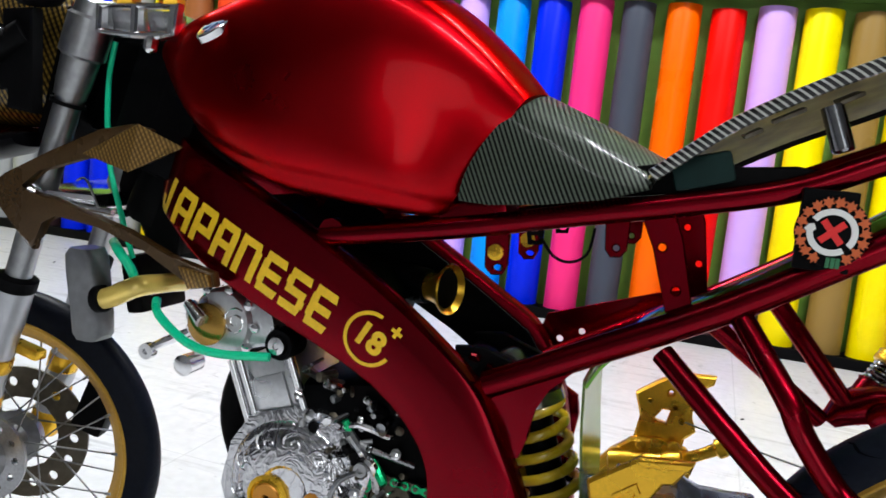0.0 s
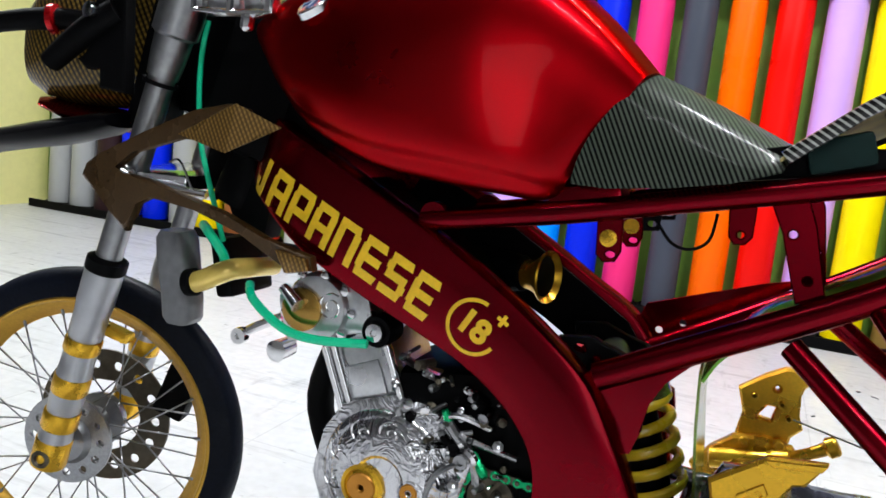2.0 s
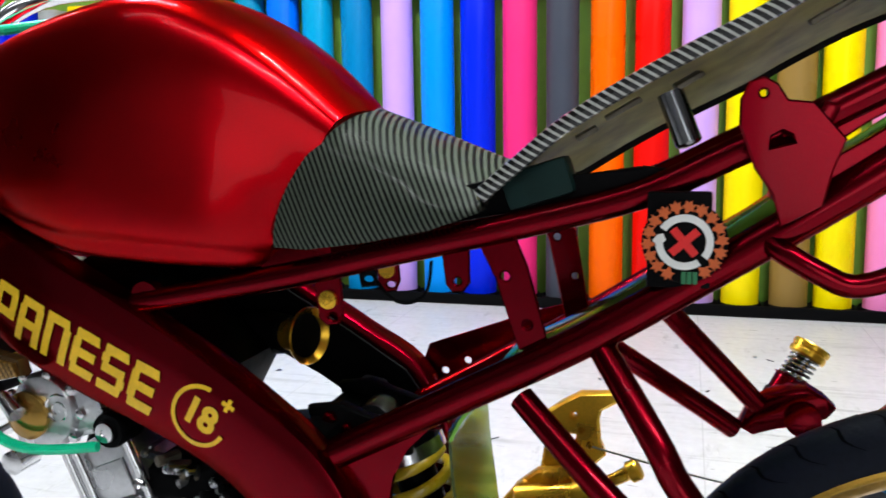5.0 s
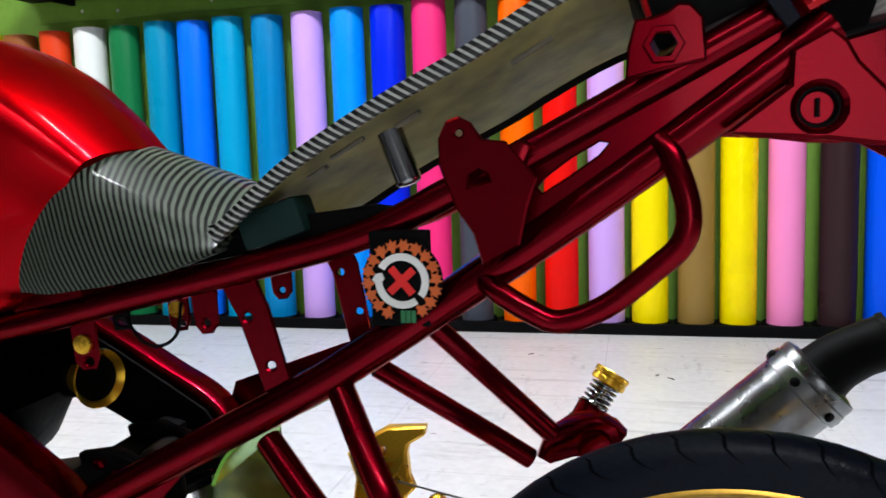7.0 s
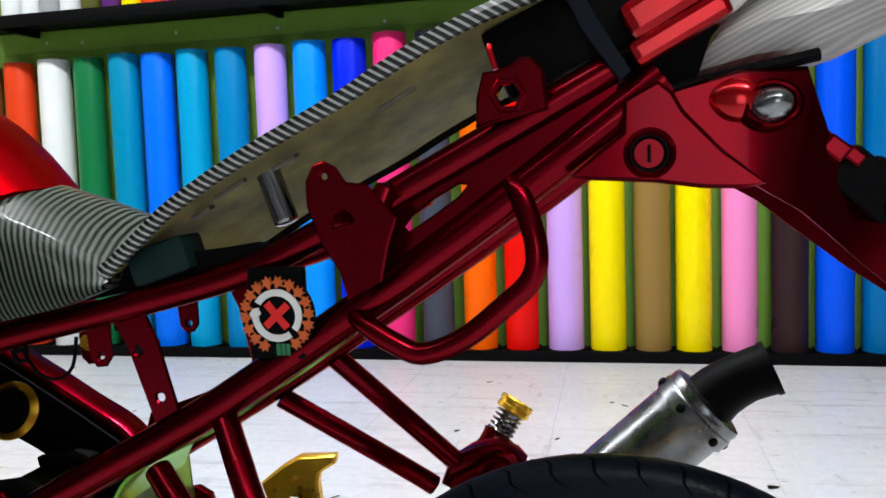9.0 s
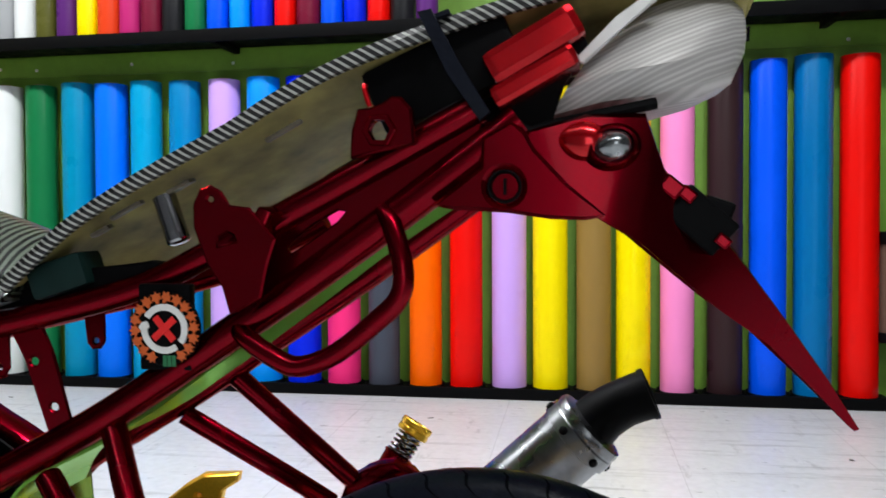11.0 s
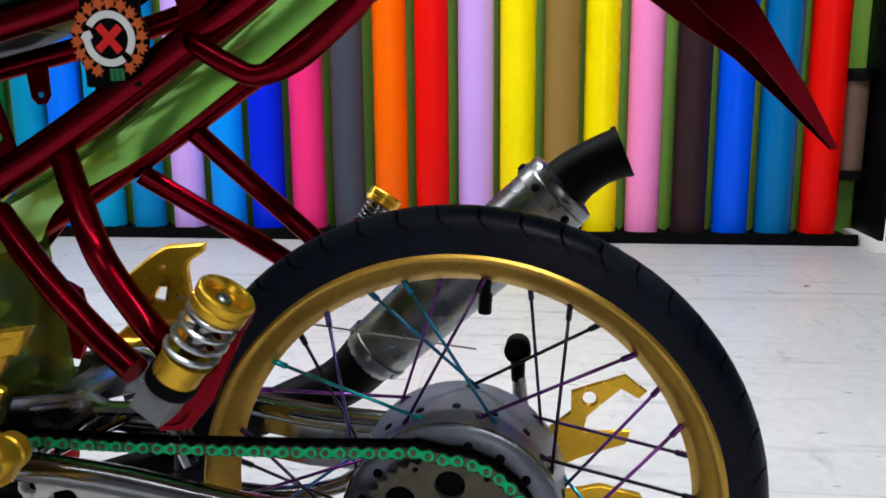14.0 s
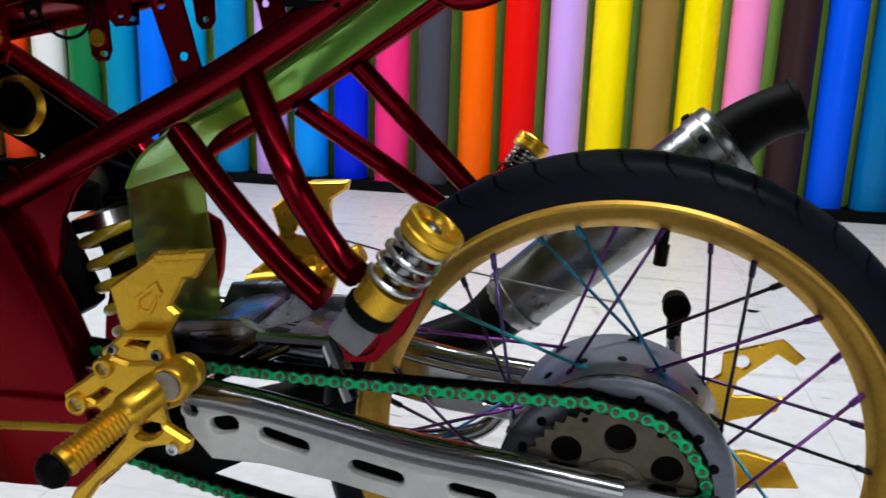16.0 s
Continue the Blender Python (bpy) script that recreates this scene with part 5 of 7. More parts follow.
for a, dy in ((50, 0.0008), (-42, 0.0013)):
    box(bm, pose(BX, BY - dy, BZ, 0, a, 0), (0.025, 0.001, 0.0058), 0)
part("red_cross", bm, paint("red_print", (0.75, 0.012, 0.012), 0.45), badge, "", False)
bm = bmesh.new()
plate(bm, [(BX - 0.0225, BZ + 0.0010), (BX - 0.0195, BZ + 0.0052), (BX - 0.0150, BZ + 0.0062), (BX - 0.0130, BZ + 0.0015), (BX - 0.0160, BZ - 0.0015), (BX - 0.0205, BZ - 0.0010)], BY - 0.0017, BY - 0.0004)
part("white_head", bm, WHITE, badge, "", False)
leaf = bmesh.new()
lobes = [(0.0, 0.0056), (0.0016, 0.0026), (0.0042, 0.0040), (0.0034, 0.0006), (0.0050, -0.0016), (0.0020, -0.0022), (0.0008, -0.0052), (-0.0008, -0.0052), (-0.0020, -0.0022), (-0.0050, -0.0016), (-0.0034, 0.0006), (-0.0042, 0.0040), (-0.0016, 0.0026)]
plate(leaf, lobes, -0.0014, 0.0)
leaf_mesh = bpy.data.meshes.new("wreath_leaf")
leaf.to_mesh(leaf_mesh)
leaf.free()
leaf_mesh.materials.append(ORANGE)
for k in range(18):
    a = radians(104 + 20 * k)
    if 262 < (104 + 20 * k) % 360 < 290:
        continue
    ob = new("wreath_leaf", leaf_mesh)
    ob.parent = badge
    ob.matrix_basis = Matrix.Translation((BX + 0.0260 * math.cos(a), BY - 0.0004 * (k % 2), BZ + 0.0260 * math.sin(a))) @ Matrix.Rotation(1.57 - a + 0.35 * math.sin(k * 2.3), 4, "Y") @ Matrix.Diagonal((0.96, 1, 0.96, 1))
bm = bmesh.new()
for dx in (-0.004, 0.0, 0.004):
    box(bm, Vector((BX + 0.004 + dx, BY - 0.0008, BZ - 0.0265)), (0.0032, 0.001, 0.009))
part("green_mark", bm, GREEN_PRINT, badge, "", False)

# ---- green acrylic inner mudguard ----
def sheet(points, y0, y1, crown):
    """A sheet 3 mm thick along a line in the bike's plane, arched across by crown."""
    guide = spline([(x, 0, z) for x, z in points], 5)
    loops = []
    for i, p in enumerate(guide):
        d = (guide[min(i + 1, len(guide) - 1)] - guide[max(i - 1, 0)]).normalized()
        nrm = Vector((-d.z, 0, d.x))
        row = [p + nrm * ((0.001 + crown * ease((p.x - 0.352) / 0.07)) * (1 - (k / 3 - 1) ** 2)) + Vector((0, y0 + (y1 - y0) * k / 6, 0)) for k in range(7)]
        loops.append(row + [q - nrm * 0.003 for q in row[::-1]])
    mesh = bmesh.new()
    rings(mesh, loops)
    return mesh


inner = part("inner_mudguard", sheet([(0.3465, 0.524), (0.362, 0.552), (0.390, 0.574), (0.470, 0.615), (0.585, 0.694), (0.70, 0.778), (0.790, 0.836)], YC - 0.064, YC + 0.064, 0.023), ACRYLIC, bike, "glossy green acrylic inner mudguard")
part("front_panel", sheet([(0.358, 0.352), (0.354, 0.41), (0.347, 0.47), (0.343, 0.529)], 1.163, 1.300, 0.0), DEEP_ACRYLIC, inner, "dark see-through green acrylic panel")
bm = bmesh.new()
plate(bm, [(0.262, 0.440), (0.290, 0.446), (0.308, 0.436), (0.313, 0.41), (0.308, 0.372), (0.300, 0.345), (0.272, 0.350), (0.258, 0.39)], YC + 0.184, YC + 0.196, 0.003)
lathe(bm, (0.282, YC + 0.10, 0.405), (0, 1, 0), [(0, 0.014), (0.086, 0.014)], 20)
part("pivot_plate", bm, FRAME_RED, bike, "dark red frame plate at the swingarm pivot")

# ---- central shock ----
top, bot = Vector((0.271, YC + 0.022, 0.486)), Vector((0.318, YC + 0.022, 0.343))
d = (bot - top).normalized()
bm = bmesh.new()
tube(bm, helix(top + d * 0.02, bot - d * 0.02, 0.036, 4.6), 0.0060, 10, 1)
spring = part("shock_spring", bm, YELLOW, bike, "yellow rear shock spring")
bm = bmesh.new()
tube(bm, [top, bot], 0.022, 16)
part("shock_body", bm, BLACK, spring, "black shock body")
bm = bmesh.new()
lathe(bm, top, d, [(0, 0.02), (0.004, 0.04), (0.018, 0.041), (0.020, 0.03)], 24)
part("spring_seat", bm, CHROME, spring)
bm = bmesh.new()
lathe(bm, (0.248, 1.238, 0.510), (0, 1, 0), [(-0.020, 0.006), (-0.020, 0.017), (-0.017, 0.019), (0.03, 0.0195), (0.03, 0.008)], 24)
part("shock_bolt", bm, STEEL, bike, "steel shock bolt")
bm = bmesh.new()
plate(bm, [(0.196, 0.536), (0.232, 0.542), (0.262, 0.530), (0.300, 0.520), (0.302, 0.496), (0.262, 0.490), (0.205, 0.498)], near(0.045), near(0.030), 0.004)
plate(bm, [(0.196, 0.536), (0.232, 0.542), (0.262, 0.530), (0.300, 0.520), (0.302, 0.496), (0.262, 0.490), (0.205, 0.498)], near(-0.030), near(-0.045), 0.004)
box(bm, pose(0.215, YC, 0.515, 0, 10, 0), (0.03, 0.18, 0.024), 0.006)
clevis = part("shock_clevis", bm, BLACK, bike, "black clevis that holds the shock")
for x, z, r in ((0.222, 0.528, 0.007), (0.240, 0.520, 0.005), (0.208, 0.515, 0.005)):
    bm = bmesh.new()
    lathe(bm, (x, near(0.045), z), (0, -1, 0), [(-0.004, r), (0.006, r), (0.008, r * 0.6)], 6)
    part("bolt", bm, FRAME_RED, clevis)

# ---- footrests ----
for sign in (-1,):
    def off(o):
        return YC + sign * o
    bm = bmesh.new()
    cut_plate(bm, [(0.368, 0.453), (0.414, 0.487), (0.463, 0.492), (0.447, 0.467), (0.438, 0.465), (0.424, 0.441), (0.431, 0.435), (0.421, 0.417), (0.381, 0.413), (0.376, 0.418)], [], off(0.132), off(0.120), 0.0032)
    rest = part("heel_guard", bm, GOLD, bike, "gold machined heel guard", False)
    bm = bmesh.new()
    cut_plate(bm, [(0.393, 0.447), (0.414, 0.463), (0.419, 0.454), (0.407, 0.433), (0.393, 0.433)], [[(0.398, 0.445), (0.411, 0.455), (0.414, 0.452), (0.405, 0.437), (0.397, 0.437)]], off(0.1342), off(0.131), 0.001)
    part("raised_panel", bm, GOLD, rest, "", False)
    bm = bmesh.new()
    cut_plate(bm, [(0.412, 0.485), (0.462, 0.4915), (0.458, 0.485), (0.418, 0.480)], [], off(0.135), off(0.131), 0.001)
    part("top_lip", bm, GOLD, rest, "", False)
    bm = bmesh.new()
    cut_plate(bm, [(0.369, 0.404), (0.389, 0.420), (0.428, 0.423), (0.431, 0.401), (0.421, 0.396), (0.368, 0.394)], [[(0.392, 0.410), (0.397, 0.415), (0.414, 0.416), (0.408, 0.409)]], off(0.149), off(0.136), 0.0024)
    part("link_plate", bm, GOLD, rest, "gold stepped link plate", False)
    bm = bmesh.new()
    cut_plate(bm, [(0.332, 0.362), (0.364, 0.386), (0.368, 0.397), (0.380, 0.401), (0.396, 0.397), (0.432, 0.402), (0.450, 0.392), (0.453, 0.382), (0.440, 0.364), (0.400, 0.345), (0.385, 0.339), (0.362, 0.352), (0.336, 0.344)],
              [[(0.356, 0.361), (0.372, 0.372), (0.378, 0.370), (0.362, 0.358)]], off(0.154), off(0.138), 0.003)
    part("mount_plate", bm, GOLD, rest, "gold footrest mounting plate", False)
    for x, z, r in ((0.380, 0.406, 0.0048), (0.420, 0.404, 0.0055)):
        bm = bmesh.new()
        lathe(bm, (x, off(0.149), z), (0, sign, 0), [(-0.004, r), (0.0025, r * 0.95), (0.003, r * 0.6), (0.000, r * 0.5)], 14)
        part("bolt", bm, STEEL, rest)
    for x, z, r in ((0.374, 0.391, 0.0085), (0.346, 0.355, 0.0095)):
        bm = bmesh.new()
        lathe(bm, (x, off(0.154), z), (0, sign, 0), [(-0.004, r), (0.003, r), (0.004, r * 0.85), (0.004, r * 0.66), (-0.001, r * 0.6)], 20, True)
        part("bolt_ring", bm, GOLD, rest)
        bm = bmesh.new()
        lathe(bm, (x, off(0.154), z), (0, sign, 0), [(-0.003, r * 0.6), (0.001, r * 0.58), (0.001, r * 0.36), (-0.001, r * 0.3)], 6)
        part("bolt", bm, SMOKED, rest)
    bm = bmesh.new()
    lathe(bm, (0.444, off(0.140), 0.392), (-0.1, sign, -0.05), [(0, 0.015), (0.006, 0.0165), (0.010, 0.0165), (0.012, 0.0150), (0.018, 0.0150), (0.020, 0.0165), (0.028, 0.0165), (0.031, 0.0145), (0.031, 0.008)], 28)
    part("peg_boss", bm, GOLD, rest, "round gold footrest pivot")
    bm = bmesh.new()
    lathe(bm, (0.4408, off(0.171), 0.3904), (-0.1, sign, -0.05), [(-0.002, 0.0125), (0.002, 0.012), (0.0025, 0.005)], 24)
    part("pivot_face", bm, STEEL, rest, "bare steel pivot face")
    bm = bmesh.new()
    peg = Vector((-0.40, sign * 0.80, -0.36)).normalized()
    foot = Vector((0.430, off(0.160), 0.386))
    lathe(bm, foot, peg, [(0, 0.013), (0.010, 0.0145), (0.034, 0.0145), (0.038, 0.0125)] + [(0.040 + 0.0038 * k + dd, 0.0112 + rr) for k in range(13) for dd, rr in ((0, 0), (0.0019, 0.0016))] + [(0.092, 0.0122), (0.094, 0.009)], 20)
    part("foot_peg", bm, GOLD, rest, "knurled gold foot peg")
    bm = bmesh.new()
    lathe(bm, foot + peg * 0.094, peg, [(0, 0.010), (0.002, 0.0135), (0.008, 0.0140), (0.014, 0.0105), (0.017, 0.005)], 18)
    part("peg_end", bm, BLACK, rest)
    bm = bmesh.new()
    cut_plate(bm, [(0.432, 0.372), (0.434, 0.352), (0.455, 0.341), (0.453, 0.332), (0.444, 0.327), (0.431, 0.334), (0.414, 0.329), (0.395, 0.312), (0.370, 0.291), (0.349, 0.262), (0.334, 0.262), (0.345, 0.281), (0.375, 0.312), (0.396, 0.337), (0.404, 0.360)],
              [[(0.419 + 0.0115 * math.cos(radians(a)), 0.3465 + 0.0062 * math.sin(radians(a)) + 0.0035 * math.cos(radians(a))) for a in range(0, 360, 24)]], off(0.168), off(0.156), 0.003)
    part("shift_lever", bm, GOLD, rest, "gold foot lever", False)
    for x, z in ((0.441, 0.334), (0.402, 0.352)):
        bm = bmesh.new()
        lathe(bm, (x, off(0.168), z), (0, sign, 0), [(-0.004, 0.0055), (0.003, 0.0052), (0.0035, 0.003), (0.001, 0.0028)], 14)
        part("bolt", bm, CHROME, rest)
    bm = bmesh.new()
    tube(bm, [(0.362, off(0.150), 0.332), (0.20, off(0.150), 0.318), (0.12, off(0.145), 0.312)], 0.004, 10)
    part("shift_rod", bm, GOLD, rest, "thin gold linkage rod")

bm = bmesh.new()
cut_plate(bm, [(0.384, 0.462), (0.412, 0.484), (0.434, 0.497), (0.480, 0.500), (0.478, 0.489), (0.459, 0.477), (0.456, 0.466), (0.458, 0.440), (0.464, 0.424), (0.452, 0.412), (0.450, 0.398), (0.402, 0.392), (0.388, 0.402), (0.393, 0.432)],
          [[(0.428 + x, 0.470 + z) for x, z in circle(0.0030, 10)], [(0.410, 0.430), (0.420, 0.446), (0.430, 0.446), (0.426, 0.428)]], 1.386, 1.402, 0.0032)
rest = part("heel_guard", bm, GOLD, bike, "gold machined heel guard on the far side", False)
bm = bmesh.new()
cut_plate(bm, [(0.340, 0.356), (0.362, 0.384), (0.386, 0.404), (0.420, 0.410), (0.455, 0.404), (0.470, 0.388), (0.462, 0.362), (0.420, 0.348), (0.372, 0.346), (0.346, 0.346)],
          [[(0.366, 0.362), (0.380, 0.374), (0.388, 0.370), (0.374, 0.358)]], 1.372, 1.388, 0.003)
part("mount_plate", bm, GOLD, rest, "gold footrest mounting plate", False)
bm = bmesh.new()
lathe(bm, (0.362, 1.366, 0.372), (0.98, 0, 0.18), [(0, 0.008), (0.002, 0.0125), (0.030, 0.0135), (0.034, 0.0115), (0.070, 0.0120), (0.074, 0.0145), (0.092, 0.0145), (0.094, 0.008)], 20)
part("pedal_shaft", bm, GOLD, rest, "gold pedal shaft")
bm = bmesh.new()
tube(bm, [(0.452, 1.375, 0.390), (0.476, 1.372, 0.404), (0.496, 1.370, 0.418)], [0.008, 0.0075, 0.009], 12)
lathe(bm, (0.490, 1.371, 0.413), (0.85, 0, 0.52), [(0, 0.009), (0.003, 0.0125), (0.012, 0.0125), (0.015, 0.010), (0.016, 0.004)], 18)
part("pedal_end", bm, GOLD, rest, "round gold pedal end")
for x, z, r in ((0.400, 0.400, 0.0065), (0.440, 0.404, 0.0080), (0.446, 0.436, 0.0048), (0.436, 0.452, 0.0040), (0.404, 0.456, 0.0040), (0.372, 0.384, 0.0070), (0.456, 0.378, 0.0060)):
    bm = bmesh.new()
    lathe(bm, (x, 1.388 if z > 0.41 else 1.373, z), (0, -1, 0), [(-0.004, r), (0.004, r), (0.0055, r * 0.8), (0.0055, r * 0.55), (0.002, r * 0.5)], 16)
    part("bolt_ring", bm, GOLD, rest)
bm = bmesh.new()
tube(bm, [(0.450, 1.372, 0.440), (0.56, 1.372, 0.418), (0.66, 1.372, 0.404), (0.80, 1.372, 0.386)], 0.0012, 6)
part("brake_wire", bm, STEEL, rest, "thin bare brake wire")

# ---- rear brake ----
bm = bmesh.new()
cut_plate(bm, [(0.878, 0.298), (0.890, 0.308), (0.906, 0.322), (0.906, 0.346), (0.964, 0.367), (0.988, 0.348), (0.979, 0.339), (0.960, 0.350), (0.936, 0.328), (0.924, 0.316), (0.920, 0.298), (0.972, 0.302), (0.967, 0.285), (0.925, 0.270), (0.900, 0.258), (0.882, 0.272)],
          [[(0.926 + x, 0.338 + z) for x, z in circle(0.0075, 16)]], 1.356, 1.362)
part("caliper_bracket", bm, GOLD, bike, "gold rear brake bracket", False)
bm = bmesh.new()
plate(bm, [(0.86, 0.215), (0.94, 0.235), (0.985, 0.225), (1.0, 0.20), (0.93, 0.19)], 1.352, 1.364, 0.003)
part("brake_caliper", bm, GOLD, bike, "gold rear brake caliper")
bm = bmesh.new()
lathe(bm, (0.848, 1.318, 0.407), (0, -1, 0.0), [(-0.012, 0.013), (0.010, 0.014), (0.012, 0.010), (0.008, 0.006)], 20)
lathe(bm, (0.848, 1.318, 0.398), (0.02, 0, -1), [(0, 0.008), (0.026, 0.007)], 12)
knob = part("adjuster_knob", bm, BLACK, bike, "black rubber adjuster boot")
bm = bmesh.new()
tube(bm, [(0.849, 1.318, 0.376), (0.855, 1.318, 0.30)], [0.007, 0.010], 12)
part("adjuster_rod", bm, STEEL, knob)

# ---- lettering on the spar ----
spar_near = [o for o in bike.children if o.name.startswith("frame_spar")][0]
# square block letters as bars in a cell one wide and one high: x0, z0, x1, z1
GLYPHS = {"J": [(0.50, 0.22, 0.80, 1.0), (0.10, 0.0, 0.80, 0.22), (0.10, 0.22, 0.38, 0.42)],
          "A": [(0.0, 0.0, 0.29, 0.80), (0.06, 0.80, 1.0, 1.0), (0.71, 0.0, 1.0, 0.80), (0.29, 0.34, 0.71, 0.53)],
          "P": [(0.0, 0.0, 0.29, 0.80), (0.06, 0.80, 1.0, 1.0), (0.71, 0.50, 1.0, 0.80), (0.29, 0.30, 1.0, 0.50)],
          "N": [(0.0, 0.0, 0.29, 0.80), (0.0, 0.80, 0.94, 1.0), (0.71, 0.0, 1.0, 0.80)],
          "E": [(0.0, 0.21, 0.29, 0.79), (0.06, 0.79, 1.0, 1.0), (0.29, 0.40, 0.92, 0.60), (0.06, 0.0, 1.0, 0.21)],
          "S": [(0.06, 0.79, 1.0, 1.0), (0.0, 0.60, 0.29, 0.79), (0.06, 0.40, 0.94, 0.60), (0.71, 0.21, 1.0, 0.40), (0.0, 0.0, 0.94, 0.21)]}
TOP_A, TOP_B, LOW_A, LOW_B = Vector((-0.166, 0.694)), Vector((0.088, 0.583)), Vector((-0.184, 0.651)), Vector((0.070, 0.538))


FACE = BVHTree.FromPolygons([v.co for v in spar_near.data.vertices], [p.vertices for p in spar_near.data.polygons])


def on_face(x, z):
    """The place on the near spar's outer face at that x and z, a hair proud of it."""
    hit = FACE.ray_cast(Vector((x, 0.6, z)), Vector((0, 1, 0)))[0]
    return Vector((x, (hit.y if hit else near(0.11)) - 0.0012, z))


word = "JAPANESE"
for i, ch in enumerate(word):
    bm = bmesh.new()
    for x0, z0, x1, z1 in GLYPHS[ch]:
        nx, nz = max(1, round((x1 - x0) / 0.15)), max(1, round((z1 - z0) / 0.2))
        cut = 0.07 if z1 - z0 < 0.25 and x1 - x0 > 0.5 else 0.0
        rows = []
        for a in range(nz + 1):
            z = z0 + (z1 - z0) * a / nz
            end = x1 - (cut if (z < 0.01 or z > 0.99) else 0.0)
            row = []
            for b in range(nx + 1):
                u = (i + 0.05 + 0.87 * (x0 + (end - x0) * b / nx)) / len(word)
                p = LOW_A.lerp(LOW_B, u).lerp(TOP_A.lerp(TOP_B, u), z)
                row.append(on_face(p.x, p.y))
            rows.append(row)
        rings(bm, rows, closed_ring=False, caps=False)
    part("letter", bm, TEXT_GOLD, spar_near, "gold square letter " + ch + " of the word JAPANESE", False)
CC = on_face(0.1225, 0.5455)
ang = radians(-30)


def spar_disc(pts):
    ex, ez = Vector((math.cos(ang), 0, math.sin(ang))), Vector((-math.sin(ang), 0, math.cos(ang)))
    return [on_face((CC + ex * x + ez * y).x, (CC + ex * x + ez * y).z) for x, y in pts]


bm = bmesh.new()
arc = [radians(92 + 258 * k / 40) for k in range(41)]
outer_v = [bm.verts.new(p) for p in spar_disc([(0.0305 * math.cos(a), 0.0305 * math.sin(a)) for a in arc])]
inner_v = [bm.verts.new(p) for p in spar_disc([(0.0262 * math.cos(a), 0.0262 * math.sin(a)) for a in arc])]
for i in range(40):
    bm.faces.new((outer_v[i], outer_v[i + 1], inner_v[i + 1], inner_v[i]))
for cx, cy, w, h in ((0.0205, 0.0255, 0.0135, 0.0042), (0.0205, 0.02985, 0.0042, 0.0045), (0.0205, 0.02115, 0.0042, 0.0045)):
    bm.faces.new([bm.verts.new(p) for p in spar_disc([(cx - w / 2, cy - h / 2), (cx + w / 2, cy - h / 2), (cx + w / 2, cy + h / 2), (cx - w / 2, cy + h / 2)])])
part("ring_mark", bm, TEXT_GOLD, spar_near, "gold ring round the number 18", False)
bm = text_mesh("18", 0.036, 0.0016)
for v in bm.verts:
    v.co = spar_disc([(v.co.x, v.co.y)])[0]
part("lettering", bm, TEXT_GOLD, spar_near, "gold figures reading 18", False)

# ---- engine ----
ENGRAVED, en, el, ep = nodes_of("engraved_chrome")
co = en.new("ShaderNodeTexCoord")
wav = en.new("ShaderNodeTexNoise")
wav.inputs["Scale"].default_value, wav.inputs["Distortion"].default_value, wav.inputs["Detail"].default_value = 24, 1.8, 2.0
el.new(co.outputs["Object"], wav.inputs["Vector"])
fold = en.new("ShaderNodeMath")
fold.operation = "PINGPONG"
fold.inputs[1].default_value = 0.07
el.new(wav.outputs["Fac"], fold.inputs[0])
bmp = en.new("ShaderNodeBump")
bmp.inputs["Strength"].default_value, bmp.inputs["Distance"].default_value = 0.28, 0.02
el.new(fold.outputs[0], bmp.inputs["Height"])
el.new(bmp.outputs[0], ep.inputs["Normal"])
# Grooves are darkened in the colour too, along the same folds as the bump.
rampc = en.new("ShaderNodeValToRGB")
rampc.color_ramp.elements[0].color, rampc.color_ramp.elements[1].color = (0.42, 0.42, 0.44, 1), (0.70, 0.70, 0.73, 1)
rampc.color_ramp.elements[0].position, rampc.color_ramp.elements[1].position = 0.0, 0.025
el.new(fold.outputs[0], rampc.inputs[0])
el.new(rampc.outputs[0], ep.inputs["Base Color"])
ep.inputs["Metallic"].default_value, ep.inputs["Roughness"].default_value = 1.0, 0.2

EY = near(0.092)
bm = bmesh.new()
lathe(bm, (0.030, EY, 0.348), (0, -1, 0), [(-0.06, 0.080), (-0.012, 0.083), (-0.004, 0.081), (0.002, 0.074), (0.003, 0.071), (0.001, 0.069), (0.008, 0.060), (0.012, 0.046), (0.013, 0.030), (0.010, 0.026)], 48)
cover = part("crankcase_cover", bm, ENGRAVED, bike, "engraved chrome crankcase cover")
bm = bmesh.new()
plate(bm, [(-0.055, 0.385), (-0.03, 0.425), (0.03, 0.446), (0.075, 0.444), (0.112, 0.415), (0.130, 0.385), (0.118, 0.345), (0.11, 0.29), (0.06, 0.262), (0.0, 0.262), (-0.05, 0.29), (-0.066, 0.33)], EY + 0.002, EY + 0.075, 0.008)
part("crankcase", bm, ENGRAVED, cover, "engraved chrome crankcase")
for x, z, r, y in ((0.010, 0.336, 0.0205, 0.012), (0.067, 0.344, 0.0125, 0.010)):
    bm = bmesh.new()
    lathe(bm, (x, EY - y, z), (0, -1, 0), [(-0.004, r * 1.3), (0.002, r * 1.28), (0.003, r * 1.05), (0.001, r), (0.003, r * 0.8), (0.0045, r * 0.25), (0.003, r * 0.15)], 28)
    part("gold_cap", bm, GOLD if r > 0.02 else ENGRAVED, cover, "round inspection cap")
    bm = bmesh.new()
    lathe(bm, (x, EY - y - 0.0035, z), (0, -1, 0), [(0, r * 0.86), (0.0015, r * 0.8), (0.002, 0.005), (0.0, 0.003)], 24)
    part("cap_disc", bm, paint("amber_cap_%d" % int(r * 1000), (0.62, 0.26, 0.03), 0.4, 0.5), cover, "amber coloured disc")
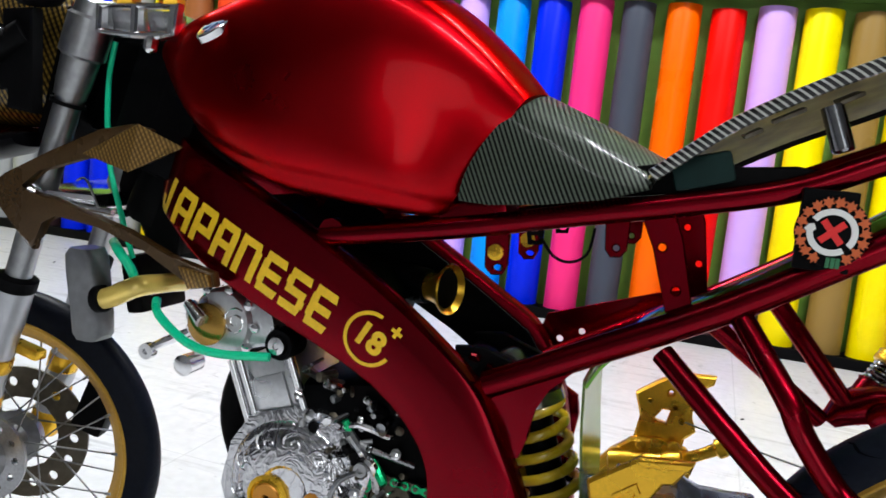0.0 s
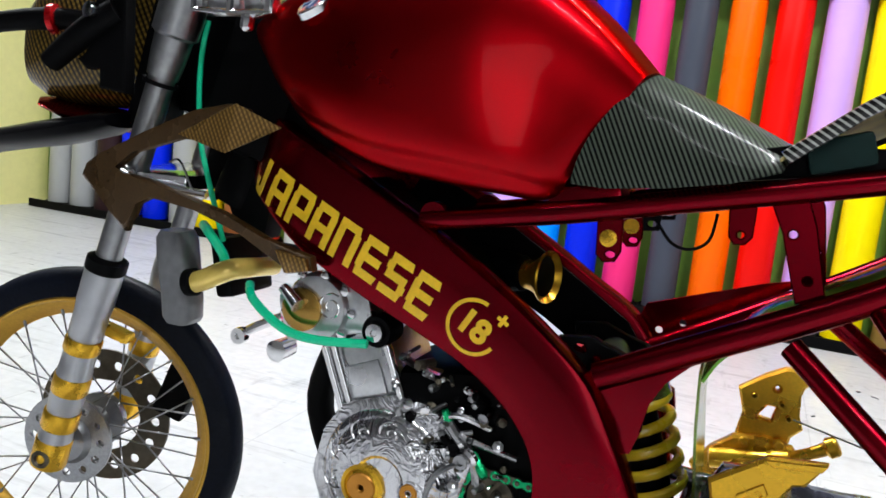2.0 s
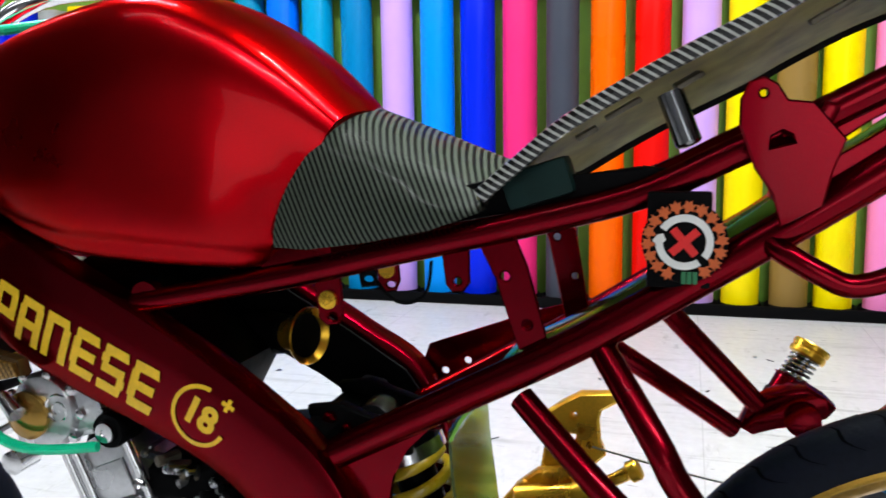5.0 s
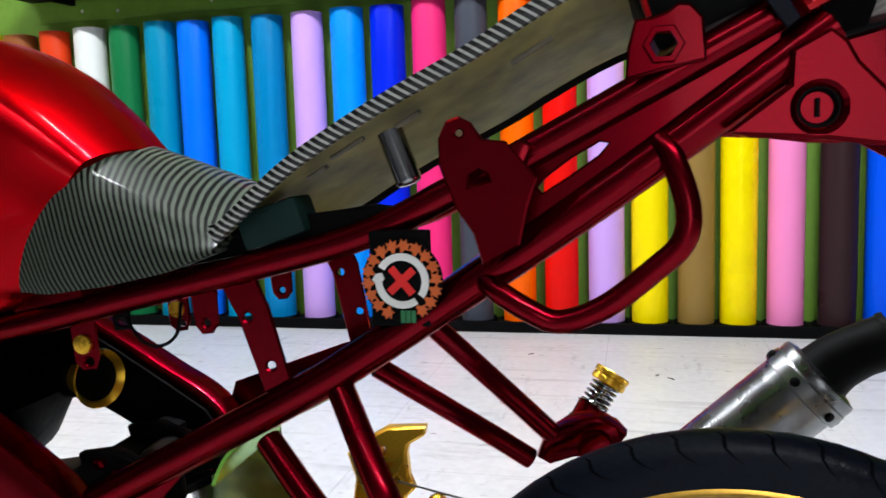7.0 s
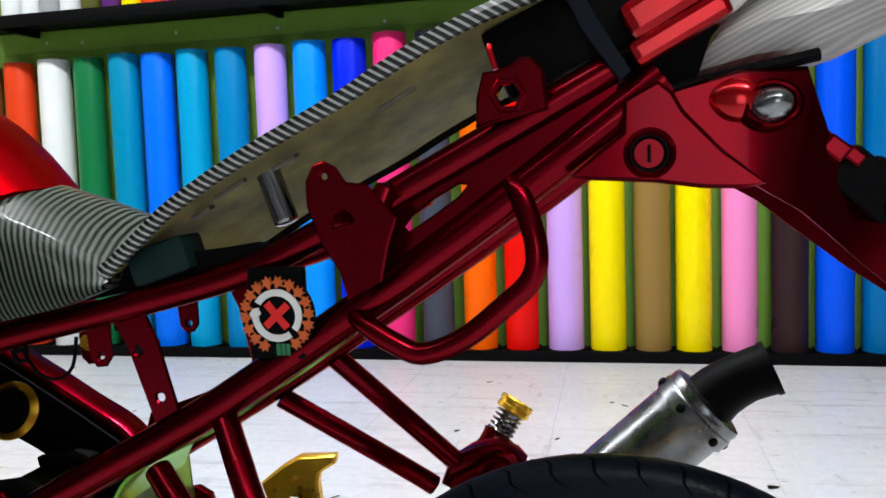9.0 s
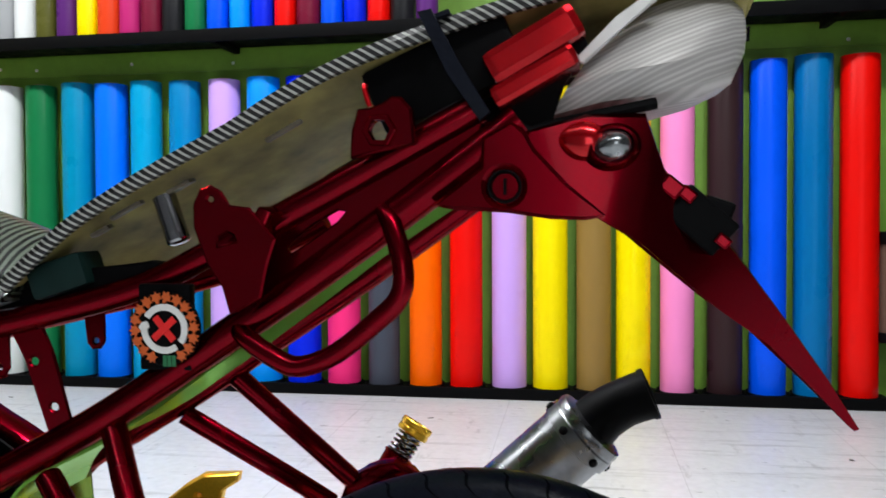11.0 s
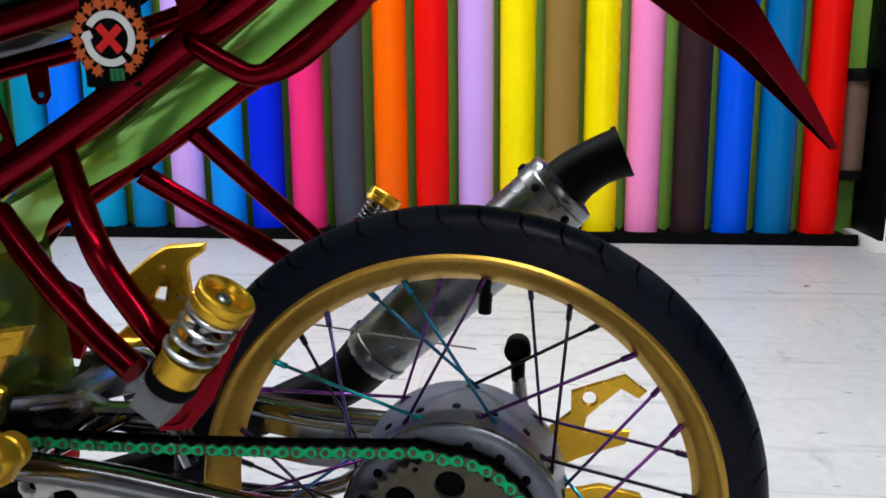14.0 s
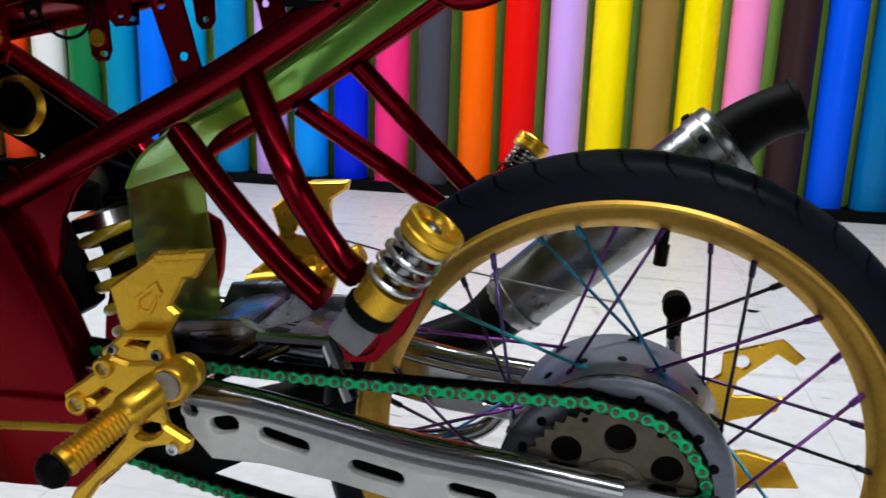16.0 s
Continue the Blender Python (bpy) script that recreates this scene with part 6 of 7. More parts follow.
# raised scrolls on the cover
for k in range(10):
    a = 2 * math.pi * k / 10 + 0.2
    cx, cz = 0.030 + 0.056 * math.cos(a), 0.348 + 0.056 * math.sin(a)
    pts = []
    for j in range(22):
        u = j / 21
        r = 0.0145 * (1 - u) + 0.001
        pts.append((cx + r * math.cos(u * 9 + a), EY - 0.0085, cz + r * math.sin(u * 9 + a)))
    bm = bmesh.new()
    tube(bm, pts, 0.0014, 6, 1)
    part("scroll", bm, CHROME, cover)
# cylinder
axis = Vector((-0.30, 0, 0.954)).normalized()
turn = Matrix.Rotation(radians(-17), 4, "Y")
bm = bmesh.new()
lean = Matrix.Translation((-0.006, near(0.03), 0.445)) @ Matrix.Rotation(radians(-23), 4, "Y")
box(bm, lean, (0.085, 0.100, 0.105), 0.005)
cylinder = part("cylinder_barrel", bm, POLISHED, bike, "plain cast aluminium cylinder barrel")
for dx in (-0.038, -0.026, 0.040):
    bm = bmesh.new()
    tube(bm, [lean @ Vector((dx, -0.054, -0.05)), lean @ Vector((dx, -0.054, 0.055))], 0.005, 12)
    part("stud_tube", bm, CHROME, cylinder)
bm = bmesh.new()
box(bm, lean @ Matrix.Translation((0, -0.0525, 0.007)), (0.046, 0.002, 0.040), 0.001)
part("panel_line", bm, POLISHED, cylinder)
bm = bmesh.new()
box(bm, Matrix.Translation((-0.062, near(0.02), 0.523)) @ turn, (0.120, 0.150, 0.060), 0.010)
head_part = part("cylinder_head", bm, POLISHED, bike, "cast cylinder head with chrome and gold fittings")
bm = bmesh.new()
lathe(bm, (-0.070, near(0.095), 0.528), (0, -1, 0), [(-0.02, 0.040), (0.0, 0.040), (0.006, 0.036), (0.008, 0.02), (0.006, 0.012)], 32)
part("cam_cover", bm, POLISHED, head_part, "engraved satin cam cover")
bm = bmesh.new()
lathe(bm, (-0.086, near(0.103), 0.524), (0, -1, 0), [(-0.004, 0.025), (0.003, 0.025), (0.006, 0.018), (0.008, 0.008), (0.0085, 0.003)], 28)
cap = part("cam_cap", bm, paint("amber_lacquer", (0.42, 0.24, 0.045), 0.22, 0.85, 0.3), head_part, "gold cam cap")
bm = bmesh.new()
tube(bm, [(-0.105, near(0.115), 0.548), (-0.080, near(0.122), 0.532)], [0.006, 0.009], 12)
part("spark_cap", bm, CHROME, head_part)
bm = bmesh.new()
tube(bm, [(-0.050 + (0.017 - 0.0007 * j) * math.cos(0.55 * j + 1.0), near(0.1015), 0.532 + (0.017 - 0.0007 * j) * math.sin(0.55 * j + 1.0)) for j in range(22)], 0.0014, 6, 1)
part("scroll", bm, CHROME, head_part)
for k in range(9):
    a = 2 * math.pi * k / 9
    bm = bmesh.new()
    lathe(bm, (-0.070 + 0.044 * math.cos(a), near(0.094), 0.528 + 0.038 * math.sin(a)), (0, -1, 0), [(0, 0.006), (0.006, 0.0055), (0.007, 0.003)], 6)
    part("head_bolt", bm, CHROME, head_part)
bm = bmesh.new()
lathe(bm, (0.008, near(0.098), 0.515), (0, -1, 0), [(-0.03, 0.018), (0.0, 0.0185), (0.004, 0.017), (0.004, 0.012), (0.007, 0.011), (0.007, 0.004), (0.004, 0.003)], 24)
part("mount_bush", bm, BLACK, head_part, "black rubber engine mount")
bm = bmesh.new()
lathe(bm, (0.008, near(0.1055), 0.515), (0, -1, 0), [(0, 0.0105), (0.002, 0.010), (0.0025, 0.004), (0.001, 0.003)], 20)
part("mount_washer", bm, CHROME, head_part)
bm = bmesh.new()
tube(bm, [(-0.125, near(0.08), 0.503), (-0.155, near(0.09), 0.487), (-0.172, near(0.09), 0.476)], 0.006, 10)
lathe(bm, (-0.173, near(0.096), 0.474), (0, -1, 0), [(-0.006, 0.010), (0.004, 0.010), (0.004, 0.004), (0.001, 0.003)], 16)
lathe(bm, (-0.120, near(0.09), 0.466), (0, -1, 0), [(-0.02, 0.012), (0.008, 0.013), (0.010, 0.006)], 14)
part("engine_stay", bm, CHROME, head_part)
# black boxes stand in for the dark behind the spar; bolts and hoses on them
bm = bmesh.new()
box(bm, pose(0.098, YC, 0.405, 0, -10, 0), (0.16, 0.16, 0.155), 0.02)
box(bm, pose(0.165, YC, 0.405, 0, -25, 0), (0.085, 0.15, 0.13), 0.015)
block = part("engine_block", bm, BLACK, bike, "black boxes standing in for the dark rear half of the engine")
# Another black box, added to darken the space below the tank.
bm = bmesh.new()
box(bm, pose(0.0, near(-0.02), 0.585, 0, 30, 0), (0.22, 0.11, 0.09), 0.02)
part("air_box", bm, BLACK, bike, "black box added to fill the dark space below the tank")
rng = random.Random(4)
for k in range(80):
    x = rng.uniform(0.030, 0.175)
    z = rng.uniform(0.37, 0.50) - (x - 0.04) * 0.35
    bm = bmesh.new()
    d = Vector((rng.uniform(-0.6, 0.6), -1, rng.uniform(-0.3, 0.7)))
    r = rng.uniform(0.002, 0.0065)
    lathe(bm, (x, near(0.083 + rng.uniform(0, 0.016)), z), d, [(-0.02, r), (0.003, r), (0.004, r * 0.5)], 7)
    part("engine_bolt", bm, rng.choice((CHROME, STEEL, SMOKED, BLACK, DARK_STEEL)), block)
for k in range(7):
    x, z = rng.uniform(0.085, 0.13), rng.uniform(0.39, 0.46)
    bm = bmesh.new()
    tube(bm, [(x, near(0.09), z), (x + rng.uniform(-0.01, 0.04), near(0.097), z + rng.uniform(-0.02, 0.03)), (x + rng.uniform(0.0, 0.07), near(0.085), z - rng.uniform(0.0, 0.05))], rng.uniform(0.003, 0.006), 8)
    part("hose", bm, rng.choice((BLACK, CHROME, GREEN_LINK, STEEL)), block)
bm = bmesh.new()
tube(bm, [(0.118, near(0.104), 0.392), (0.095, near(0.104), 0.372), (0.085, near(0.104), 0.335), (0.09, near(0.104), 0.29)], 0.003, 8)
lathe(bm, (0.122, near(0.104), 0.395), (0, -1, 0), [(-0.003, 0.008), (0.002, 0.008), (0.002, 0.004), (-0.001, 0.004)], 14)
part("clutch_bracket", bm, STEEL, block)
# brass inlet trumpet
bm = bmesh.new()
ax = Vector((0.965, -0.25, 0.06)).normalized()
c = Vector((0.152, 1.27, 0.580))
lathe(bm, c, ax, [(-0.075, 0.017), (-0.045, 0.017), (-0.022, 0.0175), (-0.008, 0.0225), (0.0, 0.0305), (0.003, 0.0320), (0.005, 0.0310), (-0.003, 0.0245), (-0.02, 0.0155), (-0.06, 0.0145)], 32)
trumpet = part("inlet_trumpet", bm, GOLD, bike, "polished brass inlet trumpet")
# A black cone puts the dark of the trumpet's hollow into colour.
bm = bmesh.new()
lathe(bm, c, ax, [(-0.0012, 0.0242), (-0.010, 0.0200), (-0.020, 0.0150), (-0.024, 0.001)], 28)
part("throat", bm, BLACK, trumpet, "black cone standing in for the shade inside the trumpet")
bm = bmesh.new()
lathe(bm, c - ax * 0.03, ax, [(-0.09, 0.022), (-0.03, 0.025), (0.0, 0.022), (0.004, 0.0145), (0.012, 0.001)], 20)
part("throttle_body", bm, BLACK, bike, "black throttle body")

# ---- tabs and cable below the seat rail ----
for sign, side in SIDES:
    y = YC + sign * 0.074
    bm = bmesh.new()
    cut_plate(bm, [(0.226, 0.676), (0.252, 0.680), (0.254, 0.640), (0.249, 0.629), (0.237, 0.627), (0.229, 0.634)], [[(0.2435 + x * 1.4, 0.636 + z) for x, z in circle(0.0035, 10)]], y - 0.002, y + 0.002)
    tab = part("rail_tab", bm, FRAME_RED, bike, "red tab below the seat rail", False)
    bm = bmesh.new()
    lathe(bm, (0.240, y + sign * 0.001, 0.652), (0, sign, 0), [(-0.006, 0.009), (0.004, 0.0085), (0.005, 0.004)], 18)
    part("brass_bolt", bm, GOLD, tab)
    bm = bmesh.new()
    cut_plate(bm, [(0.347, 0.700), (0.372, 0.706), (0.372, 0.672), (0.366, 0.664), (0.356, 0.663), (0.350, 0.670)], [[(0.361 + x, 0.673 + z) for x, z in circle(0.0032, 10)]], y - 0.002, y + 0.002)
    part("rail_tab", bm, FRAME_RED, bike, "", False)
    bm = bmesh.new()
    cut_plate(bm, [(0.268, 0.684), (0.288, 0.689), (0.287, 0.666), (0.272, 0.664)], [[(0.2795 + x * 1.5, 0.672 + z) for x, z in circle(0.003, 10)]], y - 0.002, y + 0.002)
    part("rail_tab", bm, BLACK, bike, "", False)
    bm = bmesh.new()
    lathe(bm, (0.058, YC + sign * 0.088, 0.650), (0, sign, 0), [(-0.006, 0.006), (-0.006, 0.015), (0.006, 0.015), (0.006, 0.006)], 20, True)
    part("rail_eye", bm, FRAME_RED, bike, "red eye at the end of the seat rail")
bm = bmesh.new()
tube(bm, [(0.284, near(0.075), 0.675), (0.300, near(0.078), 0.657), (0.318, near(0.078), 0.653), (0.334, near(0.078), 0.664), (0.338, near(0.075), 0.690)], 0.0016, 6)
part("cable", bm, BLACK, bike, "thin black cable loop")
bm = bmesh.new()
cut_plate(bm, [(0.240, 0.490), (0.262, 0.552), (0.395, 0.600), (0.440, 0.612), (0.400, 0.578), (0.330, 0.528), (0.300, 0.495)], [[(0.281 + x, 0.521 + z) for x, z in circle(0.0046, 12)], [(0.3085 + x, 0.535 + z) for x, z in circle(0.0046, 12)]], 1.362, 1.366, 0.0006)
part("far_gusset", bm, FRAME_RED, bike, "drilled dark red gusset", False)

# ---- fork and front end ----
FORK_SILVER = paint("silver_fork_paint", (0.46, 0.47, 0.50), 0.34, 0.65, 0.15, 0.08, 60, 0, 14, 0.06)
AXLE = Vector((math.sin(radians(15)), -math.cos(radians(15)), 0))     # towards the near side along the wheel's axle
F0, F1 = Vector((-0.463, 1.121, 0.252)), Vector((-0.290, 1.142, 0.868))
fd = (F1 - F0).normalized()
for far in (0, 1):
    shift = -AXLE * (0.20 * far)
    a, b = F0 + shift, F1 + shift
    L = (b - a).length
    bm = bmesh.new()
    lathe(bm, a - fd * 0.02, fd, [(0, 0.014), (0.006, 0.021), (0.05, 0.0225), (0.052, 0.0215), (0.10, 0.0215), (0.102, 0.0225), (0.15, 0.0225), (0.152, 0.0215), (0.20, 0.0215), (0.202, 0.0225), (0.235, 0.0225), (0.25, 0.024), (0.30, 0.0245)], 28)
    fork = part("fork_slider", bm, FORK_SILVER, bike, "silver fork slider with gold bands")
    for s0, s1 in ((0.004, 0.045), (0.062, 0.088), (0.116, 0.142), (0.178, 0.198)):
        bm = bmesh.new()
        lathe(bm, a - fd * 0.02, fd, [(s0, 0.0225), (s0 + 0.002, 0.0238), (s1 - 0.002, 0.0238), (s1, 0.0225)], 28)
        part("gold_band", bm, GOLD, fork)
    bm = bmesh.new()
    lathe(bm, a + fd * 0.275, fd, [(0, 0.0245), (0.002, 0.026), (0.016, 0.026), (0.02, 0.019)], 28)
    part("dust_seal", bm, BLACK, fork, "black dust seal")
    bm = bmesh.new()
    tube(bm, [a + fd * 0.28, b], 0.0165, 24, 1)
    part("fork_tube", bm, STEEL, fork, "chrome fork tube")
    bm = bmesh.new()
    lathe(bm, b - fd * 0.055, fd, [(-0.05, 0.019), (-0.03, 0.0215), (0, 0.023), (0.004, 0.028), (0.05, 0.028), (0.054, 0.024), (0.07, 0.022), (0.074, 0.014)], 28)
    part("clamp_cup", bm, STEEL, fork, "machined chrome clamp cup")
    bm = bmesh.new()
    lathe(bm, b - fd * 0.115, fd, [(0, 0.0195), (0, 0.0215), (0.005, 0.0215), (0.005, 0.0195)], 24, True)
    part("rubber_ring", bm, BLACK, fork)
    if not far:
        bm = bmesh.new()
        lathe(bm, a, AXLE, [(-0.03, 0.010), (0.018, 0.012), (0.024, 0.0125), (0.026, 0.008), (0.022, 0.005)], 18)
        part("axle_end", bm, DARK_STEEL, fork)
        bm = bmesh.new()
        box(bm, Matrix.Translation(a + fd * 0.185 + Vector((0.03, 0.02, 0.002))) @ Matrix.Rotation(radians(10), 4, "Y"), (0.05, 0.02, 0.014), 0.004)
        part("hose_clip", bm, GOLD, fork)
mid = (F1 + F1 - AXLE * 0.20) / 2
rot = Matrix.Rotation(radians(15), 4, "Z")
bm = bmesh.new()
box(bm, Matrix.Translation(mid + Vector((0.055, 0.02, -0.006))) @ rot @ Matrix.Rotation(radians(-4), 4, "Y"), (0.10, 0.17, 0.030), 0.006)
clamp = part("top_clamp", bm, CHROME, bike, "machined chrome top fork clamp")
bm = bmesh.new()
cut_plate(bm, [(-0.272, 0.846), (-0.272, 0.881), (-0.156, 0.884), (-0.160, 0.848), (-0.184, 0.842), (-0.220, 0.842)],
          [[(-0.264, 0.851), (-0.264, 0.875), (-0.222, 0.876), (-0.222, 0.850)], [(-0.212, 0.850), (-0.212, 0.876), (-0.168, 0.878), (-0.171, 0.852)]], 1.124, 1.140, 0.003)
part("clamp_front", bm, CHROME, clamp, "machined chrome face with two square pockets", False)
for cx in (-0.243, -0.191):
    bm = bmesh.new()
    box(bm, pose(cx, 1.152, 0.863, 14, 0, 0), (0.046, 0.010, 0.030), 0.002)
    part("pocket", bm, POLISHED, clamp)
bm = bmesh.new()
lathe(bm, (-0.192, 1.128, 0.840), (0.1, -0.3, -1), [(-0.004, 0.008), (0.010, 0.008), (0.014, 0.005), (0.016, 0.002)], 8)
part("clamp_bolt", bm, CHROME, clamp)
for cx, s in ((-0.240, 0.026), (-0.176, 0.024)):
    bm = bmesh.new()
    lathe(bm, (cx, 1.140, 0.884), (0, 0, 1), [(-0.004, s * 0.62), (0.010, s * 0.62), (0.012, s * 0.5), (0.020, s * 0.5), (0.022, s * 0.3)], 6)
    part("clamp_nut", bm, GOLD, clamp, "gold hexagonal clamp nut", False)
bm = bmesh.new()
box(bm, pose(-0.208, 1.150, 0.902, 0, -4, 0), (0.060, 0.040, 0.018), 0.006)
part("clamp_cover", bm, STEEL, clamp, "bare steel handlebar cap")
bm = bmesh.new()
tube(bm, [(-0.180, 1.155, 0.895), (-0.155, 1.165, 0.915), (-0.13, 1.18, 0.945)], 0.008, 14)
part("bar_tube", bm, CHROME, clamp, "chrome handlebar tube")
low = F0 + fd * ((0.640 - F0.z) / fd.z) - AXLE * 0.10
bm = bmesh.new()
box(bm, Matrix.Translation(low + Vector((0.03, 0, 0.0))) @ rot, (0.10, 0.22, 0.022), 0.005)
box(bm, Matrix.Translation(low + Vector((0.075, -0.075, -0.012))) @ rot, (0.11, 0.016, 0.010), 0.003)
part("lower_clamp", bm, CHROME, bike, "chrome lower fork clamp")
bm = bmesh.new()
tube(bm, [(-0.255, YC, 0.62), (-0.215, YC, 0.73), (-0.175, YC, 0.86)], 0.034, 18)
box(bm, pose(-0.22, near(-0.01), 0.77, 0, 18, 0), (0.085, 0.13, 0.17), 0.012)
box(bm, pose(-0.175, near(0.0), 0.74, 0, 18, 0), (0.06, 0.15, 0.12), 0.012)
part("steering_head", bm, BLACK, bike, "black steering head")
# Two black boxes added to fill the dark area behind the fork.
bm = bmesh.new()
box(bm, pose(-0.255, near(-0.075), 0.735, 0, 14, 0), (0.16, 0.05, 0.26), 0.015)
box(bm, pose(-0.300, near(-0.055), 0.792, 0, 4, 0), (0.20, 0.05, 0.150), 0.02)
part("wiring_cover", bm, BLACK, bike, "black mass added to fill the dark area behind the fork")
# Black mass added to fill the dark area under the steering head.
bm = bmesh.new()
plate(bm, [(-0.278, 0.690), (-0.205, 0.690), (-0.186, 0.634), (-0.196, 0.580), (-0.240, 0.586), (-0.262, 0.630)], 1.195, 1.235, 0.008)
part("horn_box", bm, BLACK, bike, "black box added to fill the dark gap below the steering head")
bm = bmesh.new()
tube(bm, [(-0.342, near(0.112), 0.646), (-0.290, near(0.112), 0.640), (-0.225, near(0.105), 0.636)], 0.0048, 12)
lathe(bm, (-0.346, near(0.112), 0.647), (-1, -0.2, 0.1), [(-0.012, 0.008), (-0.004, 0.013), (0.008, 0.012), (0.012, 0.005)], 16)
part("link_arm", bm, CHROME, bike, "chrome link arm with a rounded end")
# handlebar and lever
bm = bmesh.new()
tube(bm, [mid + Vector((0.08, 0.03, 0.06)), mid + Vector((0.13, 0.08, 0.10)), mid + Vector((0.16, 0.25, 0.13))], 0.011, 14)
part("handlebar", bm, CHROME, bike, "chrome handlebar")
bm = bmesh.new()
tube(bm, [(-0.470, 1.165, 0.830), (-0.52, 1.15, 0.828), (-0.58, 1.13, 0.818), (-0.66, 1.105, 0.795)], [0.013, 0.015, 0.013, 0.014], 14)
grip = part("control_lever", bm, BLACK, bike, "black clip-on control lever")
bm = bmesh.new()
lathe(bm, (-0.510, 1.153, 0.828), (-0.9, -0.25, -0.1), [(-0.006, 0.016), (-0.004, 0.020), (0.004, 0.020), (0.006, 0.016)], 20)
part("grip_ring", bm, RED_PAINT, grip, "red ring")
bm = bmesh.new()
tube(bm, [(-0.385, 1.135, 0.842), (-0.43, 1.125, 0.812), (-0.480, 1.120, 0.772)], [0.018, 0.017, 0.014], 14)
part("lever_perch", bm, BLACK, bike, "black lever perch beside the fork")
bm = bmesh.new()
lathe(bm, (-0.385, 1.150, 0.900), (0.2, -0.3, 1), [(-0.02, 0.026), (-0.01, 0.034), (0.024, 0.036), (0.028, 0.032), (0.026, 0.026), (0.022, 0.005)], 28)
part("dial_housing", bm, BLACK, bike, "round black dial housing")
bm = bmesh.new()
lathe(bm, (-0.410, 1.112, 0.838), (-0.2, -1, 0.1), [(-0.012, 0.008), (-0.004, 0.011), (0.004, 0.010), (0.006, 0.004)], 14)
part("perch_bolt", bm, SMOKED, bike, "smoked chrome perch bolt")
# headlight cowl
bm = bmesh.new()
loops = []
for x, z, h, w in ((-0.396, 0.80, 0.118, 0.044), (-0.43, 0.80, 0.124, 0.052), (-0.47, 0.80, 0.128, 0.058), (-0.52, 0.797, 0.125, 0.058), (-0.558, 0.793, 0.105, 0.050), (-0.582, 0.787, 0.075, 0.036), (-0.590, 0.784, 0.03, 0.014)):
    loops.append([rot @ Vector((x + 0.47, w * math.copysign(abs(math.cos(2 * math.pi * k / 24)) ** 0.7, math.cos(2 * math.pi * k / 24)), z + h * math.sin(2 * math.pi * k / 24) * (0.62 if math.sin(2 * math.pi * k / 24) < 0 else 0.9))) + Vector((-0.47, YC, 0)) for k in range(24)])
rings(bm, loops)
cowl = part("headlight_cowl", bm, GOLD_CARBON, bike, "gold-weave headlight cowl")
bm = bmesh.new()
lathe(bm, (-0.500, near(0.052), 0.750), (0.15, -1, -0.1), [(-0.004, 0.009), (0.002, 0.0085), (0.003, 0.004)], 16)
part("cowl_bolt", bm, BLACK, cowl)
bm = bmesh.new()
box(bm, pose(-0.388, near(-0.01), 0.79, 0, 12, 15), (0.035, 0.10, 0.19), 0.010)
part("headlight_bracket", bm, BLACK, cowl, "black headlight bracket")
# Irregular black plate added to darken the cowl's right part.
bm = bmesh.new()
plate(bm, [(-0.420, 0.868), (-0.370, 0.872), (-0.366, 0.742), (-0.410, 0.746), (-0.402, 0.776), (-0.430, 0.768), (-0.446, 0.780), (-0.420, 0.792), (-0.440, 0.812), (-0.412, 0.829)], 1.128, 1.146, 0.004)
part("mount_arm", bm, BLACK, cowl, "black plate added over the dark right part of the cowl", False)
bm = bmesh.new()
loops = []
for x, zt, zb, w in ((-0.395, 0.712, 0.700, 0.04), (-0.43, 0.718, 0.690, 0.075), (-0.48, 0.722, 0.694, 0.085), (-0.53, 0.726, 0.708, 0.075), (-0.56, 0.728, 0.722, 0.045)):
    loops.append([Vector((x, YC + w * math.cos(2 * math.pi * k / 16), (zt + zb) / 2 + (zt - zb) / 2 * math.sin(2 * math.pi * k / 16))) for k in range(16)])
rings(bm, loops)
part("chin_piece", bm, FRAME_RED, cowl, "dark red chin below the cowl")
# front mudguard beak
bm = bmesh.new()
loops = []
for x, z, w, t in ((-0.660, 0.640, 0.030, 0.006), (-0.640, 0.652, 0.045, 0.012), (-0.58, 0.668, 0.055, 0.016), (-0.50, 0.684, 0.055, 0.018), (-0.43, 0.700, 0.045, 0.016), (-0.40, 0.708, 0.035, 0.010)):
    loops.append([Vector((x, near(0.055) + w * math.cos(2 * math.pi * k / 14), z + t * math.sin(2 * math.pi * k / 14))) for k in range(14)])
rings(bm, loops)
part("front_beak", bm, paint("gloss_black", (0.003, 0.003, 0.004), 0.34, 0, 0.0, 0.2, 60, 0, 10, 0.06, 0.03), bike, "glossy black front mudguard beak")
# side shroud with two arms
bm = bmesh.new()
plate(bm, [(-0.395, 0.640), (-0.388, 0.656), (-0.369, 0.668), (-0.300, 0.702), (-0.230, 0.734), (-0.185, 0.744), (-0.160, 0.740), (-0.175, 0.700), (-0.252, 0.702), (-0.318, 0.680), (-0.350, 0.655), (-0.330, 0.646), (-0.299, 0.648), (-0.252, 0.636), (-0.186, 0.622), (-0.123, 0.600), (-0.066, 0.590), (-0.062, 0.574), (-0.096, 0.566), (-0.104, 0.580), (-0.160, 0.602), (-0.225, 0.620), (-0.290, 0.630), (-0.312, 0.618), (-0.320, 0.600), (-0.324, 0.580), (-0.350, 0.603)], 1.092, 1.106, 0.004)
BROWN_SHELL = paint("bronze_carbon", (0.075, 0.040, 0.013), 0.28, 0.35, 0.4, 0.25, 300, 0, 12)
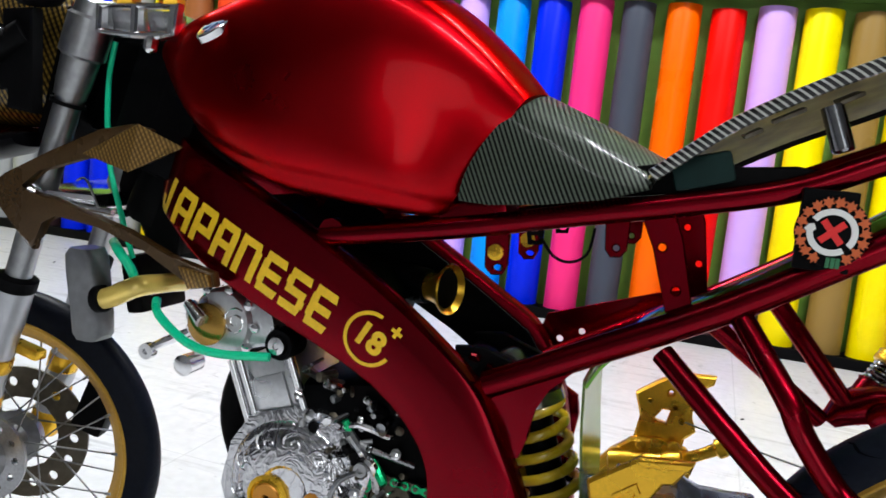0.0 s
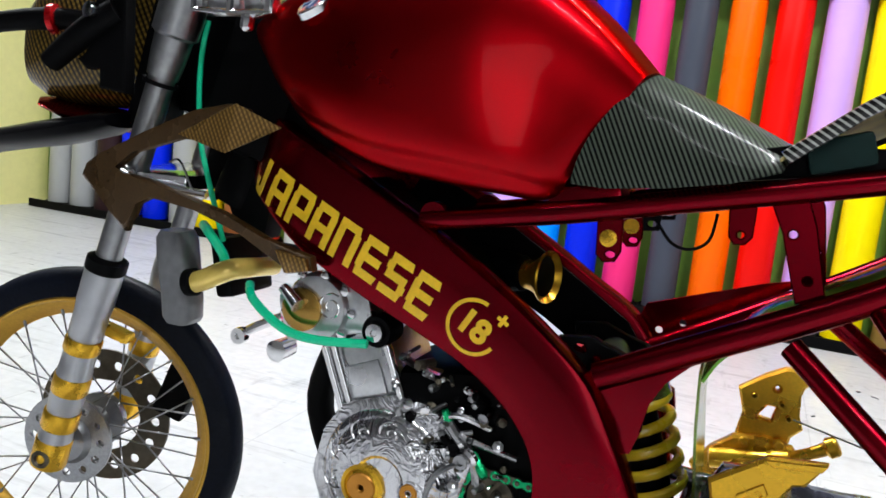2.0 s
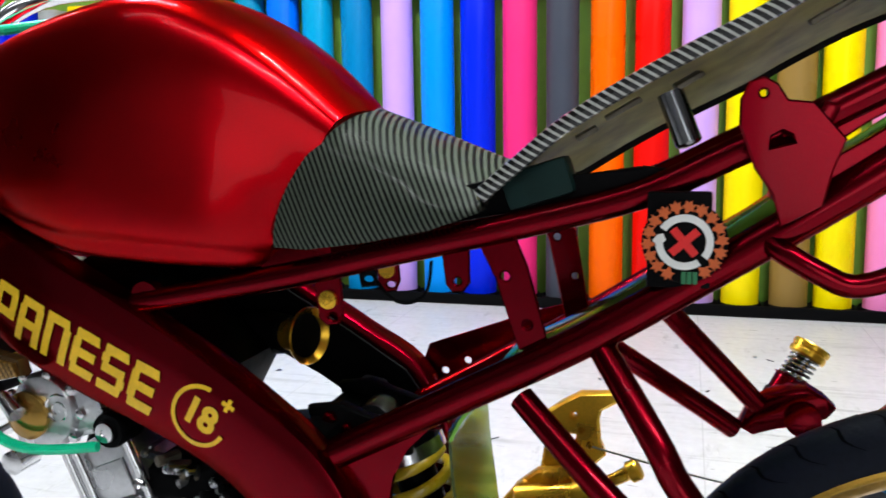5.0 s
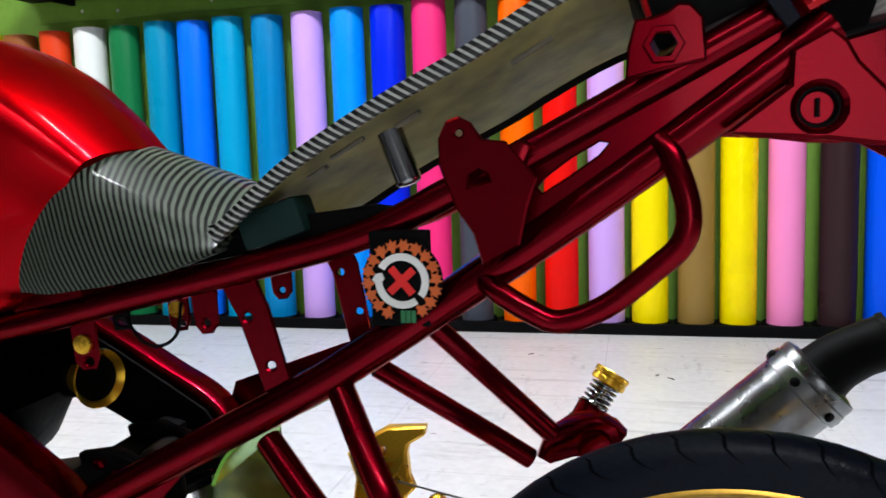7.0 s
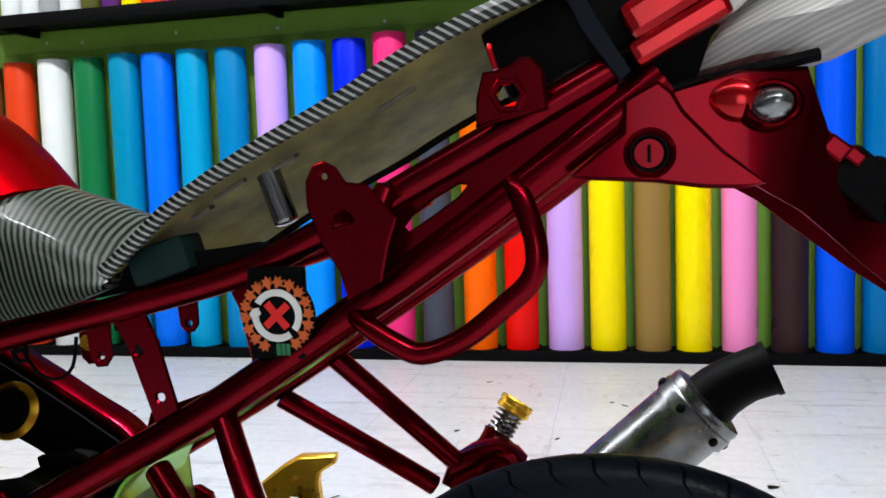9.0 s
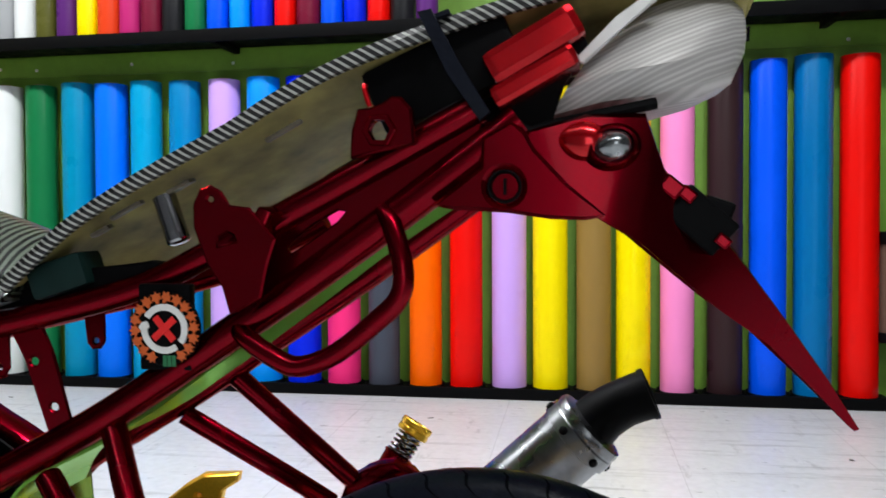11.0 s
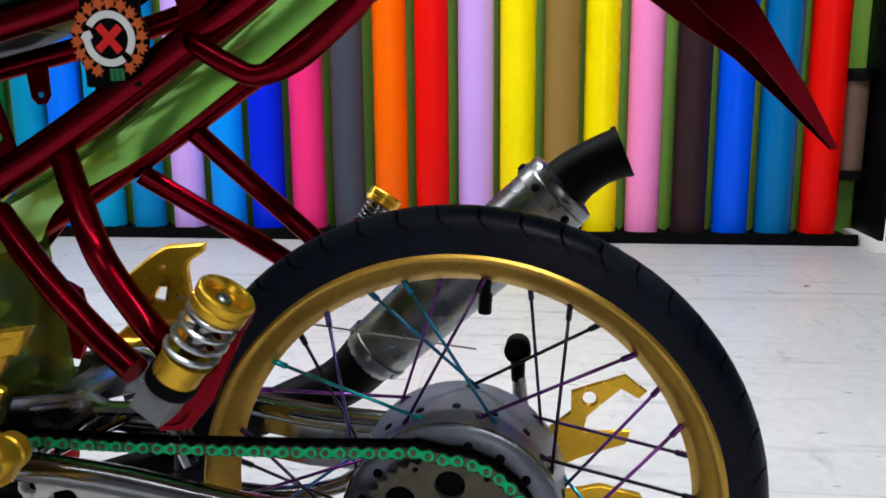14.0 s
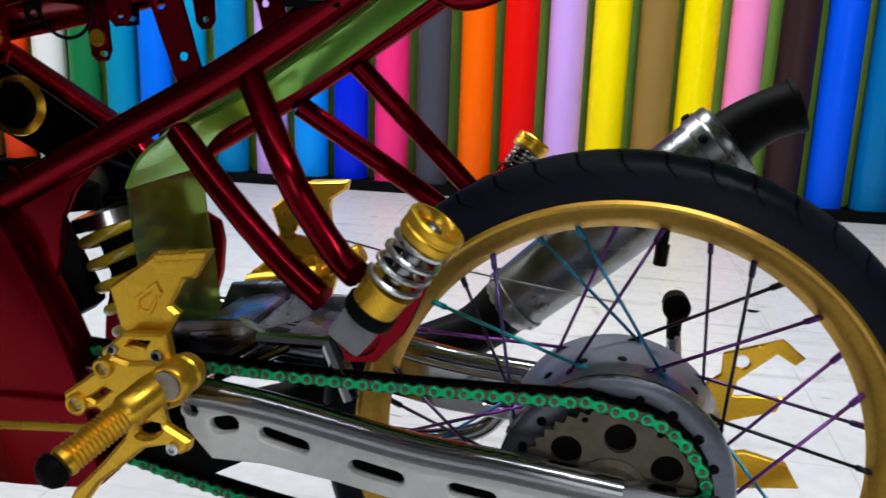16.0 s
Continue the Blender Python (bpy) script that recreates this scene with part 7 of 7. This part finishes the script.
BRONZE = stripes("bronze_weave", (0.13, 0.070, 0.018), (0.38, 0.22, 0.060), 0.0048, (1, 0.35, 0.5), 0.28, 0.4, ((1, -0.3, -1.1), 0.0048), metal=0.45)
shroud = part("side_shroud", bm, BROWN_SHELL, bike, "bronze-brown carbon side shroud with two arms")
bm = bmesh.new()
v = [bm.verts.new(p) for p in ((-0.250, 1.090, 0.704), (-0.178, 1.082, 0.690), (-0.112, 1.090, 0.724), (-0.165, 1.080, 0.745), (-0.200, 1.105, 0.740), (-0.178, 1.12, 0.700))]
for f in ((0, 1, 3), (1, 2, 3), (0, 3, 4), (0, 5, 1), (1, 5, 2), (2, 5, 4), (2, 4, 3), (0, 4, 5)):
    bm.faces.new([v[i] for i in f])
part("faceted_tip", bm, BRONZE, shroud, "faceted bronze-gold tip", False)
bm = bmesh.new()
plate(bm, [(-0.108, 0.592), (-0.068, 0.588), (-0.064, 0.575), (-0.094, 0.568)], 1.086, 1.0925, 0.002)
part("arm_tip", bm, BRONZE, shroud, "bronze-gold end of the lower arm")
# coolant tank, hoses
bm = bmesh.new()
loops = []
for z, x0, x1 in ((0.467, -0.290, -0.260), (0.474, -0.298, -0.255), (0.50, -0.302, -0.256), (0.55, -0.312, -0.264), (0.572, -0.314, -0.268), (0.582, -0.306, -0.276)):
    w = 0.020
    loops.append([Vector(((x0 + x1) / 2 + (x1 - x0) / 2 * math.copysign(abs(math.cos(2 * math.pi * k / 20)) ** 0.5, math.cos(2 * math.pi * k / 20)), near(0.072) + w * math.copysign(abs(math.sin(2 * math.pi * k / 20)) ** 0.5, math.sin(2 * math.pi * k / 20)), z)) for k in range(20)])
rings(bm, loops)
part("coolant_tank", bm, GREY_PLASTIC, bike, "grey plastic coolant tank")
bm = bmesh.new()
box(bm, pose(-0.236, near(0.01), 0.540, 0, -12, 0), (0.026, 0.09, 0.075), 0.006)
part("radiator", bm, BLACK, bike, "black radiator core")
bm = bmesh.new()
tube(bm, [(-0.256, near(0.085), 0.522), (-0.236, near(0.085), 0.530), (-0.208, near(0.078), 0.545), (-0.193, near(0.055), 0.548), (-0.188, near(0.01), 0.545)], [0.0135, 0.0135, 0.0135, 0.0125, 0.012], 16)
part("coolant_pipe", bm, paint("pale_gold_tube", (0.92, 0.68, 0.16), 0.20, 0.35, 0.5), bike, "pale gold coolant pipe")
bm = bmesh.new()
lathe(bm, (-0.252, near(0.085), 0.524), (0.97, 0, 0.24), [(-0.010, 0.0135), (-0.008, 0.0172), (0.002, 0.0172), (0.004, 0.0155)], 20)
part("pipe_ring", bm, BLACK, bike, "black rubber pipe ring")
bm = bmesh.new()
tube(bm, [(-0.160, near(0.10), 0.540), (-0.142, near(0.118), 0.528), (-0.099, near(0.124), 0.505), (-0.056, near(0.124), 0.499), (0.004, near(0.112), 0.503)], 0.0052, 10)
part("green_hose", bm, GREEN_HOSE, bike, "bright green hose across the cylinder head")
bm = bmesh.new()
tube(bm, [(-0.276, 1.165, 0.84), (-0.283, 1.165, 0.80), (-0.284, 1.165, 0.755), (-0.276, 1.16, 0.71), (-0.264, 1.155, 0.675), (-0.242, 1.155, 0.615), (-0.235, 1.165, 0.575)], 0.0035, 10)
part("green_hose", bm, GREEN_HOSE, bike, "bright green hose down the steering head")
bm = bmesh.new()
tube(bm, [(-0.270, 1.17, 0.590), (-0.245, 1.15, 0.585), (-0.222, 1.15, 0.560), (-0.222, 1.16, 0.53)], 0.006, 10)
part("green_hose", bm, GREEN_HOSE, bike)
bm = bmesh.new()
tube(bm, [mid + Vector((0.12, -0.01, 0.05)), mid + Vector((0.20, 0.05, 0.06)), mid + Vector((0.26, 0.14, 0.045))], 0.006, 10)
part("green_hose", bm, GREEN_HOSE, bike)
bm = bmesh.new()
tube(bm, [(-0.285, near(0.1), 0.668), (-0.262, near(0.11), 0.672), (-0.245, near(0.11), 0.645), (-0.238, near(0.1), 0.615)], 0.0014, 6)
part("cable", bm, STEEL, bike, "thin bare steel cable")
# tank emblem and cap
bm = bmesh.new()
spot, _, _, _ = TANK_TREE.find_nearest(Vector((-0.094, near(0.104), 0.868)))
facing = Vector((-0.28, -0.58, 0.76))
m = Matrix.Translation(spot) @ facing.to_track_quat("Z", "X").to_matrix().to_4x4()
lathe(bm, (0, 0, 0), (0, 0, 1), [(-0.012, 0.019), (-0.0045, 0.019), (-0.003, 0.0175), (-0.0032, 0.0165)], 28)
bm.transform(m @ Matrix.Diagonal((1.75, 1.05, 1, 1)))
emblem = part("tank_emblem", bm, CHROME, bike, "oval silver tank emblem")
bm = bmesh.new()
for a in range(3):
    box(bm, Matrix.Rotation(radians(60 * a + 15), 4, "Z") @ Matrix.Translation((0, 0, -0.0028)), (0.028, 0.004, 0.001))
bm.transform(m @ Matrix.Diagonal((1.7, 1.0, 1, 1)))
part("emblem_mark", bm, paint("navy_print", (0.01, 0.04, 0.14), 0.4), emblem, "", False)

# ---- wall details ----
bm = bmesh.new()
for x in (-1.95, -1.75, -1.24, -0.72, -0.2, 0.4, 1.0, 1.5, 2.0):
    lathe(bm, (x, WALL_Y, 1.52 + 0.012 * math.sin(x * 9)), (0, -1, 0), [(-0.002, 0.010), (0.012, 0.009), (0.02, 0.004)], 10)
tagged(link("wall_hooks", bm, WHITE), "row of small white wall hooks", "hooks", "", "stuff")
bm = bmesh.new()
box(bm, Vector((0, WALL_Y - 0.006, 1.535)), (4.4, 0.012, 0.10), 0.002)
tagged(link("wall_batten", bm, WALL_GREEN), "green painted batten below the shelf", "trim", "", "structure")
bm = bmesh.new()
tube(bm, [(2.215, 3.772, 0.03), (2.225, 3.770, 0.5), (2.24, 3.772, 0.75)], 0.004, 8)
tagged(link("white_cable", bm, WHITE), "thin white cable hanging down the black column", "cable")
bm = bmesh.new()
lathe(bm, (2.145, 4.0, 0.30), (0, 0, 1), [(0, 0.045), (0.36, 0.045), (0.36, 0.04)], 20)
hung = link("cardboard_tube", bm, paint("dark_cardboard", (0.11, 0.06, 0.04), 0.8))
tagged(hung, "short brown cardboard tube hung beside the column", "tube")
bm = bmesh.new()
lathe(bm, (2.150, 3.985, 0.66), (0, 0, 1), [(0, 0.052), (0.03, 0.055), (0.05, 0.05)], 20)
lathe(bm, (2.150, 3.985, 0.26), (0, 0, 1), [(0, 0.06), (0.04, 0.06), (0.04, 0.05)], 20)
box(bm, Vector((2.165, 4.05, 0.47)), (0.03, 0.10, 0.42))
tagged(link("tube_holder", bm, BLACK), "black wall bracket holding a cardboard tube", "bracket")
bm = bmesh.new()
box(bm, Vector((2.30, 3.90, 0.02)), (0.27, 0.34, 0.04), 0.004)
tagged(link("column_plinth", bm, WHITE), "white tiled plinth under the black column", "plinth", "", "structure")
rng = random.Random(9)
bm = bmesh.new()
for k in range(26):
    x, y = rng.uniform(-2.6, 3.2), rng.uniform(1.6, 3.75)
    a = rng.uniform(0, 6.28)
    L, W = rng.uniform(0.008, 0.035), rng.uniform(0.002, 0.006)
    box(bm, Matrix.Translation((x, y, 0.0012)) @ Matrix.Rotation(a, 4, "Z"), (L, W, 0.002))
tagged(link("floor_scraps", bm, BLACK, False), "tiny dark film scraps scattered on the floor", "scraps", "", "stuff")
bm = bmesh.new()
for x, y, a, s in ((1.18, 2.60, 0.4, 0.020), (0.30, 2.95, 1.1, 0.014), (1.75, 3.2, 2.0, 0.012), (-0.75, 2.8, 0.2, 0.013), (0.78, 3.3, 0.9, 0.011)):
    v = [bm.verts.new((x + s * math.cos(a + q) * k, y + s * math.sin(a + q) * k, 0.0012)) for q, k in ((0, 1), (2.0, 0.9), (3.6, 1.0), (5.0, 0.6))]
    bm.faces.new(v)
bmesh.ops.solidify(bm, geom=bm.faces[:], thickness=0.0006)
tagged(link("backing_scraps", bm, WHITE, False), "small white scraps of backing paper on the floor", "scraps", "", "stuff")
